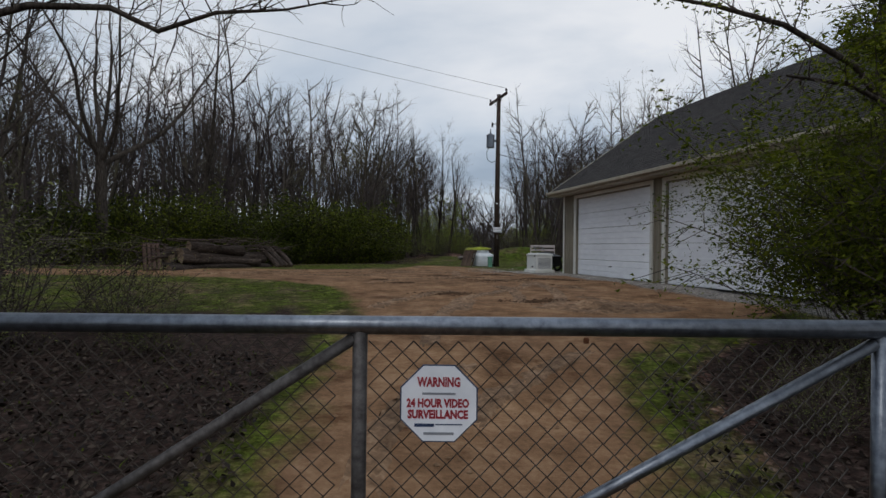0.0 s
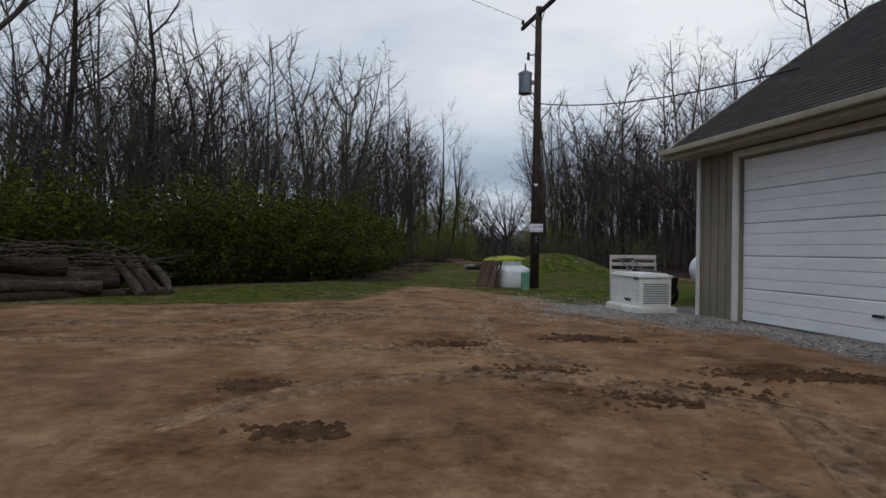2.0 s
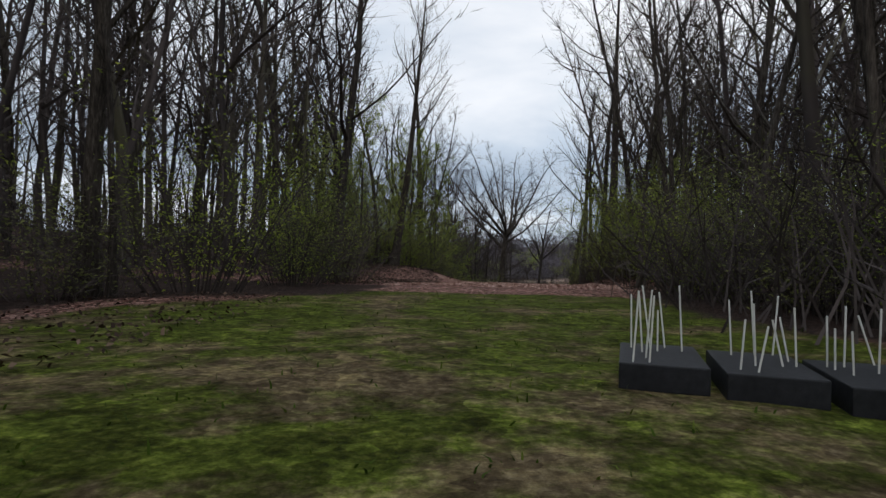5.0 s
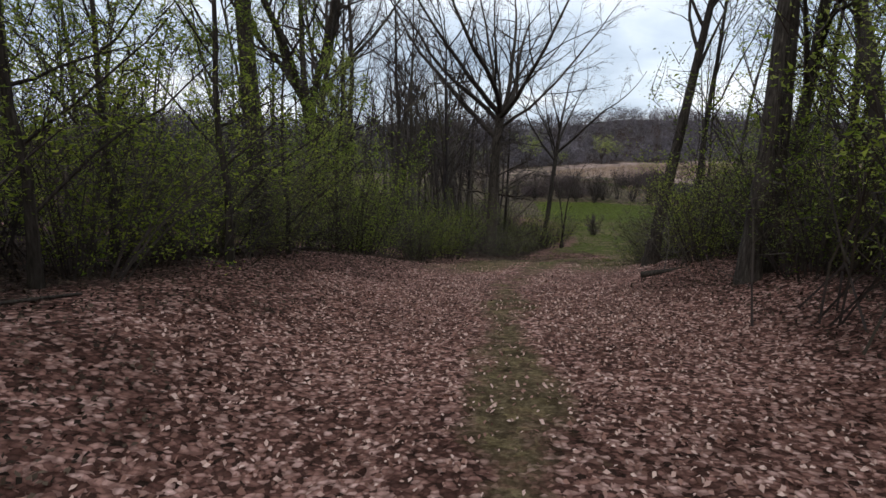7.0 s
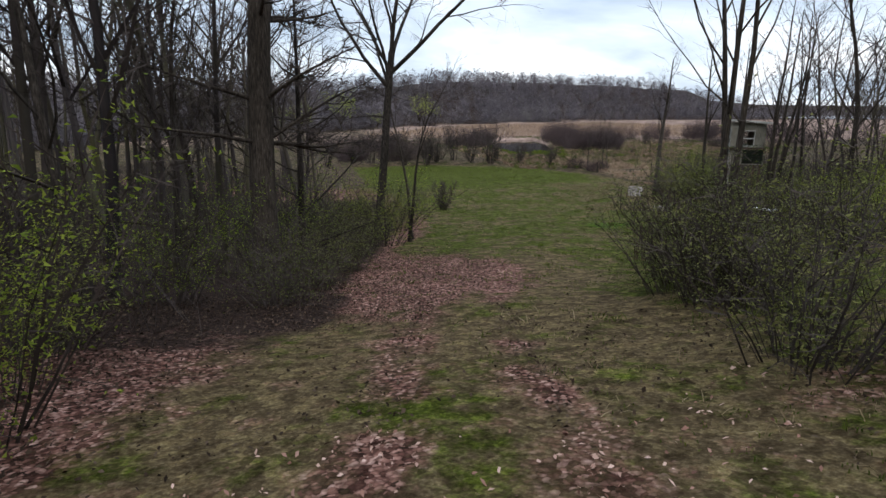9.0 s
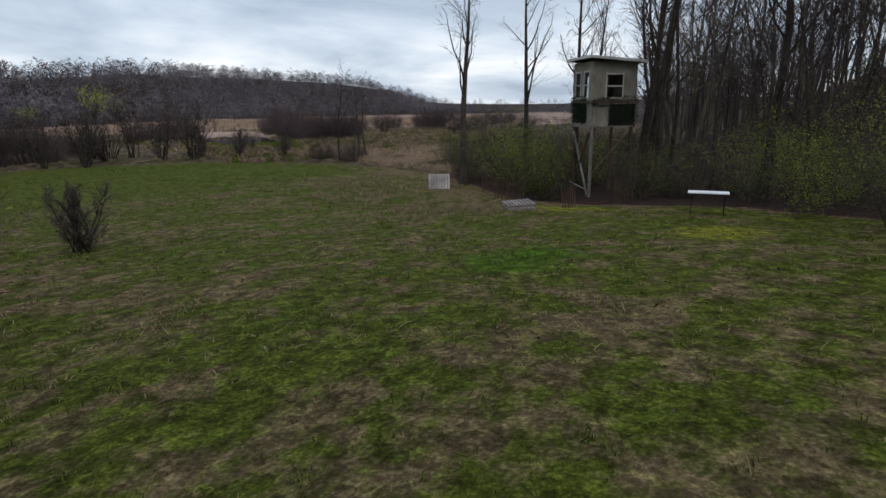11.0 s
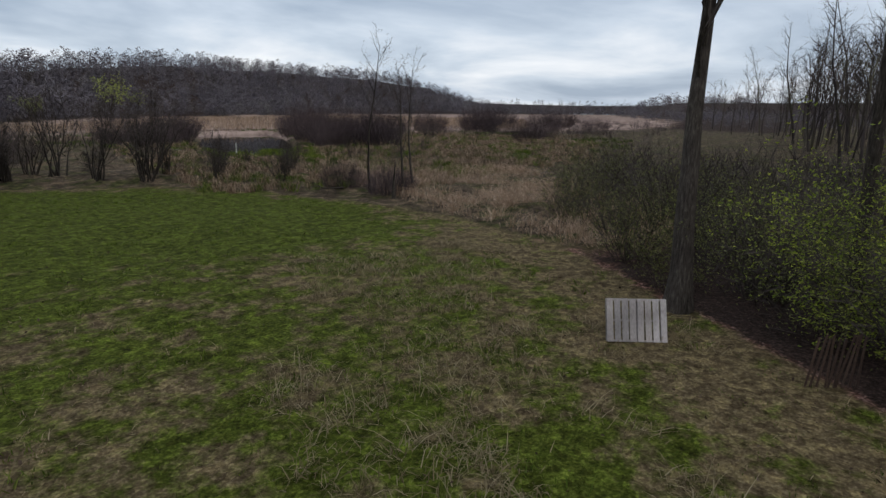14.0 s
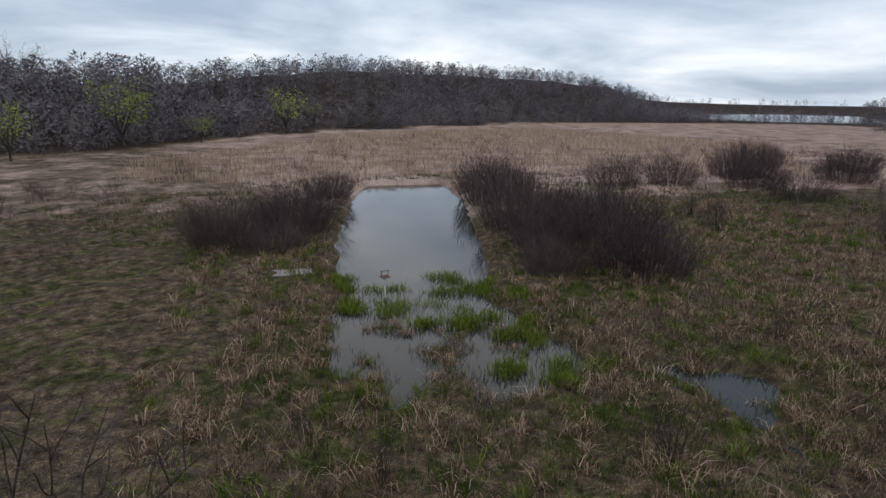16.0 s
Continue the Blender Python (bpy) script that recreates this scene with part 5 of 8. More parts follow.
GREEN = [shrub(320, 3.6, 3.8, 32, 15, 12, 0.031, M_LEAF_BRIGHT, "leafy_shrub", "tall woodland shrub in fresh green leaf", here(-0.6, 78.0, 0), group="woodland shrubs", low=0.08),
         shrub(321, 4.0, 4.6, 32, 15, 11, 0.031, M_LEAF_PALE, "leafy_shrub", "tall woodland shrub in pale new leaf", here(-0.3, 85.5, 0), group="woodland shrubs", low=0.10),
         shrub(322, 3.0, 2.8, 32, 14, 11, 0.030, M_LEAF_BRIGHT, "leafy_shrub", "woodland shrub in fresh green leaf", here(1.0, 82.0, 0), group="woodland shrubs", low=0.05)]
green_line = [(-2.8, 74.5), (-3.6, 79), (-2.2, 82.6), (0.6, 88.2), (-2.5, 88), (2.3, 92.0), (0.0, 93.5), (4.0, 95.6), (1.5, 98.5), (5.4, 98.8), (3.4, 101.6), (6.4, 102.4), (5.0, 105.5), (-4.5, 84), (-1.2, 97), (7.4, 105.2), (2.0, 86.5),
              (9.6, 80.4), (12.6, 82.2), (14.2, 86.0), (10.8, 75.6), (13.4, 78.8), (15.4, 83.4), (9.2, 74.2), (8.6, 70.4), (-1.6, 71.4), (-2.4, 77.2), (-4.0, 81.4), (9.4, 77.5), (11.0, 79.8), (11.8, 83.4), (13.2, 87.0), (12.2, 91.4), (14.2, 94.4), (16.4, 94.0), (15.2, 90.5), (10.4, 82.2), (17.6, 97.4), (19.8, 99.6), (22.0, 101.6), (21.0, 97.0), (24.4, 104.2), (13.0, 75.0), (9.8, 72.6), (26.4, 106.6), (29.2, 108.8),
              (45.4, 122.8), (47.6, 121.2), (45.8, 126.2), (50.2, 122.6), (48.6, 131.2), (44.6, 133.6), (46.8, 134.2), (43.6, 118.8), (41.4, 117.2), (38.6, 114.6)]
for k, (x, y) in enumerate(green_line):
    if 85 < y < 107 and k % 3 == 0:
        continue
    x, y = beside(x, y, 4.6)
    copy_thing(GREEN[(k * 5 + k // 4) % 3], here(x + shrub_rng.gauss(0, 0.2), y + shrub_rng.gauss(0, 0.2), shrub_rng.uniform(0, 360), shrub_rng.uniform(0.65, 1.15) * (1.2 if y < 106 else 1.0)))

# young trees in first leaf that close the wood above the shrubs
YOUNG = [make_tree("young_tree", "slender young tree in pale green first leaf", bare_tree(340 + k, hh, 0.065, limbs=15, twigs=7, sprigs=5, first=0.14, spread_deg=58, leaves=lv, leaf_size=0.034), here(*xy, 0), leafm=lm, group="young trees") for k, (hh, lv, lm, xy) in enumerate([(8.5, 11, M_LEAF_BRIGHT, (1.2, 86.4)), (7.0, 11, M_LEAF_PALE, (-0.8, 83.4)), (9.5, 8, M_LEAF_BRIGHT, (14.6, 88.4))])]
for k, (x, y) in enumerate([(2.6, 87.6), (0.2, 90.4), (-2.2, 88.2), (-1.8, 80.8), (3.0, 90.6), (-3.6, 85.0), (0.0, 95.0), (3.6, 94.4), (-2.8, 92.4), (2.2, 98.2), (-0.6, 76.8), (-2.6, 77.6), (1.4, 84.2), (-1.2, 86.2), (-4.4, 82.0), (0.4, 81.6), (-3.8, 89.8), (16.4, 90.6), (14.2, 84.4), (16.6, 86.4), (17.2, 93.8), (19.4, 98.2), (15.2, 81.4), (13.4, 78.6)]):
    copy_thing(YOUNG[k % 2 if x < 10 else (2, 1)[k % 2]], here(x, y, shrub_rng.uniform(0, 360), shrub_rng.uniform(0.8, 1.1)))

# ---------------------------------------------------------------- plants by the gate
for x, y, s in ((-3.4, 6.6, 0.45), (-4.4, 7.8, 0.55), (-5.6, 5.2, 0.95), (-6.6, 7.0, 1.1), (-7.6, 8.4, 1.1), (-5.2, 6.6, 0.8), (2.9, 4.4, 0.30), (3.5, 3.6, 0.34), (3.9, 5.2, 0.4), (4.4, 4.2, 0.5), (7.0, 7.4, 0.75), (7.6, 5.4, 0.7)):
    copy_thing(THIN[1], here(x, y, 40 * x, s))
GATE_SHRUB = shrub(330, 3.4, 3.3, 64, 17, 15, 0.034, M_LEAF, "gate_shrub", "tall twiggy shrub in small green leaf beside the gate", here(4.95, 6.5, 0), droop=0.10, group="gate shrubs")
shrub(331, 2.8, 2.4, 44, 15, 12, 0.032, M_LEAF, "gate_shrub", "twiggy shrub with few small leaves beside the gate", here(5.6, 4.8, 0), droop=0.10, group="gate shrubs")
def arching_tree():
    """The small tree by the gate, with leafy limbs reaching out over the drive."""
    rng = random.Random(78)
    trunk, crown, leaf = bare_tree(332, 5.4, 0.07, limbs=11, twigs=8, sprigs=5, first=0.3, stems=3, spread_deg=62, lean=(-0.16, 0.05), leaves=12, leaf_size=0.036)
    foot = Vector((5.3, 6.1, H(5.3, 6.1)))
    for way in (((5.2, 6.0, 1.4), (4.6, 5.8, 2.4), (3.9, 5.5, 2.95), (3.1, 5.3, 3.25), (2.4, 5.2, 3.38), (1.8, 5.1, 3.42)),
                ((5.2, 6.0, 1.6), (4.8, 5.6, 2.7), (4.2, 5.3, 3.4), (3.4, 5.1, 3.7), (2.6, 5.0, 3.75)),
                ((5.3, 6.0, 1.2), (4.8, 5.5, 2.0), (4.2, 5.2, 2.4), (3.5, 5.0, 2.62), (2.9, 4.9, 2.66))):
        p = [Vector(q) - foot for q in way]
        trunk.add(p, [0.04 * (1 - 0.8 * k / (len(p) - 1)) + 0.004 for k in range(len(p))], 6)
        for _ in range(34):
            k = rng.randint(1, len(p) - 2)
            q = p[k].lerp(p[k + 1], rng.random())
            tp = grow(rng, q, Vector((rng.uniform(-0.9, 0.5), rng.gauss(0, 0.6), rng.uniform(-0.4, 0.7))), rng.uniform(0.25, 0.8), 4, 0.2, 0.0)
            crown.add(tp, [0.008, 0.006, 0.005, 0.004, 0.002], 3)
            for _ in range(26):
                c = tp[rng.randint(1, 3)].lerp(tp[4], rng.random()) + Vector((rng.gauss(0, 0.05), rng.gauss(0, 0.05), rng.gauss(0, 0.045)))
                add_leaf(leaf, rng, c, 0.027 * rng.uniform(0.6, 1.3))
    return trunk, crown, leaf


make_tree("small_tree", "small crooked tree with fresh leaves arching over the drive", arching_tree(), here(5.3, 6.1, 0), group="gate trees")


for x, y, s in ((6.3, 7.4, 1.15), (6.2, 5.6, 1.0), (5.3, 7.7, 0.9)):
    copy_thing(GATE_SHRUB, here(x, y, 70 * x, s))


def gate_limb():
    rng = random.Random(77)
    trunk, crown, leaf = bare_tree(333, 9.5, 0.17, limbs=10, twigs=7, sprigs=5, first=0.35)
    p = [Vector(q) - Vector((-6.4, 5.2, H(-6.4, 5.2))) for q in ((-6.4, 5.2, 2.6), (-5.2, 5.5, 3.1), (-4.2, 5.8, 3.55), (-3.5, 6.0, 3.62), (-3.0, 6.0, 3.38), (-2.4, 6.0, 3.58), (-1.7, 6.1, 3.66), (-1.1, 6.1, 3.78))]
    trunk.add(p, [0.05, 0.045, 0.038, 0.032, 0.027, 0.021, 0.014, 0.006], 7)
    for i in range(26):
        k = rng.randint(1, 6)
        q = p[k].lerp(p[k + 1], rng.random())
        tp = grow(rng, q, Vector((rng.uniform(-0.2, 1), rng.gauss(0, 0.5), rng.uniform(-0.5, 0.7))), rng.uniform(0.35, 1.0), 5, 0.2, 0.04)
        crown.add(tp, [0.010, 0.008, 0.006, 0.005, 0.004, 0.002], 3)
        for _ in range(4):
            j = rng.randint(1, 4)
            crown.add(grow(rng, tp[j], Vector((rng.gauss(0.3, 0.5), rng.gauss(0, 0.5), rng.gauss(0.1, 0.5))), rng.uniform(0.12, 0.4), 3, 0.25, 0.02), [0.005, 0.004, 0.003, 0.002], 3)
    return trunk, crown, leaf


make_tree("bare_tree", "dark leafless tree with a crooked limb over the gate", gate_limb(), here(-6.4, 5.2, 0), group="gate trees")

# ---------------------------------------------------------------- lettering
def lettering(body, size, m, material, parent, width=None, bold=0.0):
    cu = bpy.data.curves.new("lettering", 'FONT')
    cu.body, cu.size, cu.extrude, cu.offset = body, size, 0.0006, bold
    cu.align_x, cu.align_y = 'CENTER', 'CENTER'
    cu.resolution_u = 2
    tmp = bpy.data.objects.new("lettering_tmp", cu)
    scene.collection.objects.link(tmp)
    me = bpy.data.meshes.new_from_object(tmp.evaluated_get(bpy.context.evaluated_depsgraph_get()))
    bpy.data.objects.remove(tmp)
    if width:
        xs = [v.co.x for v in me.vertices]
        k = width / (max(xs) - min(xs))
        for v in me.vertices:
            v.co.x *= k
    me.materials.clear()
    me.materials.append(material)
    ob = new("lettering", me)
    ob.parent, ob.matrix_basis = parent, m
    return ob


def bar(name, w, h, m, material, parent):
    bm = bmesh.new()
    box(bm, w, h, 0.001, m)
    return part(name, bm, material, parent)


def tube_line(name, pts, r, material, parent=None, sides=6, label=""):
    t = Tubes()
    t.add([Vector(p) for p in pts], [r] * len(pts), sides)
    return mesh_object(name, t.v, t.f, material, parent, label, smooth=True)


# ---------------------------------------------------------------- chain-link gate
GATE_Y, GZ0, GZ1 = 1.84, -0.24, 0.905


def build_gate():
    g = thing("gate", "galvanised chain-link field gate with pipe frame, shut across the drive", "gate", at(0, GATE_Y, 0))
    stiles = [-1.92, -0.262, 1.40]
    part("top_rail", rod(0.030, (-2.0, 0, GZ1), (1.55, 0, GZ1 + 0.012), 20), M_GALV, g, smooth=True)
    part("bottom_rail", rod(0.026, (-1.92, 0, GZ0), (1.40, 0, GZ0), 16), M_GALV, g, smooth=True)
    # left stiles and brace use the steel darkened for shade
    for x in stiles:
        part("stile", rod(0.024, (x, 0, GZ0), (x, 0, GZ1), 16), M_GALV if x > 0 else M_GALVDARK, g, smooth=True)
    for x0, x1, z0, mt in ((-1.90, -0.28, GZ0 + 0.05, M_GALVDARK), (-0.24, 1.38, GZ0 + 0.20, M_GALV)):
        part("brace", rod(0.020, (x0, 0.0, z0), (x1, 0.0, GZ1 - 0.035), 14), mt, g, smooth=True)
    # woven wire: zigzag wires, each hooked into the next
    pitch, low, high = 0.072, GZ0 + 0.02, GZ1 - 0.045
    rows = int((high - low) / (pitch / 2))
    for bay, (xa, xb) in enumerate(((-1.89, -0.29), (-0.235, 1.375))):
        mesh = thing_part("mesh_panel", g)
        k, x = 0, xa
        while x < xb - pitch:
            pts = []
            for i in range(rows + 1):
                side = (i + k) % 2
                pts.append((x + pitch * side * 0.5 + (0 if k % 2 == 0 else -0.0), 0.004 * (1 if side else -1) + 0.012, high - i * pitch / 2))
            mesh_wire(mesh, pts)
            x += pitch / 2
            k += 1
        t = mesh
        mesh_object("chain_link", t.v, t.f, M_WIRE, g, "rusty woven chain-link wire")
    for i in range(9):
        u = (i + 0.6) / 9.5
        x, z = -0.24 + 1.62 * u, GZ0 + 0.20 + (GZ1 - 0.035 - GZ0 - 0.20) * u
        bm = bmesh.new()
        bmesh.ops.create_cone(bm, segments=10, radius1=0.0195, radius2=0.0195, depth=0.006, matrix=Matrix.Translation((x, 0, z)) @ Euler((0, radians(55), 0)).to_matrix().to_4x4())
        part("tie", bm, M_WIRE, g)
    part("rust_spot", boxed(0.018, 0.012, 0.02, at(0.455, -0.02, GZ1 - 0.032)), M_RUST, g)
    for x in (-2.06, 1.56):
        post = thing("gate_post", "round galvanised gate post set in the ground", "post", at(x, GATE_Y, 0), "gate posts")
        part("pipe", rod(0.04, (0, 0, -0.6), (0, 0, 1.12), 18), M_GALV, post, smooth=True)
        bm = bmesh.new()
        bmesh.ops.create_uvsphere(bm, u_segments=14, v_segments=8, radius=0.045, matrix=Matrix.Translation((0, 0, 1.12)) @ Matrix.Diagonal((1, 1, 0.6, 1)))
        part("cap", bm, M_GALV, post, smooth=True)
    # octagonal warning sign wired to the mesh
    s = thing("warning_sign", "white octagonal sign with navy rim and red lettering on the gate", "sign", at(-0.008, GATE_Y - 0.030, 0.672, 0, 90))
    for nm, rad, dz, mt in (("rim", 0.1315, 0.0, M_SIGNBLUE), ("plate", 0.127, 0.0025, M_SIGN)):
        bm = bmesh.new()
        bmesh.ops.create_cone(bm, cap_ends=True, segments=8, radius1=rad, radius2=rad, depth=0.003, matrix=Matrix.Translation((0, 0, dz)) @ Euler((0, 0, radians(22.5))).to_matrix().to_4x4())
        part(nm, bm, mt, s)
    lettering("WARNING", 0.040, at(0, 0.066, 0.0045), M_SIGNRED, s, 0.136, 0.0018)
    lettering("24 HOUR VIDEO", 0.036, at(-0.003, 0.0, 0.0045), M_SIGNRED, s, 0.196, 0.0018)
    lettering("SURVEILLANCE", 0.036, at(-0.003, -0.035, 0.0045), M_SIGNRED, s, 0.19, 0.0018)
    bar("printed_line", 0.105, 0.007, at(0, 0.031, 0.0045), M_INK, s)
    bar("logo", 0.062, 0.010, at(-0.045, -0.068, 0.0045), M_SIGNBLUE, s)
    bar("printed_line", 0.085, 0.004, at(0.032, -0.0655, 0.0045), M_SIGNBLUE, s)
    bar("printed_line", 0.095, 0.008, at(0, -0.094, 0.0045), M_INK, s)
    return g


def thing_part(name, parent):
    return Tubes()


def mesh_wire(t, pts):
    t.add([Vector(p) for p in pts], [0.0030] * len(pts), 3)


build_gate()


# ---------------------------------------------------------------- garage
G_BASE = 0.27
G_ANG = math.degrees(math.atan2(-0.9786, 0.2057))          # the door wall runs this way from its far corner
GM = at(4.60, 21.95, G_BASE, G_ANG)                          # x along the door wall, y into the building


def build_garage():
    g = thing("garage", "tan board-sided garage with two white overhead doors and grey shingle roof", "garage", GM)
    L, D, WH = 12.6, 8.4, 3.26
    doors = [(1.05, 5.93), (6.62, 11.50)]
    DH = 2.72

    def wall(name, x0, x1, y0, y1, z0, z1):
        return part(name, boxed(x1 - x0, y1 - y0, z1 - z0, at((x0 + x1) / 2, (y0 + y1) / 2, (z0 + z1) / 2), 0), M_SIDING, g)

    wall("front_wall", 0, doors[0][0], 0, 0.15, -0.3, WH)
    wall("front_wall", doors[0][1], doors[1][0], 0, 0.15, -0.3, WH)
    wall("front_wall", doors[1][1], L, 0, 0.15, -0.3, WH)
    for a, b in doors:
        wall("header", a, b, 0, 0.15, DH, WH)
    wall("back_wall", 0, L, D - 0.15, D, -0.3, WH)
    ridge = WH + 0.70 * (D / 2)
    for x in (0.0, L - 0.15):
        bm = bmesh.new()
        prof = [(0.15, -0.3), (D - 0.15, -0.3), (D - 0.15, WH), (D / 2, ridge - 0.10), (0.15, WH)]
        vs = [[bm.verts.new((x + dx, y, z)) for y, z in prof] for dx in (0, 0.15)]
        bm.faces.new(vs[0]); bm.faces.new(vs[1][::-1])
        for i in range(5):
            j = (i + 1) % 5
            bm.faces.new((vs[0][j], vs[0][i], vs[1][i], vs[1][j]))
        part("gable_wall", bm, M_SIDING, g)
    part("floor_slab", boxed(L - 0.3, D - 0.3, 0.12, at(L / 2, D / 2, -0.04), 0), M_STONE, g)
    # battens on the visible walls
    bat = boxed(0.035, 0.022, WH + 0.2, None, 0.004)
    me = bpy.data.meshes.new("batten"); bat.to_mesh(me); bat.free(); me.materials.append(M_SIDING)
    xs = [x for x in np.arange(0.12, L, 0.2) if all(not (a - 0.12 < x < b + 0.12) for a, b in doors)]
    for x in xs:
        o = new("batten", me); o.parent = g; o.matrix_basis = at(x, -0.011, WH / 2 - 0.1)
    for y in np.arange(0.2, D, 0.3):
        o = new("batten", me); o.parent = g; o.matrix_basis = at(-0.011, y, WH / 2 - 0.1, 90)
    part("corner_board", boxed(0.09, 0.03, WH + 0.2, at(0.02, -0.028, WH / 2 - 0.1)), M_TRIM, g)
    # doors
    for a, b in doors:
        w = b - a
        door = thing("garage_door", "", "")
        door.parent, door.matrix_basis = g, at(a, 0.09, 0)
        door["label"] = "white ribbed sectional overhead door, closed"
        n = 5
        ph = DH / n
        for i in range(n):
            bm = bmesh.new()
            z0 = i * ph
            prof = [(0.0, 0.004), (0.012, 0.02), (0.012, ph * 0.30), (0.0, ph * 0.31), (0.0, ph * 0.335), (0.012, ph * 0.345), (0.012, ph * 0.64), (0.0, ph * 0.65), (0.0, ph * 0.675), (0.012, ph * 0.685), (0.012, ph - 0.02), (0.0, ph - 0.004)]
            r0 = [bm.verts.new((0.01, -d, z0 + z)) for d, z in prof]
            r1 = [bm.verts.new((w - 0.01, -d, z0 + z)) for d, z in prof]
            for k in range(len(prof) - 1):
                bm.faces.new((r0[k], r1[k], r1[k + 1], r0[k + 1]))
            box(bm, w - 0.02, 0.04, ph - 0.012, at(w / 2, 0.021, z0 + ph / 2))
            part("door_panel", bm, M_DOOR, door)
        part("bottom_seal", boxed(w - 0.02, 0.04, 0.03, at(w / 2, 0.0, -0.016)), M_BLACK, door)
        part("handle", boxed(0.16, 0.03, 0.03, at(w / 2, -0.03, 0.35)), M_BLACK, door)
        for x in (a - 0.055, b + 0.055):
            part("jamb", boxed(0.11, 0.05, DH + 0.1, at(x, -0.026, DH / 2 - 0.02)), M_TRIM, g)
        part("head_trim", boxed(w + 0.22, 0.05, 0.11, at((a + b) / 2, -0.027, DH + 0.085)), M_TRIM, g)
    # roof
    ov, rk = 0.48, 0.38
    slope = math.atan(0.70)
    run = D / 2 + ov
    sl = run / math.cos(slope)
    ez = WH + 0.07 - 0.70 * ov
    for side in (0, 1):
        m = at(L / 2, -ov, ez, 0, math.degrees(slope)) if not side else at(L / 2, D + ov, ez, 180, math.degrees(slope))
        bm = bmesh.new()
        box(bm, L + 2 * rk, sl, 0.10, m @ at(0, sl / 2, 0))
        part("roof_deck", bm, M_ROOF, g, "dark grey roof slope")
    part("fascia", boxed(L + 2 * rk, 0.03, 0.19, at(L / 2, -ov - 0.02, ez - 0.03)), M_FASCIA, g)
    part("gutter", boxed(L + 2 * rk, 0.11, 0.10, at(L / 2, -ov - 0.09, ez + 0.0), 0.02), M_FASCIA, g, "tan eaves gutter")
    part("soffit", boxed(L + 2 * rk - 0.1, ov - 0.02, 0.02, at(L / 2, -ov / 2 - 0.0, ez - 0.10)), M_FASCIA, g)
    for x in (-rk, L + rk):
        bm = bmesh.new()
        for s in (0, 1):
            m = at(x, -ov, ez, 0, math.degrees(slope)) if not s else at(x, D + ov, ez, 180, math.degrees(slope))
            box(bm, 0.035, sl, 0.17, m @ at(0, sl / 2, -0.02))
        part("rake_board", bm, M_FASCIA, g)
    # shingle tabs on the slope that is seen
    tw, th = 0.305, 0.142
    rows, cols = int(sl / th), int((L + 2 * rk) / tw)
    tab = bmesh.new()
    vs = [tab.verts.new(p) for p in ((-tw / 2 + 0.004, 0, 0.0085), (tw / 2 - 0.004, 0, 0.0085), (tw / 2 - 0.004, th, 0.001), (-tw / 2 + 0.004, th, 0.001), (-tw / 2 + 0.004, 0, 0), (tw / 2 - 0.004, 0, 0))]
    tab.faces.new(vs[:4]); tab.faces.new((vs[4], vs[5], vs[1], vs[0]))
    tme = bpy.data.meshes.new("shingle"); tab.to_mesh(tme); tab.free(); tme.materials.append(M_ROOF)
    rm = at(L / 2, -ov, ez, 0, math.degrees(slope))
    V, F, count = [], [], 0
    for r in range(rows):
        for c in range(cols):
            x = -(L + 2 * rk) / 2 + (c + 0.5 + 0.5 * (r % 2) * 0.98) * tw
            if x > (L + 2 * rk) / 2 - tw / 2:
                continue
            q = rm @ at(x, r * th, 0.0505)
            if r < 14 and 6 < c < 28 and count < 300:
                o = new("shingle", tme); o.parent = g; o.matrix_basis = q
                count += 1
            else:
                n = len(V)
                V.extend(q @ v.co for v in tme.vertices)
                F.extend(((n, n + 1, n + 2, n + 3), (n + 4, n + 5, n + 1, n)))
    tagged(mesh_object("shingle_field", V, F, M_ROOF, g), kind="stuff")
    return g


build_garage()


# ---------------------------------------------------------------- pallets
def build_pallet(name, label, m, w=1.22, d=1.02, boards=7, mat_=None, gap=None, group="pallets"):
    """Deck boards across three runners, and three boards beneath; x along the boards' row."""
    mat_ = mat_ or M_GREYWOOD
    p = thing(name, label, "pallet", m, group)
    bw = (w / boards) * (gap or 0.74)
    rng = random.Random(int(w * 1000) + boards)
    for i in range(boards):
        x = -w / 2 + bw / 2 + i * (w - bw) / (boards - 1)
        part("deck_board", boxed(bw * rng.uniform(0.94, 1.05), d, 0.018, at(x, 0, 0.118, rng.uniform(-0.6, 0.6)), 0.003), mat_, p)
    for y in (-d / 2 + 0.02, 0, d / 2 - 0.02):
        part("runner", boxed(w, 0.038, 0.09, at(0, y, 0.063), 0.003), mat_, p)
    for x in (-w / 2 + 0.05, 0, w / 2 - 0.05):
        part("base_board", boxed(0.09, d, 0.016, at(x, 0, 0.010), 0.003), mat_, p)
    return p


# ---------------------------------------------------------------- utility pole with transformer
PX, PY = 2.66, 28.9


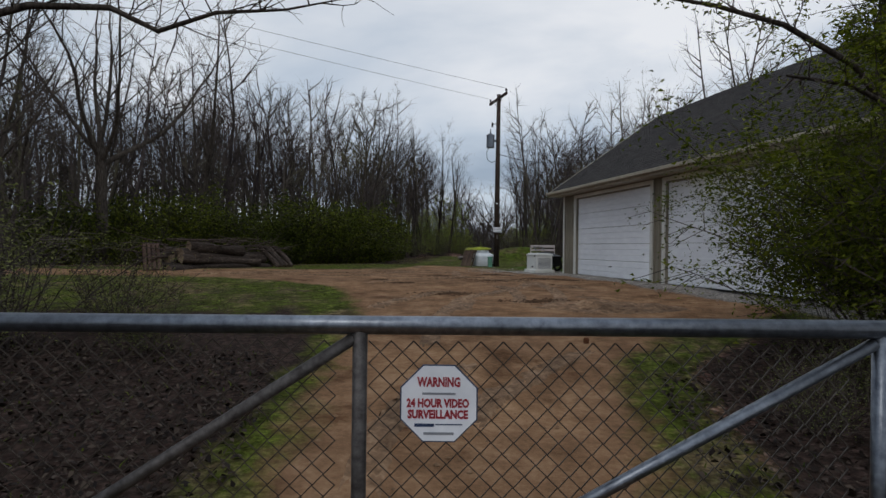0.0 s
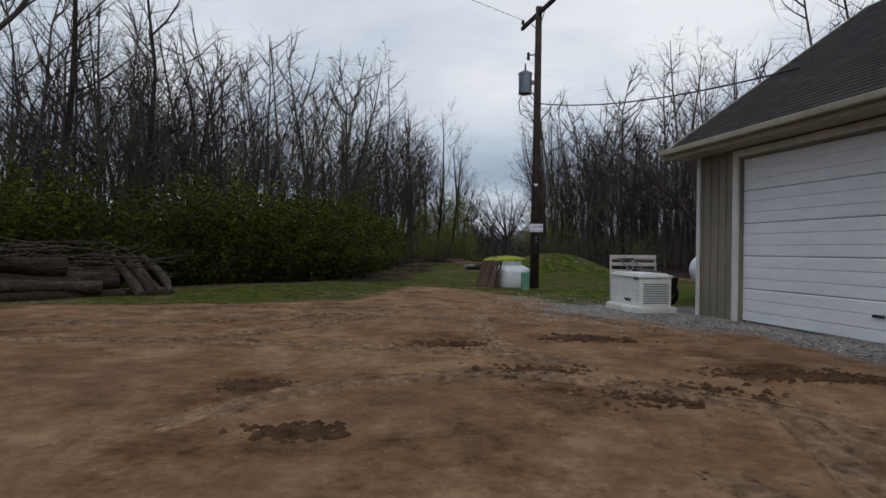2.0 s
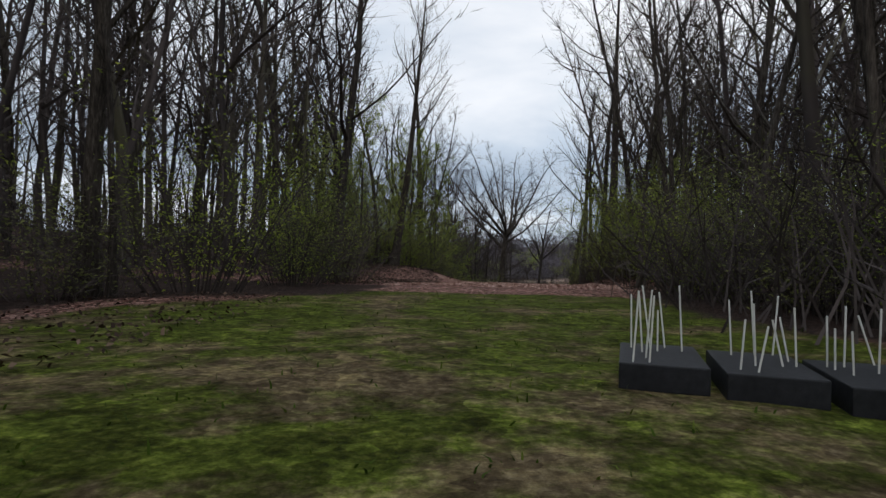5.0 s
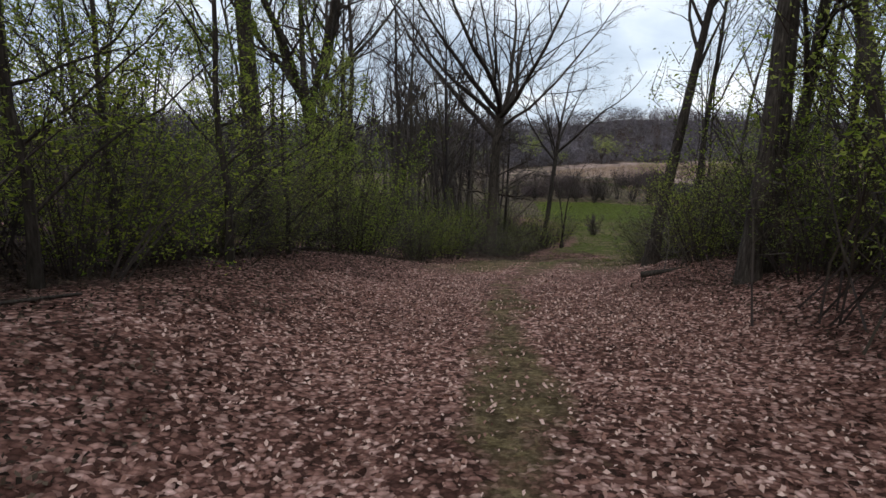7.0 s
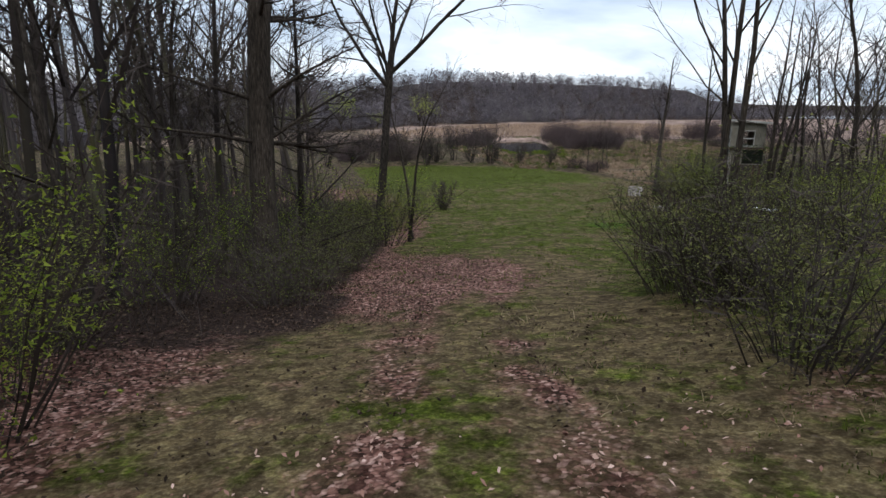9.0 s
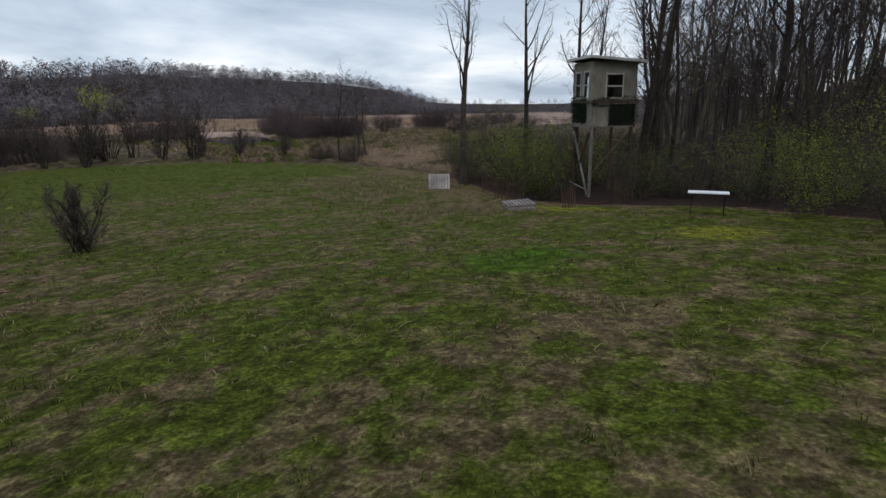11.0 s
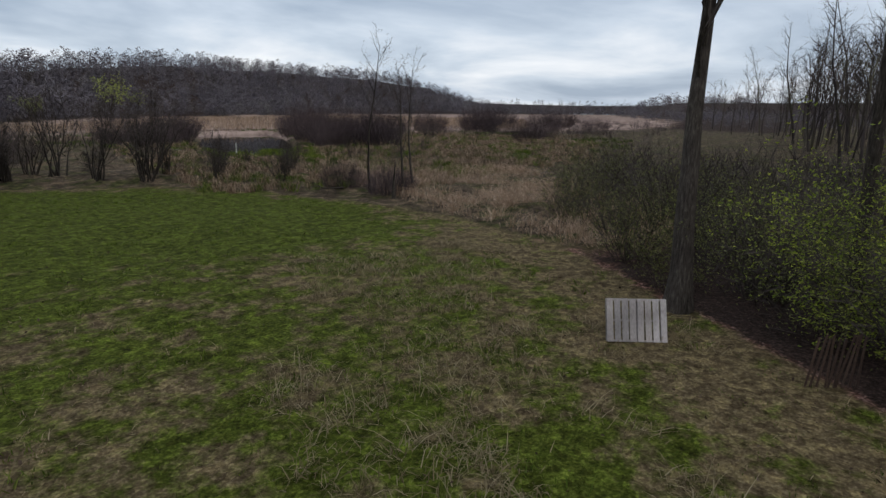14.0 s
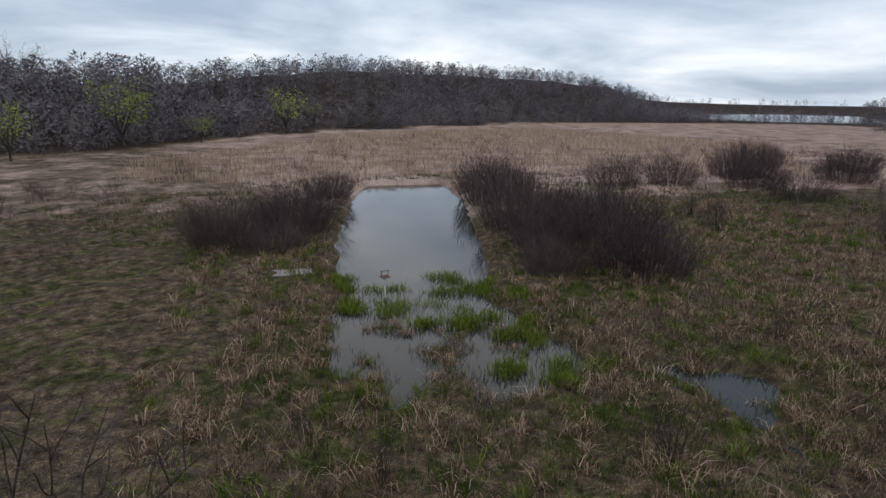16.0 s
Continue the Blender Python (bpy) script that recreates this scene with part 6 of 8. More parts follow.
def build_pole():
    z0 = H(PX, PY)
    p = thing("utility_pole", "dark creosoted utility pole with crossarm and transformer", "utility pole", at(PX, PY, z0))
    part("post", rod(0.145, (0, 0, -0.5), (0.03, 0, 8.62), 16, 0.095), M_POLE, p, smooth=True)
    arm_dir = Vector((0.26, -0.966, 0.0)).normalized()
    a = math.degrees(math.atan2(arm_dir.y, arm_dir.x))
    part("crossarm", boxed(2.4, 0.09, 0.115, at(0.0, 0.08, 8.42, a)), M_POLE, p)
    for s in (-1, 1):
        e = arm_dir * (s * 0.55)
        part("arm_brace", rod(0.014, (e.x, e.y + 0.03, 8.37), (0.02, 0.0, 7.85), 6), M_GALV, p)
        e = arm_dir * (s * 1.12)
        bm = bmesh.new()
        cyl(bm, 0.02, 0.02, (e.x, e.y + 0.08, 8.48), (e.x, e.y + 0.08, 8.56), 8)
        cyl(bm, 0.055, 0.045, (e.x, e.y + 0.08, 8.55), (e.x, e.y + 0.08, 8.66), 12)
        part("insulator", bm, M_BLACK, p, smooth=False)
    bm = bmesh.new()
    cyl(bm, 0.20, 0.20, (-0.36, 0, 5.95), (-0.36, 0, 6.55), 20)
    cyl(bm, 0.215, 0.215, (-0.36, 0, 6.53), (-0.36, 0, 6.58), 20)
    cyl(bm, 0.19, 0.08, (-0.36, 0, 6.58), (-0.36, 0, 6.66), 20)
    tr = part("transformer", bm, M_GALV, p, "grey pole transformer can")
    part("bushing", rod(0.03, (-0.36, 0, 6.66), (-0.36, 0, 6.88), 10, 0.018), M_BLACK, tr)
    part("bracket", boxed(0.2, 0.08, 0.12, at(-0.15, 0, 6.3)), M_GALV, p)
    bm = bmesh.new()
    cyl(bm, 0.02, 0.02, (-0.05, -0.02, 7.15), (-0.28, -0.05, 7.12), 8)
    cyl(bm, 0.05, 0.04, (-0.28, -0.05, 6.98), (-0.28, -0.05, 7.2), 10)
    part("fuse_cutout", bm, M_BLACK, p)
    tube_line("lead", [(-0.42, 0, 6.0), (-0.55, 0, 5.7), (-0.5, -0.03, 5.35), (-0.3, -0.05, 5.2), (-0.1, -0.08, 5.28)], 0.014, M_BLACK, p)
    tube_line("ground_wire", [(-0.10, -0.11, 5.2), (-0.12, -0.12, 3.0), (-0.14, -0.12, 0.1)], 0.010, M_BLACK, p)
    part("tag", boxed(0.10, 0.01, 0.06, at(-0.01, -0.135, 3.15)), M_SIGN, p)
    for z in (1.55, 1.42):
        part("nail_head", boxed(0.03, 0.01, 0.03, at(0.02, -0.14, z)), M_SIGN, p)
    return p


build_pole()
ps = thing("camera_notice", "small white notice with dark lettering nailed to the pole", "sign", at(PX + 0.02, PY - 0.158, 2.10, 0, 90))
part("plate", boxed(0.39, 0.24, 0.006, None, 0.003), M_SIGN, ps)
part("border", boxed(0.41, 0.26, 0.003, at(0, 0, -0.003), 0), M_INK, ps)
lettering("Security", 0.085, at(-0.075, 0.02, 0.004), M_INK, ps, 0.21, 0.0015)
lettering("Cameras In Use", 0.075, at(0, -0.08, 0.004), M_INK, ps, 0.36, 0.0015)
for k in range(3):
    bar("pictogram", 0.035, 0.028, at(0.075 + 0.045 * k, 0.03 + 0.012 * (k % 2), 0.004), M_BLACK, ps)


def cable(name, label, p0, p1, sag, r):
    pts = [Vector(p0).lerp(Vector(p1), i / 24) - Vector((0, 0, sag * 4 * (i / 24) * (1 - i / 24))) for i in range(25)]
    t = tube_line(name, pts, r, M_BLACK, None, 5)
    return tagged(t, label, "cable", "overhead cables")


cable("service_cable", "black twisted service cable sagging from the pole to the garage", (PX, PY - 0.1, 5.9), (5.35, 20.2, 4.3), 0.25, 0.016)
for dx in (-0.29, 0.29):
    cable("power_line", "thin overhead power line leaving the crossarm", (PX + dx * 1.0, PY - dx * 3.7 + 0.08, 8.93), (-60, -28 + dx * 4, 9.2), 0.8, 0.007)


# ---------------------------------------------------------------- tank, pallet, hose, pedestal by the pole
def build_tank():
    x, y = 2.02, 29.35
    t = thing("water_tank", "white plastic water tank with a domed shoulder and lid", "tank", at(x, y, H(x, y), 12))
    prof = [(0.50, 0.0), (0.53, 0.03), (0.535, 0.50), (0.52, 0.58), (0.36, 0.68), (0.30, 0.70), (0.30, 0.79), (0.27, 0.81), (0.0, 0.82)]
    bm = bmesh.new()
    n = 32
    rings = []
    for r, z in prof[:-1]:
        ring = []
        for i in range(n):
            a = 2 * math.pi * i / n
            k = 1.0 if r < 0.33 else 1.0 / max(abs(math.cos(a)), abs(math.sin(a))) ** 0.55
            ring.append(bm.verts.new((math.cos(a) * r * k, math.sin(a) * r * k, z)))
        rings.append(ring)
    for a_, b_ in zip(rings, rings[1:]):
        for i in range(n):
            bm.faces.new((a_[i], a_[(i + 1) % n], b_[(i + 1) % n], b_[i]))
    bm.faces.new(rings[-1]); bm.faces.new(rings[0][::-1])
    part("body", bm, M_TANK, t, smooth=True)
    part("outlet", rod(0.05, (0.33, -0.52, 0.08), (0.33, -0.60, 0.08), 12), M_BLACK, t)
    part("lid", rod(0.20, (0, 0, 0.815), (0, 0, 0.86), 20), M_BLACK, t)
    h = thing("garden_hose", "bright yellow-green garden hose heaped on the tank", "hose", at(x - 0.25, y - 0.12, H(x, y) + 0.80))
    rng = random.Random(4)
    pts = []
    for i in range(260):
        a = i * 0.36
        r = 0.30 + 0.16 * math.sin(i * 0.11) + rng.gauss(0, 0.02)
        pts.append((math.cos(a) * r * 1.45, math.sin(a) * r * 0.75, 0.03 + 0.06 * (math.sin(i * 0.37) + 1) * math.exp(-r) + 0.05 * math.sin(i * 0.05) ** 2))
    tube_line("coil", pts, 0.012, M_HOSE, h, 5)
    ped = thing("utility_pedestal", "green metal utility pedestal box beside the pole", "pedestal", at(2.30, 28.3, H(2.30, 28.3), 8))
    bm = boxed(0.20, 0.20, 0.48, at(0, 0, 0.21), 0.02)
    part("cabinet", bm, M_PEDESTAL, ped)
    part("cap", boxed(0.22, 0.22, 0.09, at(0, 0, 0.47), 0.03), M_PEDESTAL, ped)
    part("latch", boxed(0.03, 0.02, 0.06, at(0.05, -0.108, 0.28)), M_GALV, ped)


build_tank()
build_pallet("pallet", "brown weathered wooden pallet leaning on the white tank", at(1.28, 28.95, H(1.3, 28.95) + 0.40, -62, 0, 0) @ pose(0, 0, 0, 72, 0, 0) @ at(0, 0, -0.06), 0.95, 0.86, 6, M_BROWNWOOD)


# ---------------------------------------------------------------- standby generator and the things round it
def build_generator():
    m = at(3.80, 22.78, H(3.8, 22.8), -81)
    g = thing("generator", "cream standby generator with louvred end on a concrete pad", "generator", m)
    part("pad", boxed(1.38, 0.82, 0.20, at(0, 0, 0.03), 0.05), M_TRIM, g, "pale moulded pad")
    part("housing", boxed(1.22, 0.64, 0.60, at(0, 0, 0.37), 0.02), M_GENSET, g)
    bm = bmesh.new()
    box(bm, 1.27, 0.69, 0.06, at(0, 0, 0.70), 0.025)
    box(bm, 1.10, 0.58, 0.04, at(0, 0, 0.74), 0.018)
    part("lid", bm, M_GENSET, g)
    slat = boxed(0.012, 0.50, 0.018, None, 0)
    me = bpy.data.meshes.new("louvre"); slat.to_mesh(me); slat.free(); me.materials.append(M_INK)
    for i in range(9):
        o = new("louvre", me); o.parent = g; o.matrix_basis = at(0.612, 0.0, 0.20 + i * 0.045, 0, 0, 25)
    for i in range(3):
        o = new("louvre", me); o.parent = g; o.matrix_basis = at(0.50, -0.321, 0.26 + i * 0.08, 90) @ Matrix.Diagonal((1, 0.2, 0.4, 1))
    bar_ob = bar("logo", 0.26, 0.045, pose(0.12, -0.3225, 0.24, 90, 0, 0), M_BLACK, g)
    bar("logo_underline", 0.20, 0.012, pose(0.15, -0.3225, 0.205, 90, 0, 0), M_SIGNRED, g)
    for x in (0.42, 0.52):
        part("lock", boxed(0.04, 0.015, 0.05, at(x, -0.345, 0.66)), M_BLACK, g)


build_generator()
build_pallet("pallet", "grey weathered pallet leaning upright behind the generator", at(4.22, 24.5, H(4.22, 24.5) + 0.50, -12) @ Matrix(((0, -1, 0, 0), (0.26, 0, -0.966, 0), (0.966, 0, 0.26, 0), (0, 0, 0, 1))), 1.12, 1.02, 7, M_PALEWOOD, 0.55)


def build_propane():
    m = at(7.3, 26.0, H(7.3, 26.0) + 0.42, 10)
    t = thing("propane_tank", "white horizontal propane tank on concrete blocks", "tank", m)
    bm = bmesh.new()
    bmesh.ops.create_uvsphere(bm, u_segments=24, v_segments=16, radius=0.42, matrix=Euler((0, radians(90), 0)).to_matrix().to_4x4())
    for v in bm.verts:
        v.co.x += 0.75 if v.co.x > 0.01 else (-0.75 if v.co.x < -0.01 else 0)
        v.co.z += 0.3
    part("shell", bm, M_TANK, t, smooth=True)
    part("dome", rod(0.13, (0, 0, 0.70), (0, 0, 0.86), 18, 0.10), M_TANK, t)
    for x in (-0.55, 0.55):
        part("block", boxed(0.2, 0.5, 0.38, at(x, 0, -0.24)), M_STONE, t)
    # black two-wheeled cart parked by the corner
    c = thing("yard_cart", "black two-wheeled yard cart with thin pale handle", "cart", at(4.35, 23.55, H(4.35, 23.55), 30))
    bm = bmesh.new()
    v = box(bm, 0.55, 0.8, 0.42, at(0, 0, 0.52, 0, 12), 0.04)
    part("tub", bm, M_BLACK, c)
    for s in (-1, 1):
        w = part("wheel", ring_mesh(0.26, 0.05, Matrix.Translation((s * 0.34, -0.1, 0.27)) @ Euler((0, radians(90), 0)).to_matrix().to_4x4()), M_RUBBER, c, smooth=True)
        part("hub", rod(0.07, (s * 0.31, -0.1, 0.27), (s * 0.37, -0.1, 0.27), 12), M_GALV, w)
        part("handle", rod(0.014, (s * 0.22, 0.3, 0.6), (s * 0.22, 0.75, 1.0), 8), M_GALV, c)
    part("grip", rod(0.016, (-0.24, 0.75, 1.0), (0.24, 0.75, 1.0), 8), M_BLACK, c)
    part("leg", rod(0.015, (0, 0.3, 0.02), (0, 0.25, 0.4), 8), M_GALV, c)


def ring_mesh(R, r, m, n=28, k=10):
    bm = bmesh.new()
    vs = [[bm.verts.new(m @ Vector(((R - r + r * math.cos(b)) * math.cos(a), (R - r + r * math.cos(b)) * math.sin(a), r * 1.25 * math.sin(b)))) for b in [2 * math.pi * j / k for j in range(k)]] for a in [2 * math.pi * i / n for i in range(n)]]
    for i in range(n):
        for j in range(k):
            bm.faces.new((vs[i][j], vs[(i + 1) % n][j], vs[(i + 1) % n][(j + 1) % k], vs[i][(j + 1) % k]))
    return bm


build_propane()


# ---------------------------------------------------------------- log pile at the hedge
def build_log(seed, p0, p1, r):
    rng = random.Random(seed)
    p0, p1 = Vector(p0), Vector(p1)
    L = (p1 - p0).length
    lg = thing("log", "dark rough-barked cut log lying in the pile", "log", Matrix.Translation(p0) @ (p1 - p0).to_track_quat('Z', 'Y').to_matrix().to_4x4(), "log pile")
    n, k = 14, max(6, int(L / 0.25))
    bend = rng.uniform(-0.13, 0.13) * L
    V, F = [], []
    for i in range(k + 1):
        t = i / k
        for j in range(n):
            a = 2 * math.pi * j / n
            rr = r * (1.05 - 0.2 * t) * (1 + 0.12 * math.sin(2 * a + 5 * t + seed) + 0.10 * math.sin(9 * t + seed * 2) + rng.gauss(0, 0.06))
            V.append((math.cos(a) * rr + bend * math.sin(math.pi * t), math.sin(a) * rr, L * t))
    for i in range(k):
        for j in range(n):
            F.append((i * n + j, i * n + (j + 1) % n, (i + 1) * n + (j + 1) % n, (i + 1) * n + j))
    mesh_object("bark", V, F, M_LOG, lg, smooth=True)
    for i, nm in ((0, "cut_end"), (k, "cut_end")):
        mesh_object(nm, V[i * n:(i + 1) * n], [tuple(range(n)) if i else tuple(range(n))[::-1]], M_LOGEND, lg)


def build_logs():
    rng = random.Random(12)
    a, b = Vector((-10.4, 20.9, 0)), Vector((-7.3, 25.0, 0))
    d = (b - a).normalized()
    nrm = Vector((-d.y, d.x, 0))
    k = 0
    for row, (z, count) in enumerate(((0.20, 5), (0.50, 4), (0.78, 3), (0.98, 2))):
        for i in range(count):
            off = nrm * ((i - count / 2 + 0.5) * 0.42 + rng.gauss(0, 0.05))
            s0, s1 = rng.uniform(0.2, 1.4), rng.uniform(3.0, 4.9)
            if row == 0:
                s0, s1 = rng.uniform(0, 0.6), rng.uniform(4.2, 5.0)
            q0, q1 = a + d * s0 + off + nrm * rng.gauss(0, 0.18), a + d * s1 + off * rng.uniform(0.4, 1.3) + nrm * rng.gauss(0, 0.25)
            q0.z, q1.z = H(q0.x, q0.y) + z * 0.72 + rng.gauss(0, 0.09), H(q1.x, q1.y) + z * 0.72 + rng.gauss(0, 0.11) - 0.06
            build_log(k, q0, q1, rng.uniform(0.09, 0.22))
            k += 1
    for i in range(4):
        s = 4.7 + 0.22 * i
        q = a + d * s - nrm * 0.85
        build_log(40 + i, (q.x, q.y, H(q.x, q.y) + 0.02), (q.x - 0.25 + 0.9 * nrm.x, q.y + 0.9 * nrm.y, H(q.x, q.y) + 0.85), 0.10)
    t = Tubes()
    for i in range(60):
        s = rng.uniform(-0.4, 4.9)
        q = a + d * s + nrm * rng.uniform(-0.8, 0.6)
        q.z = H(q.x, q.y) + rng.uniform(0.5, 1.15)
        pts = grow(rng, q, d * rng.choice((-1, 1)) + Vector((0, 0, rng.uniform(-0.15, 0.15))), rng.uniform(0.8, 2.2), 6, 0.12, 0)
        t.add(pts, [0.03 - 0.004 * j for j in range(7)], 5)
    tagged(mesh_object("dead_branches", t.v, t.f, M_LOG), "tangle of dead branches lying over the log pile", "branches", kind="stuff")
    build_pallet("pallet", "grey pallet standing on edge at the end of the log pile", at(-10.3, 20.3, H(-10.3, 20.3) + 0.45, 40) @ pose(0, 0, 0, 72, 0, 0), 0.55, 0.95, 4, M_BROWNWOOD)


build_logs()


# ---------------------------------------------------------------- tyres, seed trays and mulch by the track
def build_tyres():
    rng = random.Random(9)
    spots_ = [(1.62, 47.2, 0.09, 0), (2.08, 46.95, 0.10, 3), (1.85, 47.5, 0.09, 0), (2.2, 47.3, 0.15, -9)]
    first = None
    for x, y, z, tl in spots_:
        m = at(x, y, H(x, y) + z, rng.uniform(0, 90), tl, tl)
        if first is None:
            first = thing("tyre", "worn black tyre lying flat in a heap", "tyre", m, "old tyres")
            part("tread", ring_mesh(0.31, 0.085, Matrix()), M_RUBBER, first, smooth=True)
        else:
            copy_thing(first, m)
    build_pallet("pallet", "slatted grey pallet resting aslant on old tyres", at(1.55, 47.35, H(1.6, 47.3) + 0.17, -8, 5, -6), 0.62, 0.75, 7, M_GREYWOOD, 0.6)
    rt = random.Random(3)
    for i in range(4):
        x, y = 3.5 + 0.52 * i, 55.9 - 0.25 * i
        tr = thing("plant_tray", "black nursery tray of potted saplings with pale stakes", "plant tray", at(x, y, H(x, y), -20), "plant trays")
        part("tray", boxed(0.5, 0.9, 0.16, at(0, 0, 0.08), 0.01), M_BLACK, tr)
        for j in range(9):
            px, py = rt.uniform(-0.2, 0.2), rt.uniform(-0.4, 0.4)
            part("stake", rod(0.006, (px, py, 0.1), (px + rt.gauss(0, 0.03), py, rt.uniform(0.4, 0.62)), 5), M_TRIM, tr)
    # mulch heap: lumps over a low mound
    n, R = 46, 3.0
    V, F = [], []
    for i in range(n + 1):
        for j in range(n + 1):
            u, v = (i / n - 0.5) * 2, (j / n - 0.5) * 2
            x, y = 4.9 + u * 2.5, 49.2 + v * 3.2
            k = max(0.0, 1 - (u * u + v * v) ** 1.1)
            bumpy = 0.5 + 0.5 * noise.noise(Vector((x * 1.1, y * 1.1, 3))) + 0.35 * noise.noise(Vector((x * 3.5, y * 3.5, 1)))
            V.append((x, y, H(x, y) - 0.06 + k ** 0.7 * (0.45 + 0.65 * bumpy) + 0.06 * noise.noise(Vector((x * 9, y * 9, 7))) * k))
    for i in range(n):
        for j in range(n):
            q = i * (n + 1) + j
            F.append((q, q + n + 1, q + n + 2, q + 1))
    tagged(mesh_object("mulch_heap", V, F, M_MULCH, smooth=True), "dark heap of wood mulch and old leaves beside the track", "heap", kind="stuff")


build_tyres()
for x, y, h_, tilt in ((-1.36, 41.6, 0.56, 8), (-1.40, 42.7, 0.42, 11)):
    t_ = thing("cut_stem", "dark cut shrub stem standing by the hedge", "stump", at(x, y, H(x, y), 20 * x, 0, tilt), "cut stems")
    part("stem", rod(0.028, (0, 0, -0.05), (0.03, 0.01, h_), 9, 0.017), M_POLE, t_, smooth=True)
    part("cut_face", rod(0.016, (0.03, 0.01, h_), (0.03, 0.01, h_ + 0.01), 9, 0.014), M_PALEWOOD, t_, "pale cut end")
    part("side_shoot", rod(0.012, (0.015, 0, h_ * 0.5), (0.10, 0.05, h_ * 0.85), 6, 0.006), M_POLE, t_)


# ---------------------------------------------------------------- tyre tracks, clods and gravel in the sand
M_DAMP = mat("damp_soil", [(0.3, (0.030, 0.016, 0.009)), (0.7, (0.105, 0.060, 0.034))], 9, None, 0.95, spec=0.05, bumpy=0.5, big=0.3)
M_RUT = mat("damp_sand", [(0.3, (0.062, 0.034, 0.017)), (0.5, (0.165, 0.096, 0.053)), (0.72, (0.29, 0.185, 0.11))], 9, None, 0.95, bumpy=0.6, big=0.4)


def tyre_track(pts, width, seed):
    """Low pushed-up ridges either side of a strip of tread bars."""
    rng = random.Random(seed)
    P = []
    for i in range(len(pts) - 1):
        for k in range(12):
            P.append(Vector((*pts[i], 0)).lerp(Vector((*pts[i + 1], 0)), k / 12))
    for _ in range(6):
        P = [P[0]] + [(P[i - 1] + P[i] * 2 + P[i + 1]) / 4 for i in range(1, len(P) - 1)] + [P[-1]]
    V, F = [], []
    n = len(P)
    hs = height(np.array([p.x for p in P]), np.array([p.y for p in P]))
    for i, p in enumerate(P):
        d = (P[min(i + 1, n - 1)] - P[max(i - 1, 0)]).normalized()
        s = Vector((-d.y, d.x, 0))
        fade = min(1.0, i / 6, (n - 1 - i) / 6)
        for off, up in ((-1.5, -0.03), (-1.12, 0.026), (-0.9, 0.008), (-0.55, 0.010 + 0.016 * (i % 2)), (0, 0.004 + 0.018 * ((i + 1) % 2)), (0.55, 0.010 + 0.016 * (i % 2)), (0.9, 0.008), (1.12, 0.026), (1.5, -0.03)):
            q = p + s * (off * width / 2 + rng.gauss(0, 0.012))
            V.append((q.x, q.y, hs[i] + (up + rng.gauss(0, 0.005)) * fade - 0.03 * (1 - fade)))
    for i in range(n - 1):
        for j in range(8):
            F.append((i * 9 + j, i * 9 + j + 1, i * 9 + 10 + j, i * 9 + 9 + j))
    t = mesh_object("tyre_track", V, F, M_RUT, smooth=True)
    return tagged(t, "tyre track pressed into the damp sand", "tyre track", "tyre tracks", "stuff")


for k, line in enumerate([[(-8.5, 18.2), (-5.5, 19.2), (-3.2, 20.3), (-1.7, 21.1), (-0.3, 20.6), (1.2, 19.4)], [(-4.0, 17.4), (-2.15, 19.5), (-1.4, 20.6), (-0.6, 22.6)], [(0.55, 22.6), (0.44, 20.3), (0.42, 18.6), (0.9, 16.4)],
                          [(-1.3, 9.6), (-0.9, 10.7), (-0.3, 12.0), (0.8, 13.4)], [(0.30, 9.4), (0.42, 10.5), (0.6, 11.8)], [(1.2, 14.6), (1.6, 13.2), (1.6, 11.9), (1.3, 10.2)], [(-0.5, 3.0), (-0.46, 4.3), (-0.2, 5.4), (0.6, 6.9)],
                          [(0.1, 4.2), (0.44, 5.2), (1.1, 6.2), (2.2, 7.6)], [(-1.2, 25.4), (-1.15, 27), (-0.9, 29.0)], [(2.6, 12.4), (3.6, 10.8), (4.6, 10.4)], [(0.9, 24.6), (1.3, 22.8), (2.6, 20.2), (3.9, 17.2)], [(-9, 17.4), (-6, 17.9), (-3, 18.2), (0, 17.6), (2.6, 16.0)], [(-6.5, 20.6), (-3.5, 21.8), (-0.5, 22.4), (1.6, 21.9)], [(-2.2, 14.6), (-1.2, 15.9), (0.4, 16.4), (2.6, 15.2), (4.0, 13.0)], [(-0.2, 6.6), (-0.1, 8.8), (0.4, 11.4), (1.9, 13.9), (2.6, 16.2)], [(1.7, 9.4), (2.4, 11.6), (2.6, 13.8), (2.0, 16.6)]]):
    tyre_track(line, 0.21, 600 + k)


def pebbles(name, label, x, y, size, seed, material, flat_=0.6):
    """Small angular stones, each an uneven octahedron."""
    rs = np.random.RandomState(seed)
    n = len(x)
    z = height(x, y)
    s = size * (0.5 + rs.rand(n))
    base = np.array([(1, 0, 0), (0, 1, 0), (-1, 0, 0), (0, -1, 0), (0, 0, 1)])
    V = base[None] * s[:, None, None] * (0.7 + 0.6 * rs.rand(n, 5, 3)) * np.array([1, 1, flat_])
    V = V + np.stack([x, y, z + s * 0.05], 1)[:, None]
    F = np.array([(0, 1, 4), (1, 2, 4), (2, 3, 4), (3, 0, 4)])
    loops = (np.arange(n)[:, None, None] * 5 + F[None]).ravel()
    me = bpy.data.meshes.new(name)
    me.vertices.add(n * 5); me.vertices.foreach_set("co", V.ravel())
    me.loops.add(len(loops)); me.loops.foreach_set("vertex_index", loops)
    me.polygons.add(n * 4); me.polygons.foreach_set("loop_start", np.arange(n * 4) * 3)
    me.update()
    me.materials.append(material)
    return tagged(new(name, me), label, "gravel", kind="stuff")


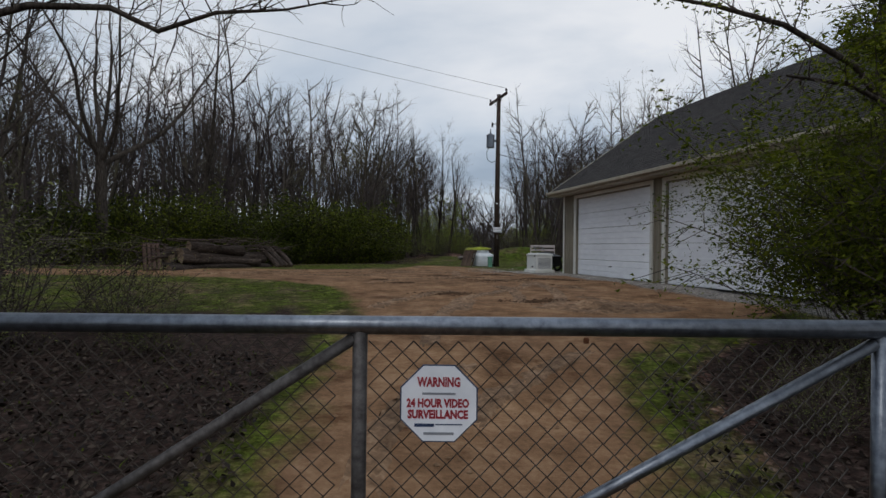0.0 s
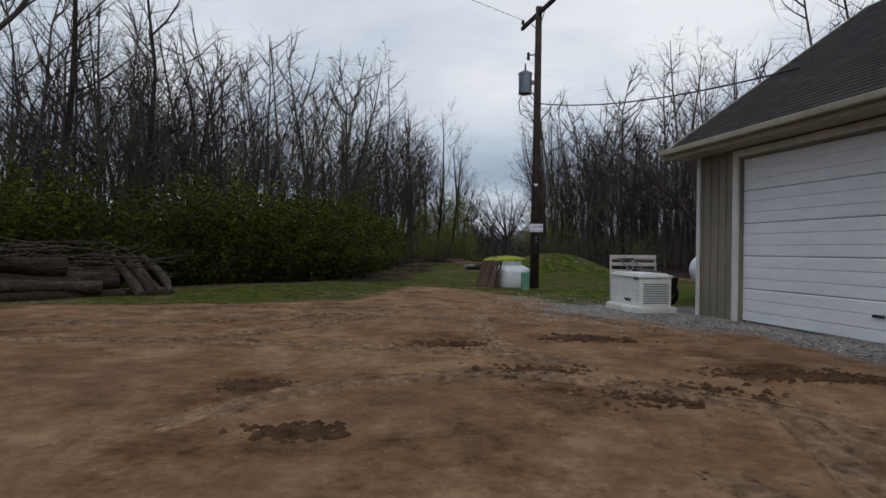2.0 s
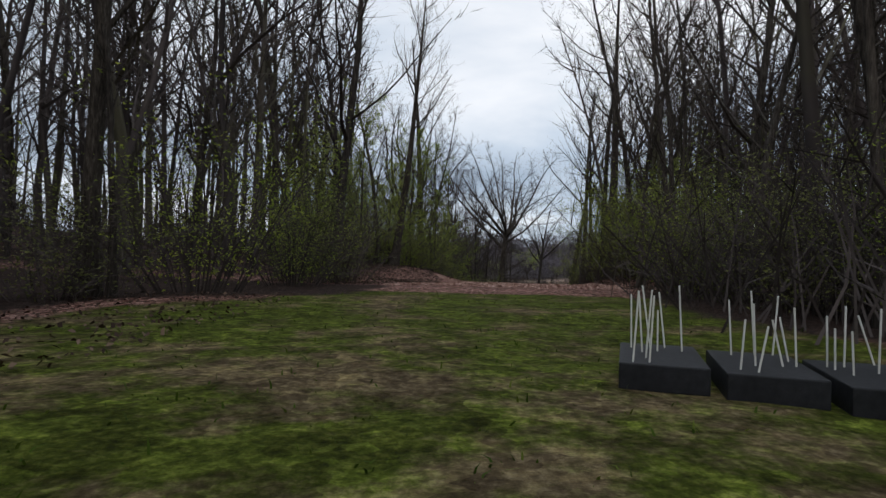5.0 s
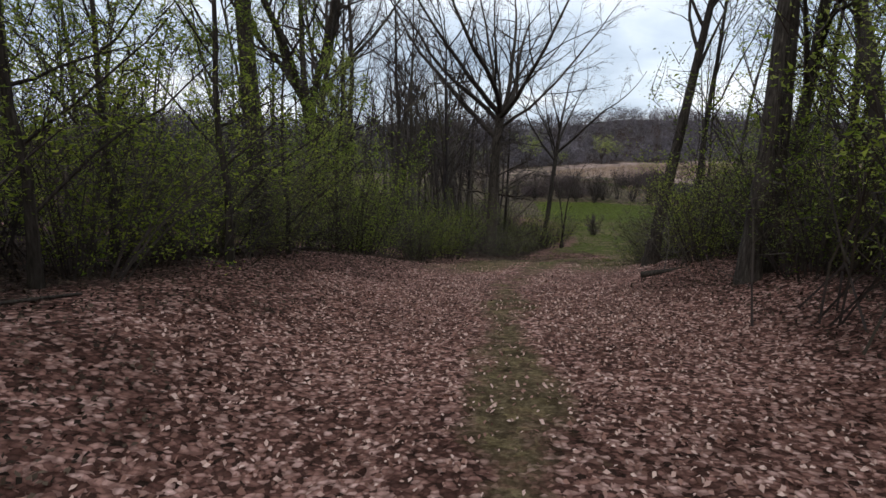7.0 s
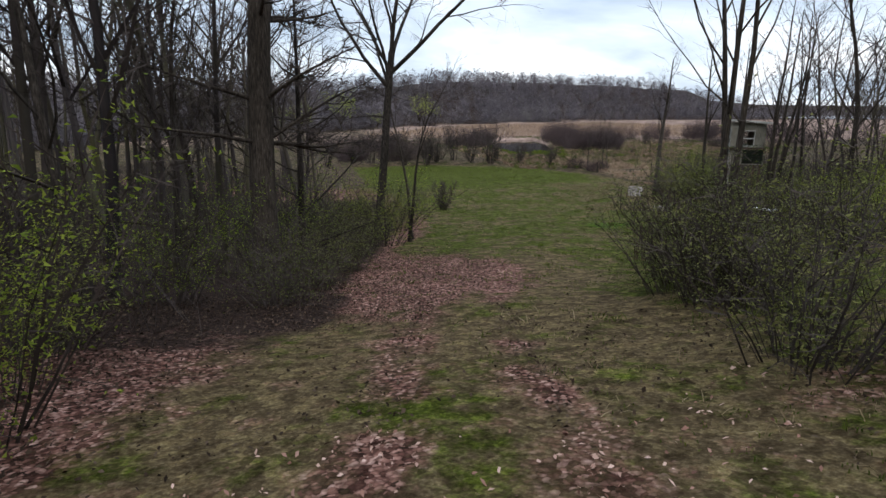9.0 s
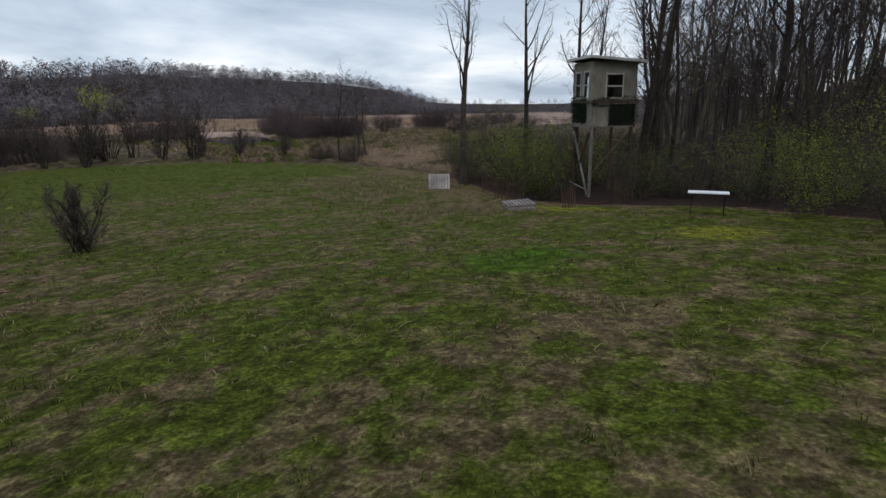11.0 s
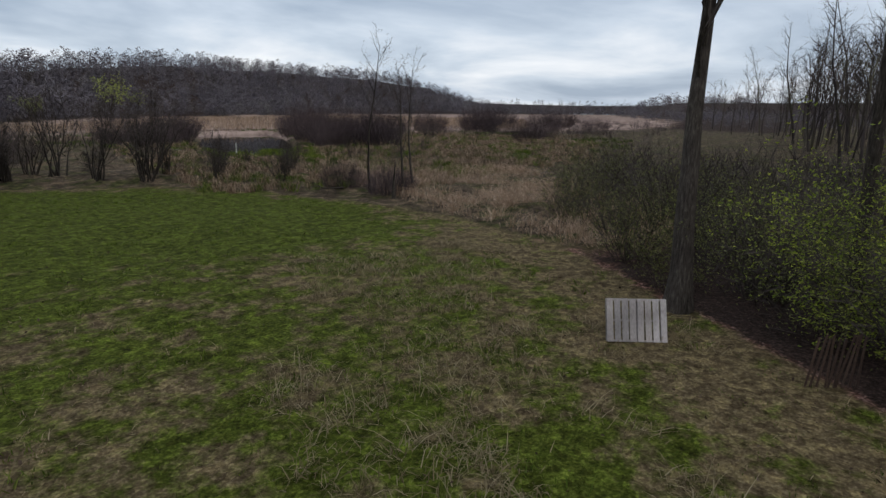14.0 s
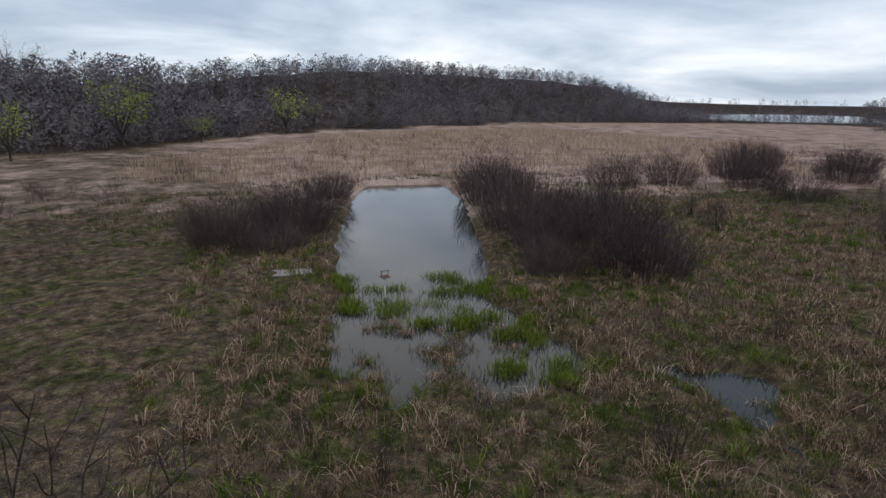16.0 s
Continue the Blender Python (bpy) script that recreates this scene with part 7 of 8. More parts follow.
rs_ = np.random.RandomState(55)
u_ = rs_.rand(6500)
gx_ = 4.35 + 2.75 * u_ + rs_.randn(6500) * 0.28 - 0.25
gy_ = 22.3 - 12.8 * u_ + rs_.randn(6500) * 0.3
pebbles("gravel_strip", "grey gravel strip along the garage wall", gx_, gy_, 0.022, 56, M_STONE)
pebbles("gravel_patch", "loose grey gravel thinning out over the sand", np.concatenate([2.3 + 0.8 * rs_.randn(900), 3.5 + 0.5 * rs_.randn(1200)]), np.concatenate([22.8 + 1.6 * rs_.randn(900), 22.7 + 0.5 * rs_.randn(1200)]), 0.017, 57, M_STONE)
cx_, cy_ = -10 + 17 * rs_.rand(5000), 2.5 + 25 * rs_.rand(5000)
ok_ = (inside(SAND, cx_, cy_) > 0) & (fuzz(cx_, cy_, 0.7, 58) > 0.0)
pebbles("sand_clods", "small clods of sand thrown up by wheels", cx_[ok_], cy_[ok_], 0.020, 59, M_RUT)
hx_, hy_ = [], []
for k_, (x_, y_, w_) in enumerate([(1.62, 15.7, 0.24), (2.66, 16.44, 0.14), (3.36, 16.5, 0.16), (-1.69, 15.96, 0.12), (-0.04, 18.1, 0.16), (1.66, 18.4, 0.18), (0.69, 16.4, 0.16), (-1.05, 14.8, 0.10), (0.1, 12.2, 0.2), (1.9, 11.2, 0.2)]):
    hx_.append(x_ + w_ * 1.5 * rs_.randn(260)); hy_.append(y_ + w_ * 0.8 * rs_.randn(260))
pebbles("scraped_soil", "dark scraped patches of damp soil in the sand", np.concatenate(hx_), np.concatenate(hy_), 0.030, 64, M_DAMP)
# mound of dug soil in the sand
V_, F_, n_ = [], [], 26
for i in range(n_ + 1):
    for j in range(n_ + 1):
        u, v = (i / n_ - 0.5) * 2, (j / n_ - 0.5) * 2
        px_, py_ = 3.0 + u * 1.5, 10.4 + v * 0.8
        k_ = max(0.0, 1 - u * u - v * v)
        V_.append((px_, py_, H(px_, py_) - 0.02 + 0.16 * k_ ** 0.8 * (0.6 + 0.8 * noise.noise(Vector((px_ * 3, py_ * 3, 2)))) + 0.04 * k_ * noise.noise(Vector((px_ * 11, py_ * 11, 5)))))
for i in range(n_):
    for j in range(n_):
        q = i * (n_ + 1) + j
        F_.append((q, q + n_ + 1, q + n_ + 2, q + 1))
tagged(mesh_object("soil_mound", V_, F_, M_RUT, smooth=True), "low mound of dug orange-brown soil on the drive", "soil")


def mulch_lumps():
    """Chunks of bark and clods over the heap."""
    rng = random.Random(91)
    leaf = ([], [])
    for _ in range(3500):
        u, v = rng.uniform(-1, 1), rng.uniform(-1, 1)
        k = 1 - (u * u + v * v) ** 1.1
        if k <= 0.03:
            continue
        x, y = 4.9 + u * 2.5, 49.2 + v * 3.2
        b = 0.5 + 0.5 * noise.noise(Vector((x * 1.1, y * 1.1, 3))) + 0.35 * noise.noise(Vector((x * 3.5, y * 3.5, 1)))
        add_leaf(leaf, rng, Vector((x, y, H(x, y) - 0.04 + k ** 0.7 * (0.45 + 0.65 * b))), rng.uniform(0.03, 0.10))
    tagged(mesh_object("mulch_chips", leaf[0], leaf[1], M_LITTER_DARK), "dark bark chips and leaves strewn over the mulch", "mulch", kind="stuff")


mulch_lumps()

# ---------------------------------------------------------------- hunting tower
def build_tower():
    cx, cy = 43.55, 128.85                                   # the corner nearest the meadow
    gz = H(cx, cy)
    t = thing("lookout_tower", "weathered plywood lookout cabin on tall timber legs", "tower", at(cx, cy, 0, -37.0) @ Matrix.Diagonal((0.84, 0.84, 1, 1)))
    S, F0, T0 = 2.5, -3.28, -1.62                            # side, floor and wall top; x away from the corner, y along the windowed side
    # legs and braces
    feet = [(0.08, 0.10), (0.10, S - 0.1), (S - 0.1, 0.1), (S - 0.1, S - 0.1)]
    for i, (x, y) in enumerate(feet):
        part("leg", boxed(0.14, 0.14, -4.42 - (gz - 0.5), at(x, y, (-4.42 + gz - 0.5) / 2), 0.01), M_GREYWOOD if i == 0 else M_BROWNWOOD, t)
    def plank(a, b, w=0.12, th=0.04, mt=M_BROWNWOOD):
        a, b = Vector(a), Vector(b)
        m = Matrix.Translation((a + b) / 2) @ (b - a).to_track_quat('Z', 'Y').to_matrix().to_4x4()
        part("brace", boxed(w, th, (b - a).length, m, 0.004), mt, t)
    plank((0.0, 0.2, gz + 0.1), (0.0, S - 0.2, -4.7), mt=M_GREYWOOD)
    plank((-0.03, S - 0.2, gz + 0.1), (-0.03, 0.2, -4.7))
    plank((0.2, 0.0, gz + 1.2), (S - 0.2, 0.0, -4.6))
    plank((0.14, -0.04, -5.1), (0.9, -0.04, -4.45))
    plank((-0.03, 0.3, gz + 0.35), (-0.03, S, gz + 0.5), 0.1, 0.04, M_GREYWOOD)
    # floor frame
    part("floor_deck", boxed(S + 0.25, S + 0.25, 0.10, at(S / 2, S / 2, F0 - 0.06)), M_BROWNWOOD, t)
    for y in (0.05, S - 0.05):
        part("joist", boxed(S + 0.2, 0.06, 0.2, at(S / 2, y, -4.38)), M_GREYWOOD, t)
    for x in (0.0, S):
        part("joist", boxed(0.06, S + 0.2, 0.2, at(x, S / 2, -4.38)), M_GREYWOOD, t)
    part("skirt_board", boxed(0.02, 0.62, 1.0, at(-0.01, 0.36, -3.95), 0.003), M_CABIN, t, "pale plywood skirt board")
    part("skirt_board", boxed(0.9, 0.02, 0.98, at(0.48, -0.012, -3.96), 0.003), M_CABIN, t, "pale plywood skirt board")
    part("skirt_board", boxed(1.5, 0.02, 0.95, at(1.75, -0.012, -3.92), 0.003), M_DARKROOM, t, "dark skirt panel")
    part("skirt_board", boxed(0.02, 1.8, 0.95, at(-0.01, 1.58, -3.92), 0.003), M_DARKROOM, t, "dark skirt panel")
    # walls with window openings: (wall axis, openings as start, end, sill, head)
    def wall(axis, fixed, length, holes, thick=0.06, outward=-1):
        def piece(a, b, z0, z1):
            if b - a < 0.01 or z1 - z0 < 0.01:
                return
            if axis == 'y':
                part("wall_panel", boxed(thick, b - a, z1 - z0, at(fixed, (a + b) / 2, (z0 + z1) / 2), 0), M_CABIN, t)
            else:
                part("wall_panel", boxed(b - a, thick, z1 - z0, at((a + b) / 2, fixed, (z0 + z1) / 2), 0), M_CABIN, t)
        prev = 0.0
        for a, b, s, h in holes:
            piece(prev, a, F0, T0 + 0.05)
            piece(a, b, F0, s)
            piece(a, b, h, T0 + 0.05)
            w = thing("window", "", "")
            w.parent = t
            w["label"] = "pale-framed sash window"
            w.matrix_basis = at(fixed, (a + b) / 2, 0, 90) if axis == 'y' else at((a + b) / 2, fixed, 0)
            ww, off = b - a, (thick / 2 + 0.012) * (1 if axis == 'y' else -1) * (1 if axis == 'y' else 1)
            sgn = 1 if axis == 'y' else -1
            off = sgn * (thick / 2 + 0.012)
            for x in (-ww / 2 + 0.0, ww / 2):
                part("frame", boxed(0.07, 0.03, h - s + 0.14, at(x, off, (s + h) / 2), 0.004), M_CABINTRIM, w)
            for z in (s, (s + h) / 2, h):
                part("frame", boxed(ww, 0.03, 0.06, at(0, off * 0.98, z), 0.004), M_CABINTRIM, w)
            for z0, z1 in ((s, (s + h) / 2), ((s + h) / 2, h)):
                o = part("pane", boxed(ww - 0.04, 0.006, z1 - z0 - 0.04, at(0, 0, (z0 + z1) / 2), 0), M_GLASS, w)
                o.visible_shadow = False
            prev = b
        piece(prev, length, F0, T0 + 0.05)
    wall('y', 0.0, S, [(0.42, 1.05, F0 + 0.12, F0 + 1.28), (1.52, 2.15, F0 + 0.12, F0 + 1.28)])
    wall('x', 0.03, S, [(0.75, 1.72, F0 + 0.10, F0 + 1.15)])
    wall('x', S - 0.03, S, [(0.75, 1.72, F0 + 0.10, F0 + 1.15)])
    wall('y', S, S, [])
    for z in np.arange(0.12, S, 0.31):
        part("batten", boxed(0.02, 0.035, 0.30, at(-0.042, z, T0 - 0.10), 0.003), M_CABIN, t)
    part("corner_post", boxed(0.09, 0.09, T0 - F0, at(-0.015, 0.0, (T0 + F0) / 2), 0.005), M_CABIN, t)
    # shed roof with pale edge
    rm = at(S / 2, S / 2, T0 + 0.13, 0, 0, 3.5)
    part("roof_deck", boxed(S + 0.7, S + 0.7, 0.06, rm, 0.004), M_ROOF, t)
    for y in (-1, 1):
        part("roof_edge", boxed(S + 0.74, 0.03, 0.12, rm @ at(0, y * (S / 2 + 0.36), -0.01), 0.004), M_CABINTRIM, t)
    for x in (-1, 1):
        part("roof_edge", boxed(0.03, S + 0.7, 0.12, rm @ at(x * (S / 2 + 0.365), 0, -0.01), 0.004), M_CABINTRIM, t)
    # dark netting and vine hung round the skirt
    rng = random.Random(8)
    leaf = ([], [])
    for _ in range(2600):
        side = rng.random()
        z = rng.uniform(-4.25, -3.15) + 0.12 * math.sin(rng.random() * 20)
        if side < 0.5:
            c = Vector((-0.09 + rng.gauss(0, 0.05), rng.uniform(0.55, S + 0.1), z))
        elif side < 0.9:
            c = Vector((rng.uniform(0.85, S + 0.15), -0.09 + rng.gauss(0, 0.05), z))
        else:
            c = Vector((rng.uniform(-0.1, 0.9), -0.10 + rng.gauss(0, 0.03), rng.uniform(-3.55, -3.15)))
        add_leaf(leaf, rng, c, rng.uniform(0.03, 0.07))
    mesh_object("camouflage_net", leaf[0], leaf[1], M_LEAF_DARK, t, "dark green camouflage netting")
    return t


build_tower()


# ---------------------------------------------------------------- folding table, pallets, slat fences
def build_table():
    x, y = 39.75, 122.35
    t = thing("folding_table", "white-topped folding table with thin dark legs on the grass", "table", at(x, y, H(x, y), -72))
    part("top", boxed(1.30, 0.62, 0.035, at(0, 0, 0.74), 0.012), M_TABLE, t)
    for sx in (-0.52, 0.52):
        for sy in (-0.25, 0.25):
            part("leg", rod(0.013, (sx, sy, -0.03), (sx, sy, 0.73), 8), M_BLACK, t)
        part("crossbar", rod(0.010, (sx, -0.25, 0.35), (sx, 0.25, 0.35), 8), M_BLACK, t)


build_table()
zz = H(38.3, 129.2)
build_pallet("pallet", "weathered pallet lying flat on the meadow's edge", at(38.25, 129.1, zz, -48), 1.15, 1.0, 7, M_GREYWOOD, 0.7)
build_pallet("pallet", "weathered pallet stacked aslant on another pallet", at(38.4, 129.25, zz + 0.135, -38, 3, -3), 1.15, 1.0, 7, M_GREYWOOD, 0.7)
build_pallet("pallet", "pale grey pallet standing on edge before a tree", at(42.5, 137.3, H(42.5, 137.3) + 0.36, -47) @ pose(0, 0, 0, 68, 0, 0), 1.16, 0.84, 8, M_PALEWOOD, 0.84)


def build_slats(x, y, turn, n, h, group):
    f = thing("slat_fence", "short leaning piece of brown slatted snow fence", "fence", at(x, y, H(x, y), turn, 8), group)
    rng = random.Random(int(x * 10))
    for i in range(n):
        part("slat", boxed(0.038, 0.010, h * rng.uniform(0.9, 1.08), at((i - n / 2) * 0.085, rng.gauss(0, 0.01), h / 2 - 0.05, 0, 0, rng.gauss(0, 3)), 0.002), M_BROWNWOOD, f)
    for z in (0.25, 0.55, 0.85):
        part("wire", rod(0.003, (-n * 0.043, 0.01, h * z), (n * 0.043, 0.01, h * z), 5), M_WIRE, f)


for x, y, turn, n, h in ((40.1, 130.5, -55, 9, 1.0), (41.4, 132.2, -50, 8, 1.0), (39.6, 127.6, -62, 7, 1.0), (41.6, 126.2, -70, 9, 1.0), (42.8, 134.0, -45, 10, 1.0), (44.2, 120.6, -80, 10, 1.1), (22.6, 111.9, -60, 14, 1.25)):
    build_slats(x, y, turn, n, h, "slat fences")

stk = thing("garden_stake", "thin dark metal stake standing in the meadow", "stake", at(20.35, 130.3, H(20.35, 130.3)))
part("rod", rod(0.012, (0, 0, -0.3), (0.03, 0, 2.0), 8), M_BLACK, stk)
part("foot_plate", boxed(0.16, 0.05, 0.02, at(0, 0, 0.04), 0.004), M_BLACK, stk)


def fallen_tree(seed, p0, p1, r):
    rng = random.Random(seed)
    a, b = Vector((*p0, H(*p0) + r * 1.2)), Vector((*p1, H(*p1) + r * 2.2))
    t = thing("fallen_tree", "thin bare fallen tree lying across the leafy bank", "tree", Matrix.Translation(a), "fallen wood")
    wood = Tubes()
    pts = [(b - a) * (i / 8) + Vector((rng.gauss(0, 0.03), rng.gauss(0, 0.03), rng.gauss(0, 0.02))) for i in range(9)]
    wood.add(pts, [r * (1.1 - 0.08 * i) for i in range(9)], 8)
    for i in (3, 5, 6, 7):
        wood.add(grow(rng, pts[i], Vector((rng.gauss(0, 1), rng.gauss(0, 1), rng.uniform(0.2, 1.0))), rng.uniform(0.4, 1.1), 4, 0.15, 0.0), [r * 0.35, r * 0.28, r * 0.2, r * 0.12, 0.004], 5)
    mesh_object("stem", wood.v, wood.f, M_BARK, t, smooth=True)


for k, (p0, p1, r) in enumerate([((11.4, 90.6), (16.6, 88.6), 0.07), ((2.6, 79.6), (-0.4, 82.4), 0.05), ((4.4, 97.4), (1.6, 94.6), 0.05), ((-1.0, 77.6), (2.2, 83.6), 0.04)]):
    fallen_tree(700 + k, p0, p1, r)

# ---------------------------------------------------------------- landing stage and bird post at the pond
ld = thing("landing_stage", "small grey plank landing stage at the pond", "platform", at(55.4, 194.2, WATER_Z + 0.32, -16))
for i in range(9):
    part("plank", boxed(0.26, 1.3, 0.04, at(-1.1 + i * 0.275, 0, 0.0, 0.4 * (i % 3 - 1)), 0.004), M_GREYWOOD, ld)
for y in (-0.55, 0.55):
    part("beam", boxed(2.5, 0.08, 0.12, at(0, y, -0.08)), M_BROWNWOOD, ld)
for x in (-1.15, 1.2):
    for y in (-0.6, 0.6):
        part("post", rod(0.05, (x, y, -1.2), (x, y, 0.05 if x < 0 else 0.75), 8), M_BROWNWOOD, ld)
bp = thing("bird_post", "white post with a small dark bird platform in the pond", "post", at(58.9, 188.5, WATER_Z))
part("post", rod(0.05, (0, 0, -0.9), (0, 0, 1.15), 10), M_TRIM, bp)
part("platform", boxed(0.45, 0.45, 0.05, at(0, 0, 1.18)), M_BROWNWOOD, bp)
for s in (-1, 1):
    part("perch", rod(0.02, (s * 0.18, 0, 1.2), (s * 0.2, 0, 1.5), 6), M_BROWNWOOD, bp)
part("crossbar", rod(0.02, (-0.25, 0, 1.5), (0.25, 0, 1.5), 6), M_BROWNWOOD, bp)

# ---------------------------------------------------------------- marsh shrubs and small trees
def thicket(seed, w, h, stems):
    """A domed thicket of thin upright twigs."""
    rng = random.Random(seed)
    t = Tubes()
    for _ in range(stems):
        a, q = rng.random() * 6.28, math.sqrt(rng.random())
        base = Vector((math.cos(a) * q * w * 0.42, math.sin(a) * q * w * 0.42, -0.1))
        d = Vector((math.cos(a) * q * 0.55 + rng.gauss(0, 0.15), math.sin(a) * q * 0.55 + rng.gauss(0, 0.15), 1))
        L = h * (1.05 - 0.45 * q * q) * rng.uniform(0.7, 1.1)
        pts = grow(rng, base, d, L, 4, 0.09, 0.0)
        t.add(pts, [0.016, 0.013, 0.010, 0.007, 0.003], 2)
        for _ in range(5):
            k = rng.choice((1, 2, 2, 3))
            t.add(grow(rng, pts[k].lerp(pts[k + 1], rng.random()), side_dir(rng, d.normalized(), radians(rng.uniform(20, 50))), L * rng.uniform(0.2, 0.42), 1, 0.12, 0.06), [0.007, 0.002], 2)
    return t


def make_thicket(seed, w, h, stems, x, y, label):
    t = thing("willow_thicket", label, "shrub", here(x, y), "marsh thickets")
    tb = thicket(seed, w, h, stems)
    mesh_object("twig_mass", tb.v, tb.f, M_WILLOW, t)
    return t


marsh_rng = random.Random(17)
TH = [make_thicket(400 + k, w, h, n, x, y, "domed leafless grey-purple willow thicket in the marsh") for k, (w, h, n, x, y) in enumerate([(7.5, 4.4, 520, 72.2, 189.0), (6.5, 4.2, 480, 53.4, 203.0), (5.5, 3.4, 400, 77.0, 188.0)])]
for x, y, s in [(73.5, 193, 1.0), (75.0, 198, 1.0), (77.5, 204, 0.95), (80, 210, 0.9), (78.5, 192, 0.95), (80.0, 197, 0.9), (69.2, 187.2, 0.62), (83, 216, 0.85), (74.0, 184.8, 0.7),
                (58.2, 204.5, 0.95), (60.5, 209.5, 0.9), (62.8, 213.5, 0.85), (65.5, 219, 0.8), (52.2, 201, 0.75), (56.0, 199.5, 0.6),
                (100, 214, 0.9), (108, 212, 1.0), (116, 206, 1.0), (124, 214, 1.1), (112, 198, 0.8), (134, 205, 1.0), (96, 180, 0.7), (104, 184, 0.8), (128, 190, 0.9), (140, 222, 1.1), (150, 212, 1.1),
                (37.0, 179.5, 0.6), (50.8, 158.9, 0.32), (51.8, 156.0, 0.34), (27.0, 179.0, 0.7), (40, 186, 0.65), (33, 178, 0.7), (28, 182, 0.8), (36, 196, 0.8)]:
    copy_thing(marsh_rng.choice(TH), here(x, y, marsh_rng.uniform(0, 360), s * 1.15, s * marsh_rng.uniform(1.0, 1.3)))
# multi-stemmed young trees along the meadow's wet edge
SMALL = []
for k, (hh, st) in enumerate([(4.6, 9), (4.0, 10), (5.2, 8)]):
    x, y = [(44.2, 169.4), (38.4, 177.6), (35.6, 171.4)][k]
    SMALL.append(make_tree("sapling_clump", "clump of leafless grey saplings at the meadow's wet edge", bare_tree(500 + k, hh, 0.045, limbs=7, twigs=6, sprigs=5, first=0.2, stems=st, spread_deg=46, lean=(0, 0), wobble=0.11), here(x, y), group="sapling clumps"))
for x, y, s in [(39.8, 177.3, 0.95), (40.5, 174.5, 1.1), (36.2, 173.2, 1.2), (44.9, 171.2, 1.25), (48.0, 168.4, 0.8), (33.4, 175.2, 1.2), (42.0, 171.2, 1.0), (37.9, 174.0, 0.9), (28.5, 174.5, 1.2), (47.3, 166.8, 0.6), (52.6, 173.5, 0.4), (51.0, 165.2, 0.6), (46.0, 171.5, 0.7), (53.5, 168.8, 0.6), (30.5, 174.5, 0.9), (26.5, 176, 1.0), (42.2, 172.6, 0.5), (49.0, 162.4, 0.5), (33.0, 173.0, 0.7), (22.5, 172.5, 1.0), (60.5, 171.0, 0.5), (88.0, 190.0, 0.6), (92.0, 196.0, 0.6), (72.0, 175.0, 0.35)]:
    copy_thing(marsh_rng.choice(SMALL), here(x, y, marsh_rng.uniform(0, 360), s))
make_tree("marsh_tree", "slim leafless birch-like tree at the marsh edge", bare_tree(510, 8.4, 0.075, limbs=15, twigs=7, sprigs=5, first=0.42, spread_deg=36), here(51.2, 156.9), group="marsh trees")
make_tree("marsh_tree", "slim leafless birch-like tree at the marsh edge", bare_tree(511, 7.6, 0.070, limbs=14, twigs=7, sprigs=5, first=0.25, spread_deg=36, stems=2), here(52.2, 155.0), group="marsh trees")
make_tree("snag", "short broken dead trunk at the marsh edge", bare_tree(512, 2.6, 0.10, limbs=3, twigs=2, sprigs=1, first=0.5), here(51.0, 154.7), group="marsh trees")
b_ = make_tree("meadow_bush", "round bare twiggy bush alone in the meadow", bare_tree(513, 2.3, 0.024, limbs=10, twigs=7, sprigs=5, first=0.12, stems=13, spread_deg=46), here(24.6, 136.2), group="marsh trees")
make_tree("fallen_branch", "bare fallen branch lying at the meadow's edge", bare_tree(514, 3.4, 0.05, limbs=7, twigs=5, sprigs=3, first=0.2), here(50.2, 158.2) @ pose(0, 0, 0.12, 0, -84, 20), group="marsh trees")
far_brush = scatter(230, [(84, 186), (100, 222), (150, 250), (195, 235), (175, 190), (110, 172)], lambda x, y: True, 1.6, marsh_rng) + scatter(110, [(18, 190), (44, 198), (48, 228), (22, 244)], lambda x, y: True, 1.6, marsh_rng) + scatter(90, [(48, 236), (80, 240), (130, 240), (160, 300), (100, 310)], lambda x, y: True, 2.5, marsh_rng)
joined("marsh_brush", "low grey-purple brush scattered through the reed bed", "underbrush", BRUSH, [(x, y, marsh_rng.random() * 6.28, marsh_rng.uniform(0.5, 1.2)) for x, y in far_brush], M_WILLOW)
for x, y, s in ((17.45, 121.7, 5), (17.95, 122.7, 6)):
    make_tree("slim_tree", "slim dark crooked tree at the meadow's edge", bare_tree(560 + s, 8.5, 0.085, limbs=9, twigs=6, sprigs=4, first=0.45, spread_deg=40, wobble=0.08), here(x, y), group="slim trees")
# willows in first pale leaf before the far hills
PALE = make_tree("budding_willow", "rounded willow in pale yellow-green bud", bare_tree(520, 9, 0.16, fork=1.6, limbs=9, twigs=9, sprigs=6, spread_deg=48, leaves=2, leaf_size=0.16), here(32, 268), leafm=M_LEAF_PALE, group="budding willows")
for x, y, s in [(47, 289, 1.5), (88, 331, 1.45), (24, 262, 0.9), (102, 352, 0.9), (62, 300, 0.7)]:
    copy_thing(PALE, here(x, y, marsh_rng.uniform(0, 360), s))


# tall bare trees standing out on the hill's skyline
RIDGE = make_tree("bare_tree", "tall leafless tree on the skyline of the hill", crowned_tree(530, 15, 0.22, 4.5, 7, 56, boughs=7, twigs=5, sprigs=3), here(22, 352), group="hill trees")
for x, y, s in [(27, 350, 0.9), (72, 358, 0.9), (75, 361, 0.8), (160, 420, 0.8), (205, 470, 0.8)]:
    copy_thing(RIDGE, here(x, y, marsh_rng.uniform(0, 360), s))


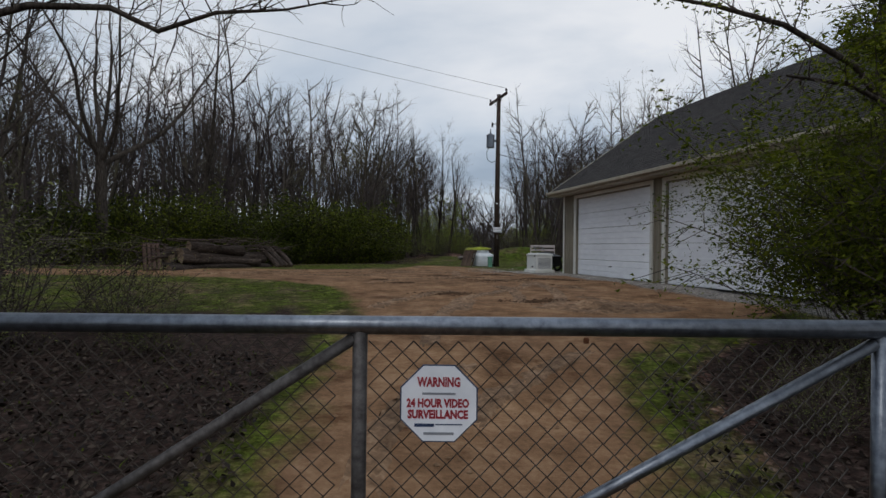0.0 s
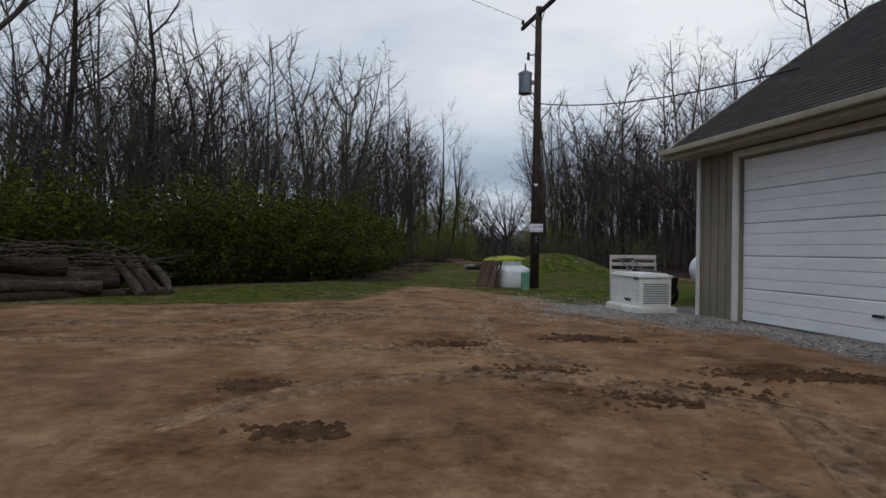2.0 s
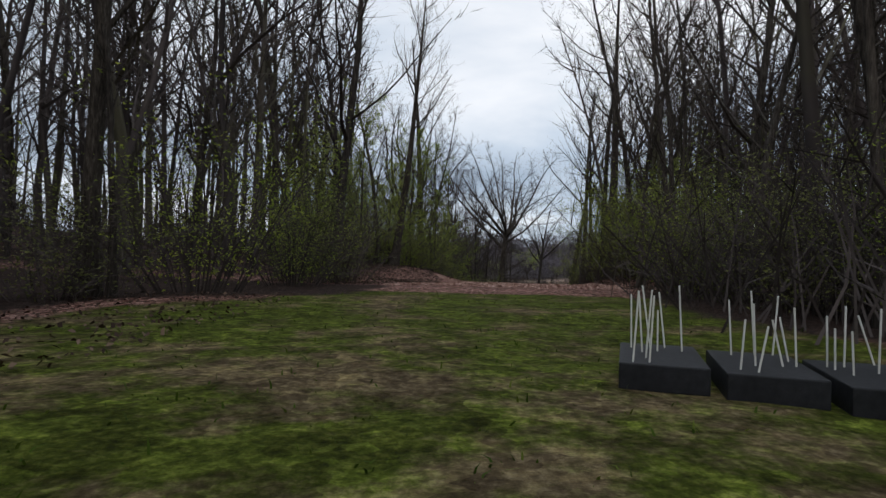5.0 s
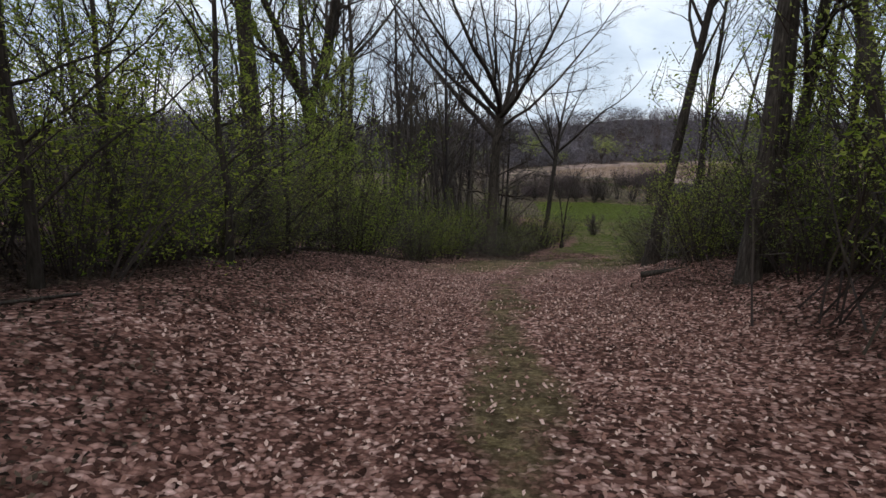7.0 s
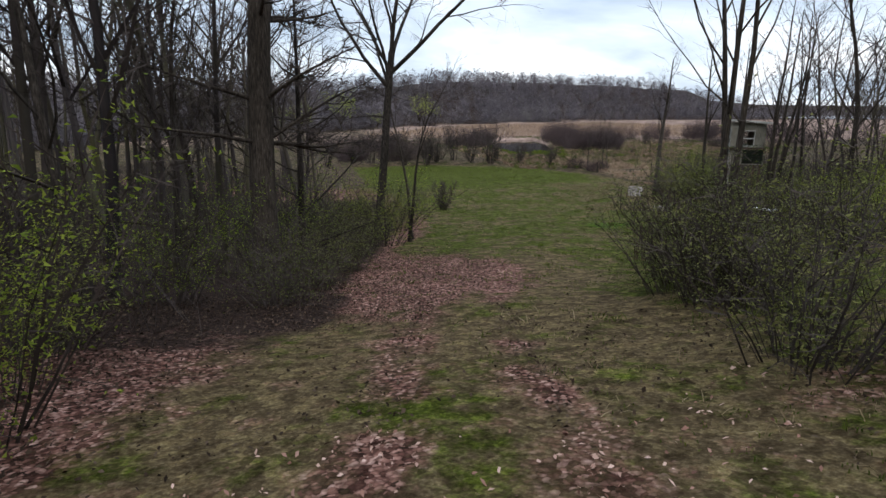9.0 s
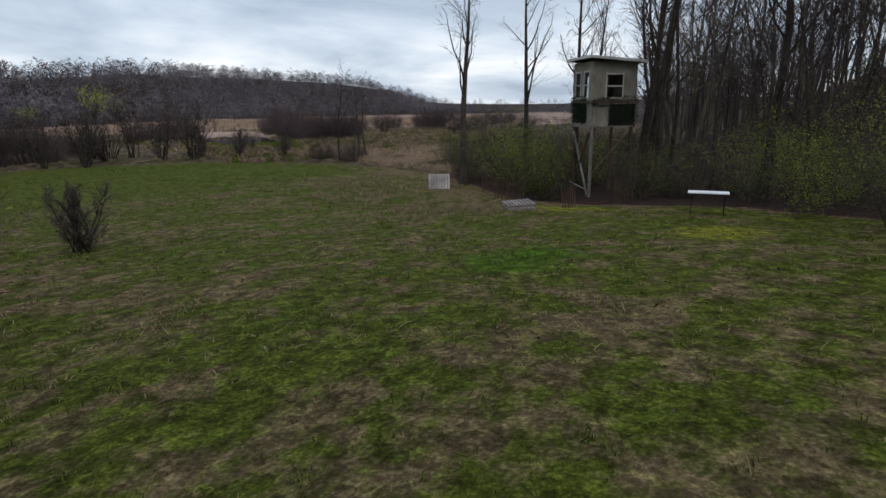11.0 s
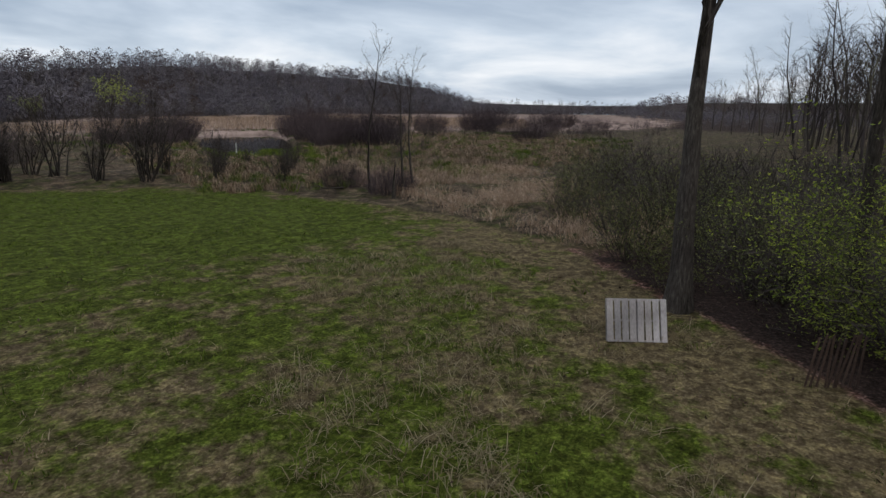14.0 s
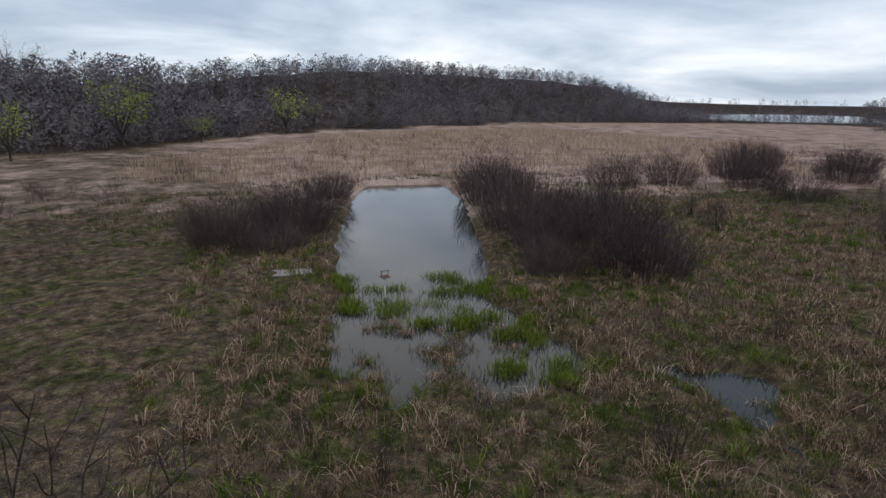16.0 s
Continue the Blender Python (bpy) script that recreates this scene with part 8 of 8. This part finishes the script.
# ---------------------------------------------------------------- blades: grass, reeds, leaves on the ground
def blades(name, label, category, material, x, y, h, w, lean, seed, droop=0.35):
    """One bent blade at every place, in one mesh."""
    rs = np.random.RandomState(seed)
    n = len(x)
    z = height(x, y) - 0.02
    a = rs.rand(n) * 6.283
    l = lean * rs.rand(n) * h
    hx, hy = np.cos(a), np.sin(a)
    b = rs.rand(n) * 6.283
    wx, wy = np.cos(b) * w, np.sin(b) * w
    V = np.zeros((n, 5, 3))
    V[:, 0] = np.stack([x - wx, y - wy, z], 1)
    V[:, 1] = np.stack([x + wx, y + wy, z], 1)
    V[:, 2] = np.stack([x + hx * l * 0.4 + wx * 0.8, y + hy * l * 0.4 + wy * 0.8, z + h * 0.6], 1)
    V[:, 3] = np.stack([x + hx * l * 0.4 - wx * 0.8, y + hy * l * 0.4 - wy * 0.8, z + h * 0.6], 1)
    V[:, 4] = np.stack([x + hx * l, y + hy * l, z + h * (1 - droop * rs.rand(n))], 1)
    q = np.arange(n)[:, None] * 5
    me = bpy.data.meshes.new(name)
    me.vertices.add(n * 5); me.vertices.foreach_set("co", V.ravel())
    loops = np.concatenate([q + np.array([[0, 1, 2, 3]]), q + np.array([[3, 2, 4]])], 1).ravel()
    me.loops.add(len(loops)); me.loops.foreach_set("vertex_index", loops)
    me.polygons.add(n * 2)
    me.polygons.foreach_set("loop_start", (np.arange(n)[:, None] * 7 + np.array([[0, 4]])).ravel())
    me.update()
    me.materials.append(material)
    return tagged(new(name, me), label, category, kind="stuff")


def points_in(poly, n, seed):
    rs = np.random.RandomState(seed)
    p = np.array(poly)
    lo, hi = p.min(0), p.max(0)
    out = np.zeros((0, 2))
    while len(out) < n:
        c = lo + rs.rand(n, 2) * (hi - lo)
        out = np.concatenate([out, c[inside(poly, c[:, 0], c[:, 1]) > 0]])
    return out[:n, 0], out[:n, 1], rs


def clumped(x, y, rs, per, radius):
    x, y = np.repeat(x, per), np.repeat(y, per)
    return x + rs.randn(len(x)) * radius, y + rs.randn(len(y)) * radius


# meadow turf
x, y, rs = points_in([(13, 98), (12, 112), (18, 130), (24, 168), (38, 171), (47, 161), (49, 150), (44, 137), (40, 128), (41, 121), (28, 108), (18, 99)], 6500, 60)
x, y = clumped(x, y, rs, 9, 0.07)
h_ = 0.03 + 0.06 * rs.rand(len(x)) + 0.05 * np.clip(fuzz(x, y, 0.5, 71), 0, 1)
blades("meadow_grass", "short green meadow grass", "grass", M_GRASS, x, y, h_, 0.006, 0.9, 61)
k = rs.rand(len(x)) < np.clip(0.12 + 0.5 * fuzz(x, y, 0.9, 72), 0.0, 0.6)
k &= y < 149 + rs.randn(len(y))
blades("dead_grass", "tufts of dead straw-coloured grass in the meadow", "grass", M_DRYGRASS, x[k] + 0.03, y[k], h_[k] * 1.6, 0.007, 2.6, 62, 0.8)
x, y, rs = points_in([(33, 131), (36, 140), (41, 148), (46.5, 148), (45.5, 140), (41, 132.5), (37, 128)], 900, 162)
k = fuzz(x, y, 0.8, 163) > -0.05
x, y = clumped(x[k], y[k], rs, 16, 0.14)
blades("dead_grass", "pale dry grass tufts combed flat in the meadow", "grass", M_DRYGRASS, x, y, 0.10 + 0.18 * rs.rand(len(x)), 0.007, 2.8, 164, 0.75)
x, y, rs = points_in(FIELD, 1100, 165)
k = fuzz(x, y, 0.5, 166) > 0.05
x, y = clumped(x[k], y[k], rs, 14, 0.13)
blades("meadow_tufts", "darker green grass tufts in the meadow", "grass", M_GRASS, x, y, 0.08 + 0.12 * rs.rand(len(x)), 0.008, 1.3, 167)
# yard and track edge grass
x, y, rs = points_in([(-12, 3), (-12, 15), (-3, 14.5), (-1.5, 10), (-1.3, 3)], 2500, 63)
x2, y2, _ = points_in([(-12, 21.5), (-9, 24), (-3, 33), (-2.4, 60), (3, 66), (6, 60), (9, 48), (9, 30), (3, 25), (0, 29.5), (-3, 25)], 7000, 64)
x3, y3, _ = points_in([(1.4, 2.5), (2.2, 6.6), (6.5, 10), (9, 9), (9, 2.5)], 900, 65)
x, y = np.concatenate([x, x2, x3]), np.concatenate([y, y2, y3])
keep_ = (inside(SAND, x, y) < -0.15) & ~((x < -0.6) & (y > 36) & (rs.rand(len(x)) < 0.85))
x, y = clumped(x[keep_], y[keep_], rs, 2, 0.05)
blades("yard_grass", "rough green grass round the sandy yard", "grass", M_GRASS, x, y, 0.025 + 0.06 * rs.rand(len(x)) ** 2, 0.007, 1.6, 66)


def litter(name, label, x, y, size, seed, material=None):
    """Curled dead leaves lying on the ground."""
    rs = np.random.RandomState(seed)
    n = len(x)
    z = height(x, y)
    a = rs.rand(n) * 6.283
    s = size * (0.6 + 0.8 * rs.rand(n))
    c, d = np.cos(a) * s, np.sin(a) * s
    t1, t2 = rs.randn(n) * 0.35 * s, rs.randn(n) * 0.35 * s
    up = 0.012 + rs.rand(n) * 0.03
    V = np.zeros((n, 4, 3))
    V[:, 0] = np.stack([x - c, y - d, z + up - t1], 1)
    V[:, 1] = np.stack([x + d * 0.55, y - c * 0.55, z + up + t2 + 0.2 * s], 1)
    V[:, 2] = np.stack([x + c, y + d, z + up + t1], 1)
    V[:, 3] = np.stack([x - d * 0.55, y + c * 0.55, z + up - t2 + 0.2 * s], 1)
    me = bpy.data.meshes.new(name)
    me.vertices.add(n * 4); me.vertices.foreach_set("co", V.ravel())
    me.loops.add(n * 4); me.loops.foreach_set("vertex_index", np.arange(n * 4))
    me.polygons.add(n); me.polygons.foreach_set("loop_start", np.arange(n) * 4)
    me.update()
    me.materials.append(material or M_DEADLEAF)
    return tagged(new(name, me), label, "leaf litter", kind="stuff")


x, y, rs = points_in([(-2, 66), (-3, 80), (0, 96), (7, 110), (12, 112), (16, 105), (19, 98), (17, 88), (13, 78), (9, 66)], 160000, 80)
tr = along(TRACK, x, y)
thin = np.clip(1.15 - 0.75 * (1 - smooth01(0.3, 0.75, tr)) * smooth01(71, 76, y) - smooth01(87, 96, y) * (1 - smooth01(2.6, 5.2, tr)) * 1.0 + 0.5 * np.exp(-((tr - 0.8) / 0.25) ** 2), 0.06, 1)
thin *= 1 - 0.75 * smooth01(-1, 3, inside(FIELD, x, y))
keep_ = rs.rand(len(x)) < thin * (0.75 + 0.35 * fuzz(x, y, 0.7, 81))
# off-track leaves go dark to paint tree shade; beyond y 101, plain brown
deep = keep_ & ((tr + 1.2 * fuzz(x, y, 0.6, 181) > 3.1) | (y > 101 + 2 * fuzz(x, y, 0.7, 183)))
keep_ &= ~deep
litter("leaf_litter", "thick carpet of brown and pinkish dead leaves on the track", x[keep_], y[keep_], 0.023, 82)
litter("leaf_litter", "dark old dead leaves beside the track, partly darkened for tree shade", x[deep], y[deep], 0.024, 182, M_LITTER_DARK)
x, y, rs = points_in([(10, 107), (12, 117), (16, 120.5), (18.5, 118), (17.6, 113), (15.4, 109.5), (13, 106.5)], 12000, 184)
k = rs.rand(len(x)) < np.clip(0.65 + 0.5 * fuzz(x, y, 0.6, 185), 0.1, 1)
litter("leaf_litter", "brown leaves drifted at the mouth of the meadow", x[k], y[k], 0.024, 186, M_LITTER_DARK)
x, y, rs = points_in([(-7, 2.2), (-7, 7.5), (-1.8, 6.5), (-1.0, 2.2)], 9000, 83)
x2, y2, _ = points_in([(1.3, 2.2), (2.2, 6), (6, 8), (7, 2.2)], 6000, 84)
litter("leaf_litter", "dark dead leaves scattered by the gate, tree shade in their colour", np.concatenate([x, x2]), np.concatenate([y, y2]), 0.024, 85, M_LITTER_SHADE)
x, y, rs = points_in(FIELD, 9000, 86)
k = rs.rand(len(x)) < np.clip(0.3 + 0.6 * fuzz(x, y, 0.3, 87), 0.03, 1)
litter("leaf_litter", "a few brown leaves scattered over the meadow", x[k], y[k], 0.026, 88, M_LITTER_DARK)
x, y, rs = points_in([(-5.5, 30), (-3, 36), (-3.0, 62), (0, 62), (-1.2, 44), (-1.6, 34)], 3500, 89)
litter("leaf_litter", "brown dead leaves under the hedge", x, y, 0.028, 90, M_LITTER_DARK)

x, y, rs = points_in([(-2.6, 33), (-3.2, 37), (-3.2, 50), (-0.4, 50), (0.1, 43.5), (-0.2, 38), (-1.0, 34)], 420, 190)
k = fuzz(x, y, 0.9, 191) + 0.3 * rs.randn(len(x)) > -0.05
x, y = clumped(x[k], y[k], rs, 60, 0.11)
blades("low_plants", "clumps of small green ground plants before the hedge", "ground plants", M_LEAF_DULL, x, y, 0.02 + 0.05 * rs.rand(len(x)), 0.007, 1.8, 192, 0.5)

# dead reeds and sedge
x, y, rs = points_in([(49.5, 146), (51.5, 156), (53, 166), (58, 168), (66, 160), (62, 146), (54, 141), (47.5, 141)], 1500, 91)
k = fuzz(x, y, 0.8, 115) > -0.12
x, y = clumped(x[k], y[k], rs, 17, 0.25)
blades("reed_bed", "flattened tan dead reeds at the marsh edge", "reeds", M_REED, x, y, 0.20 + 0.65 * rs.rand(len(x)) ** 1.5, 0.008, 2.4, 92, 0.75)
x, y, rs = points_in([(44, 172), (50, 182), (50, 200), (40, 220), (60, 232), (95, 232), (120, 200), (110, 172), (80, 158), (66, 160), (56, 167)], 3600, 93)
keep_ = (inside(POND, x, y) < -0.2) & (height(x, y) > WATER_Z + 0.0) & (along([(49, 184), (51, 191), (54.5, 201), (57, 208)], x, y) > 0.8)
x, y = clumped(x[keep_], y[keep_], rs, 11, 0.26)
g = fuzz(x, y, 0.28, 94) + 0.25 * fuzz(x, y, 0.9, 95)
blades("marsh_sedge", "green sedge tussocks standing in wet marsh", "sedge", M_GRASS, x[g > 0.05], y[g > 0.05], 0.18 + 0.35 * rs.rand(int((g > 0.05).sum())), 0.018, 1.0, 96)
blades("dead_sedge", "brown and tan dead sedge and cattail in the marsh", "sedge", M_SEDGE, x[g <= 0.05], y[g <= 0.05], 0.2 + 0.6 * rs.rand(int((g <= 0.05).sum())), 0.018, 1.3, 97, 0.6)
x, y, rs = points_in([(46, 164), (49, 180), (53, 190), (58, 186), (66, 186), (74, 182), (76, 168), (66, 158), (54, 156)], 3600, 103)
keep_ = (inside(POND, x, y) < -0.1) & (height(x, y) > WATER_Z - 0.04)
x, y = clumped(x[keep_], y[keep_], rs, 14, 0.20)
g = fuzz(x, y, 0.5, 104) + 0.5 * fuzz(x, y, 1.7, 105)
blades("near_sedge", "mixed green sedge standing in the wet marsh", "sedge", M_GRASS, x[g > 0.1], y[g > 0.1], 0.12 + 0.30 * rs.rand(int((g > 0.1).sum())), 0.009, 1.2, 106)
blades("near_dead_sedge", "matted tan dead sedge in the wet marsh", "sedge", M_SEDGE, x[g <= 0.1], y[g <= 0.1], 0.15 + 0.45 * rs.rand(int((g <= 0.1).sum())), 0.009, 1.7, 107, 0.7)
# high arching tussocks all over the wet floor
x, y, rs = points_in([(45, 163), (47, 182), (50, 200), (56, 206), (70, 184), (84, 206), (104, 200), (100, 172), (76, 158), (60, 158), (52, 157)], 2400, 110)
keep_ = (inside(POND, x, y) < -0.4) & (height(x, y) > WATER_Z - 0.06) & (along([(49, 184), (51, 191), (54.5, 201), (57, 208)], x, y) > 0.9)
x, y = x[keep_], y[keep_]
hs_ = 0.35 + 0.45 * rs.rand(len(x))
g = fuzz(x, y, 0.45, 111) + 0.6 * rs.randn(len(x))
for sel, nm, lb, mt in ((g > 0.45, "green_tussocks", "fresh green sedge tussocks among the dead ones", M_TUSSOCK), (g <= 0.45, "straw_tussocks", "arching straw-brown tussocks of last year's sedge", M_STRAW)):
    x2, y2 = clumped(x[sel], y[sel], rs, 34, 0.17)
    blades(nm, lb, "sedge", mt, x2, y2, np.repeat(hs_[sel], 34) * (0.6 + 0.5 * rs.rand(len(x2))), 0.013, 1.5, 112, 0.7)
# tussocks standing in the pond's head
rs = np.random.RandomState(98)
x, y = np.array([(57.6, 192.0), (58.8, 189.8), (58.2, 186.2), (59.1, 186.9), (63.8, 190.4), (63.9, 186.9), (64.8, 187.8), (62.9, 187.6), (59.5, 184.3), (60.7, 184.0), (61.6, 185.2), (62.4, 183.4), (65.2, 185.4), (61.0, 176.6), (62.0, 177.6), (60.2, 178.4), (57.4, 190.6), (56.6, 187.4), (63.4, 181.8), (61.7, 181.2)]).T
x, y = np.concatenate([x, x + rs.randn(20) * 0.7]), np.concatenate([y, y + rs.randn(20) * 0.7])
x, y = clumped(x, y, rs, 170, 0.36)
blades("pond_tussocks", "bright green sedge tussocks in shallow water", "sedge", M_TUSSOCK, x, y, 0.30 + 0.36 * rs.rand(len(x)) + (WATER_Z - height(x, y)).clip(0, 0.8), 0.020, 0.8, 99)
# far reed bed
x, y, rs = points_in([(46, 240), (60, 230), (100, 232), (130, 205), (200, 260), (190, 350), (110, 330), (64, 278), (48, 262)], 26000, 101)
blades("far_reeds", "wide bed of pale pinkish-tan dead reeds", "reeds", M_REED, x, y, 0.6 + 0.9 * rs.rand(len(x)), 0.035, 0.5, 102)
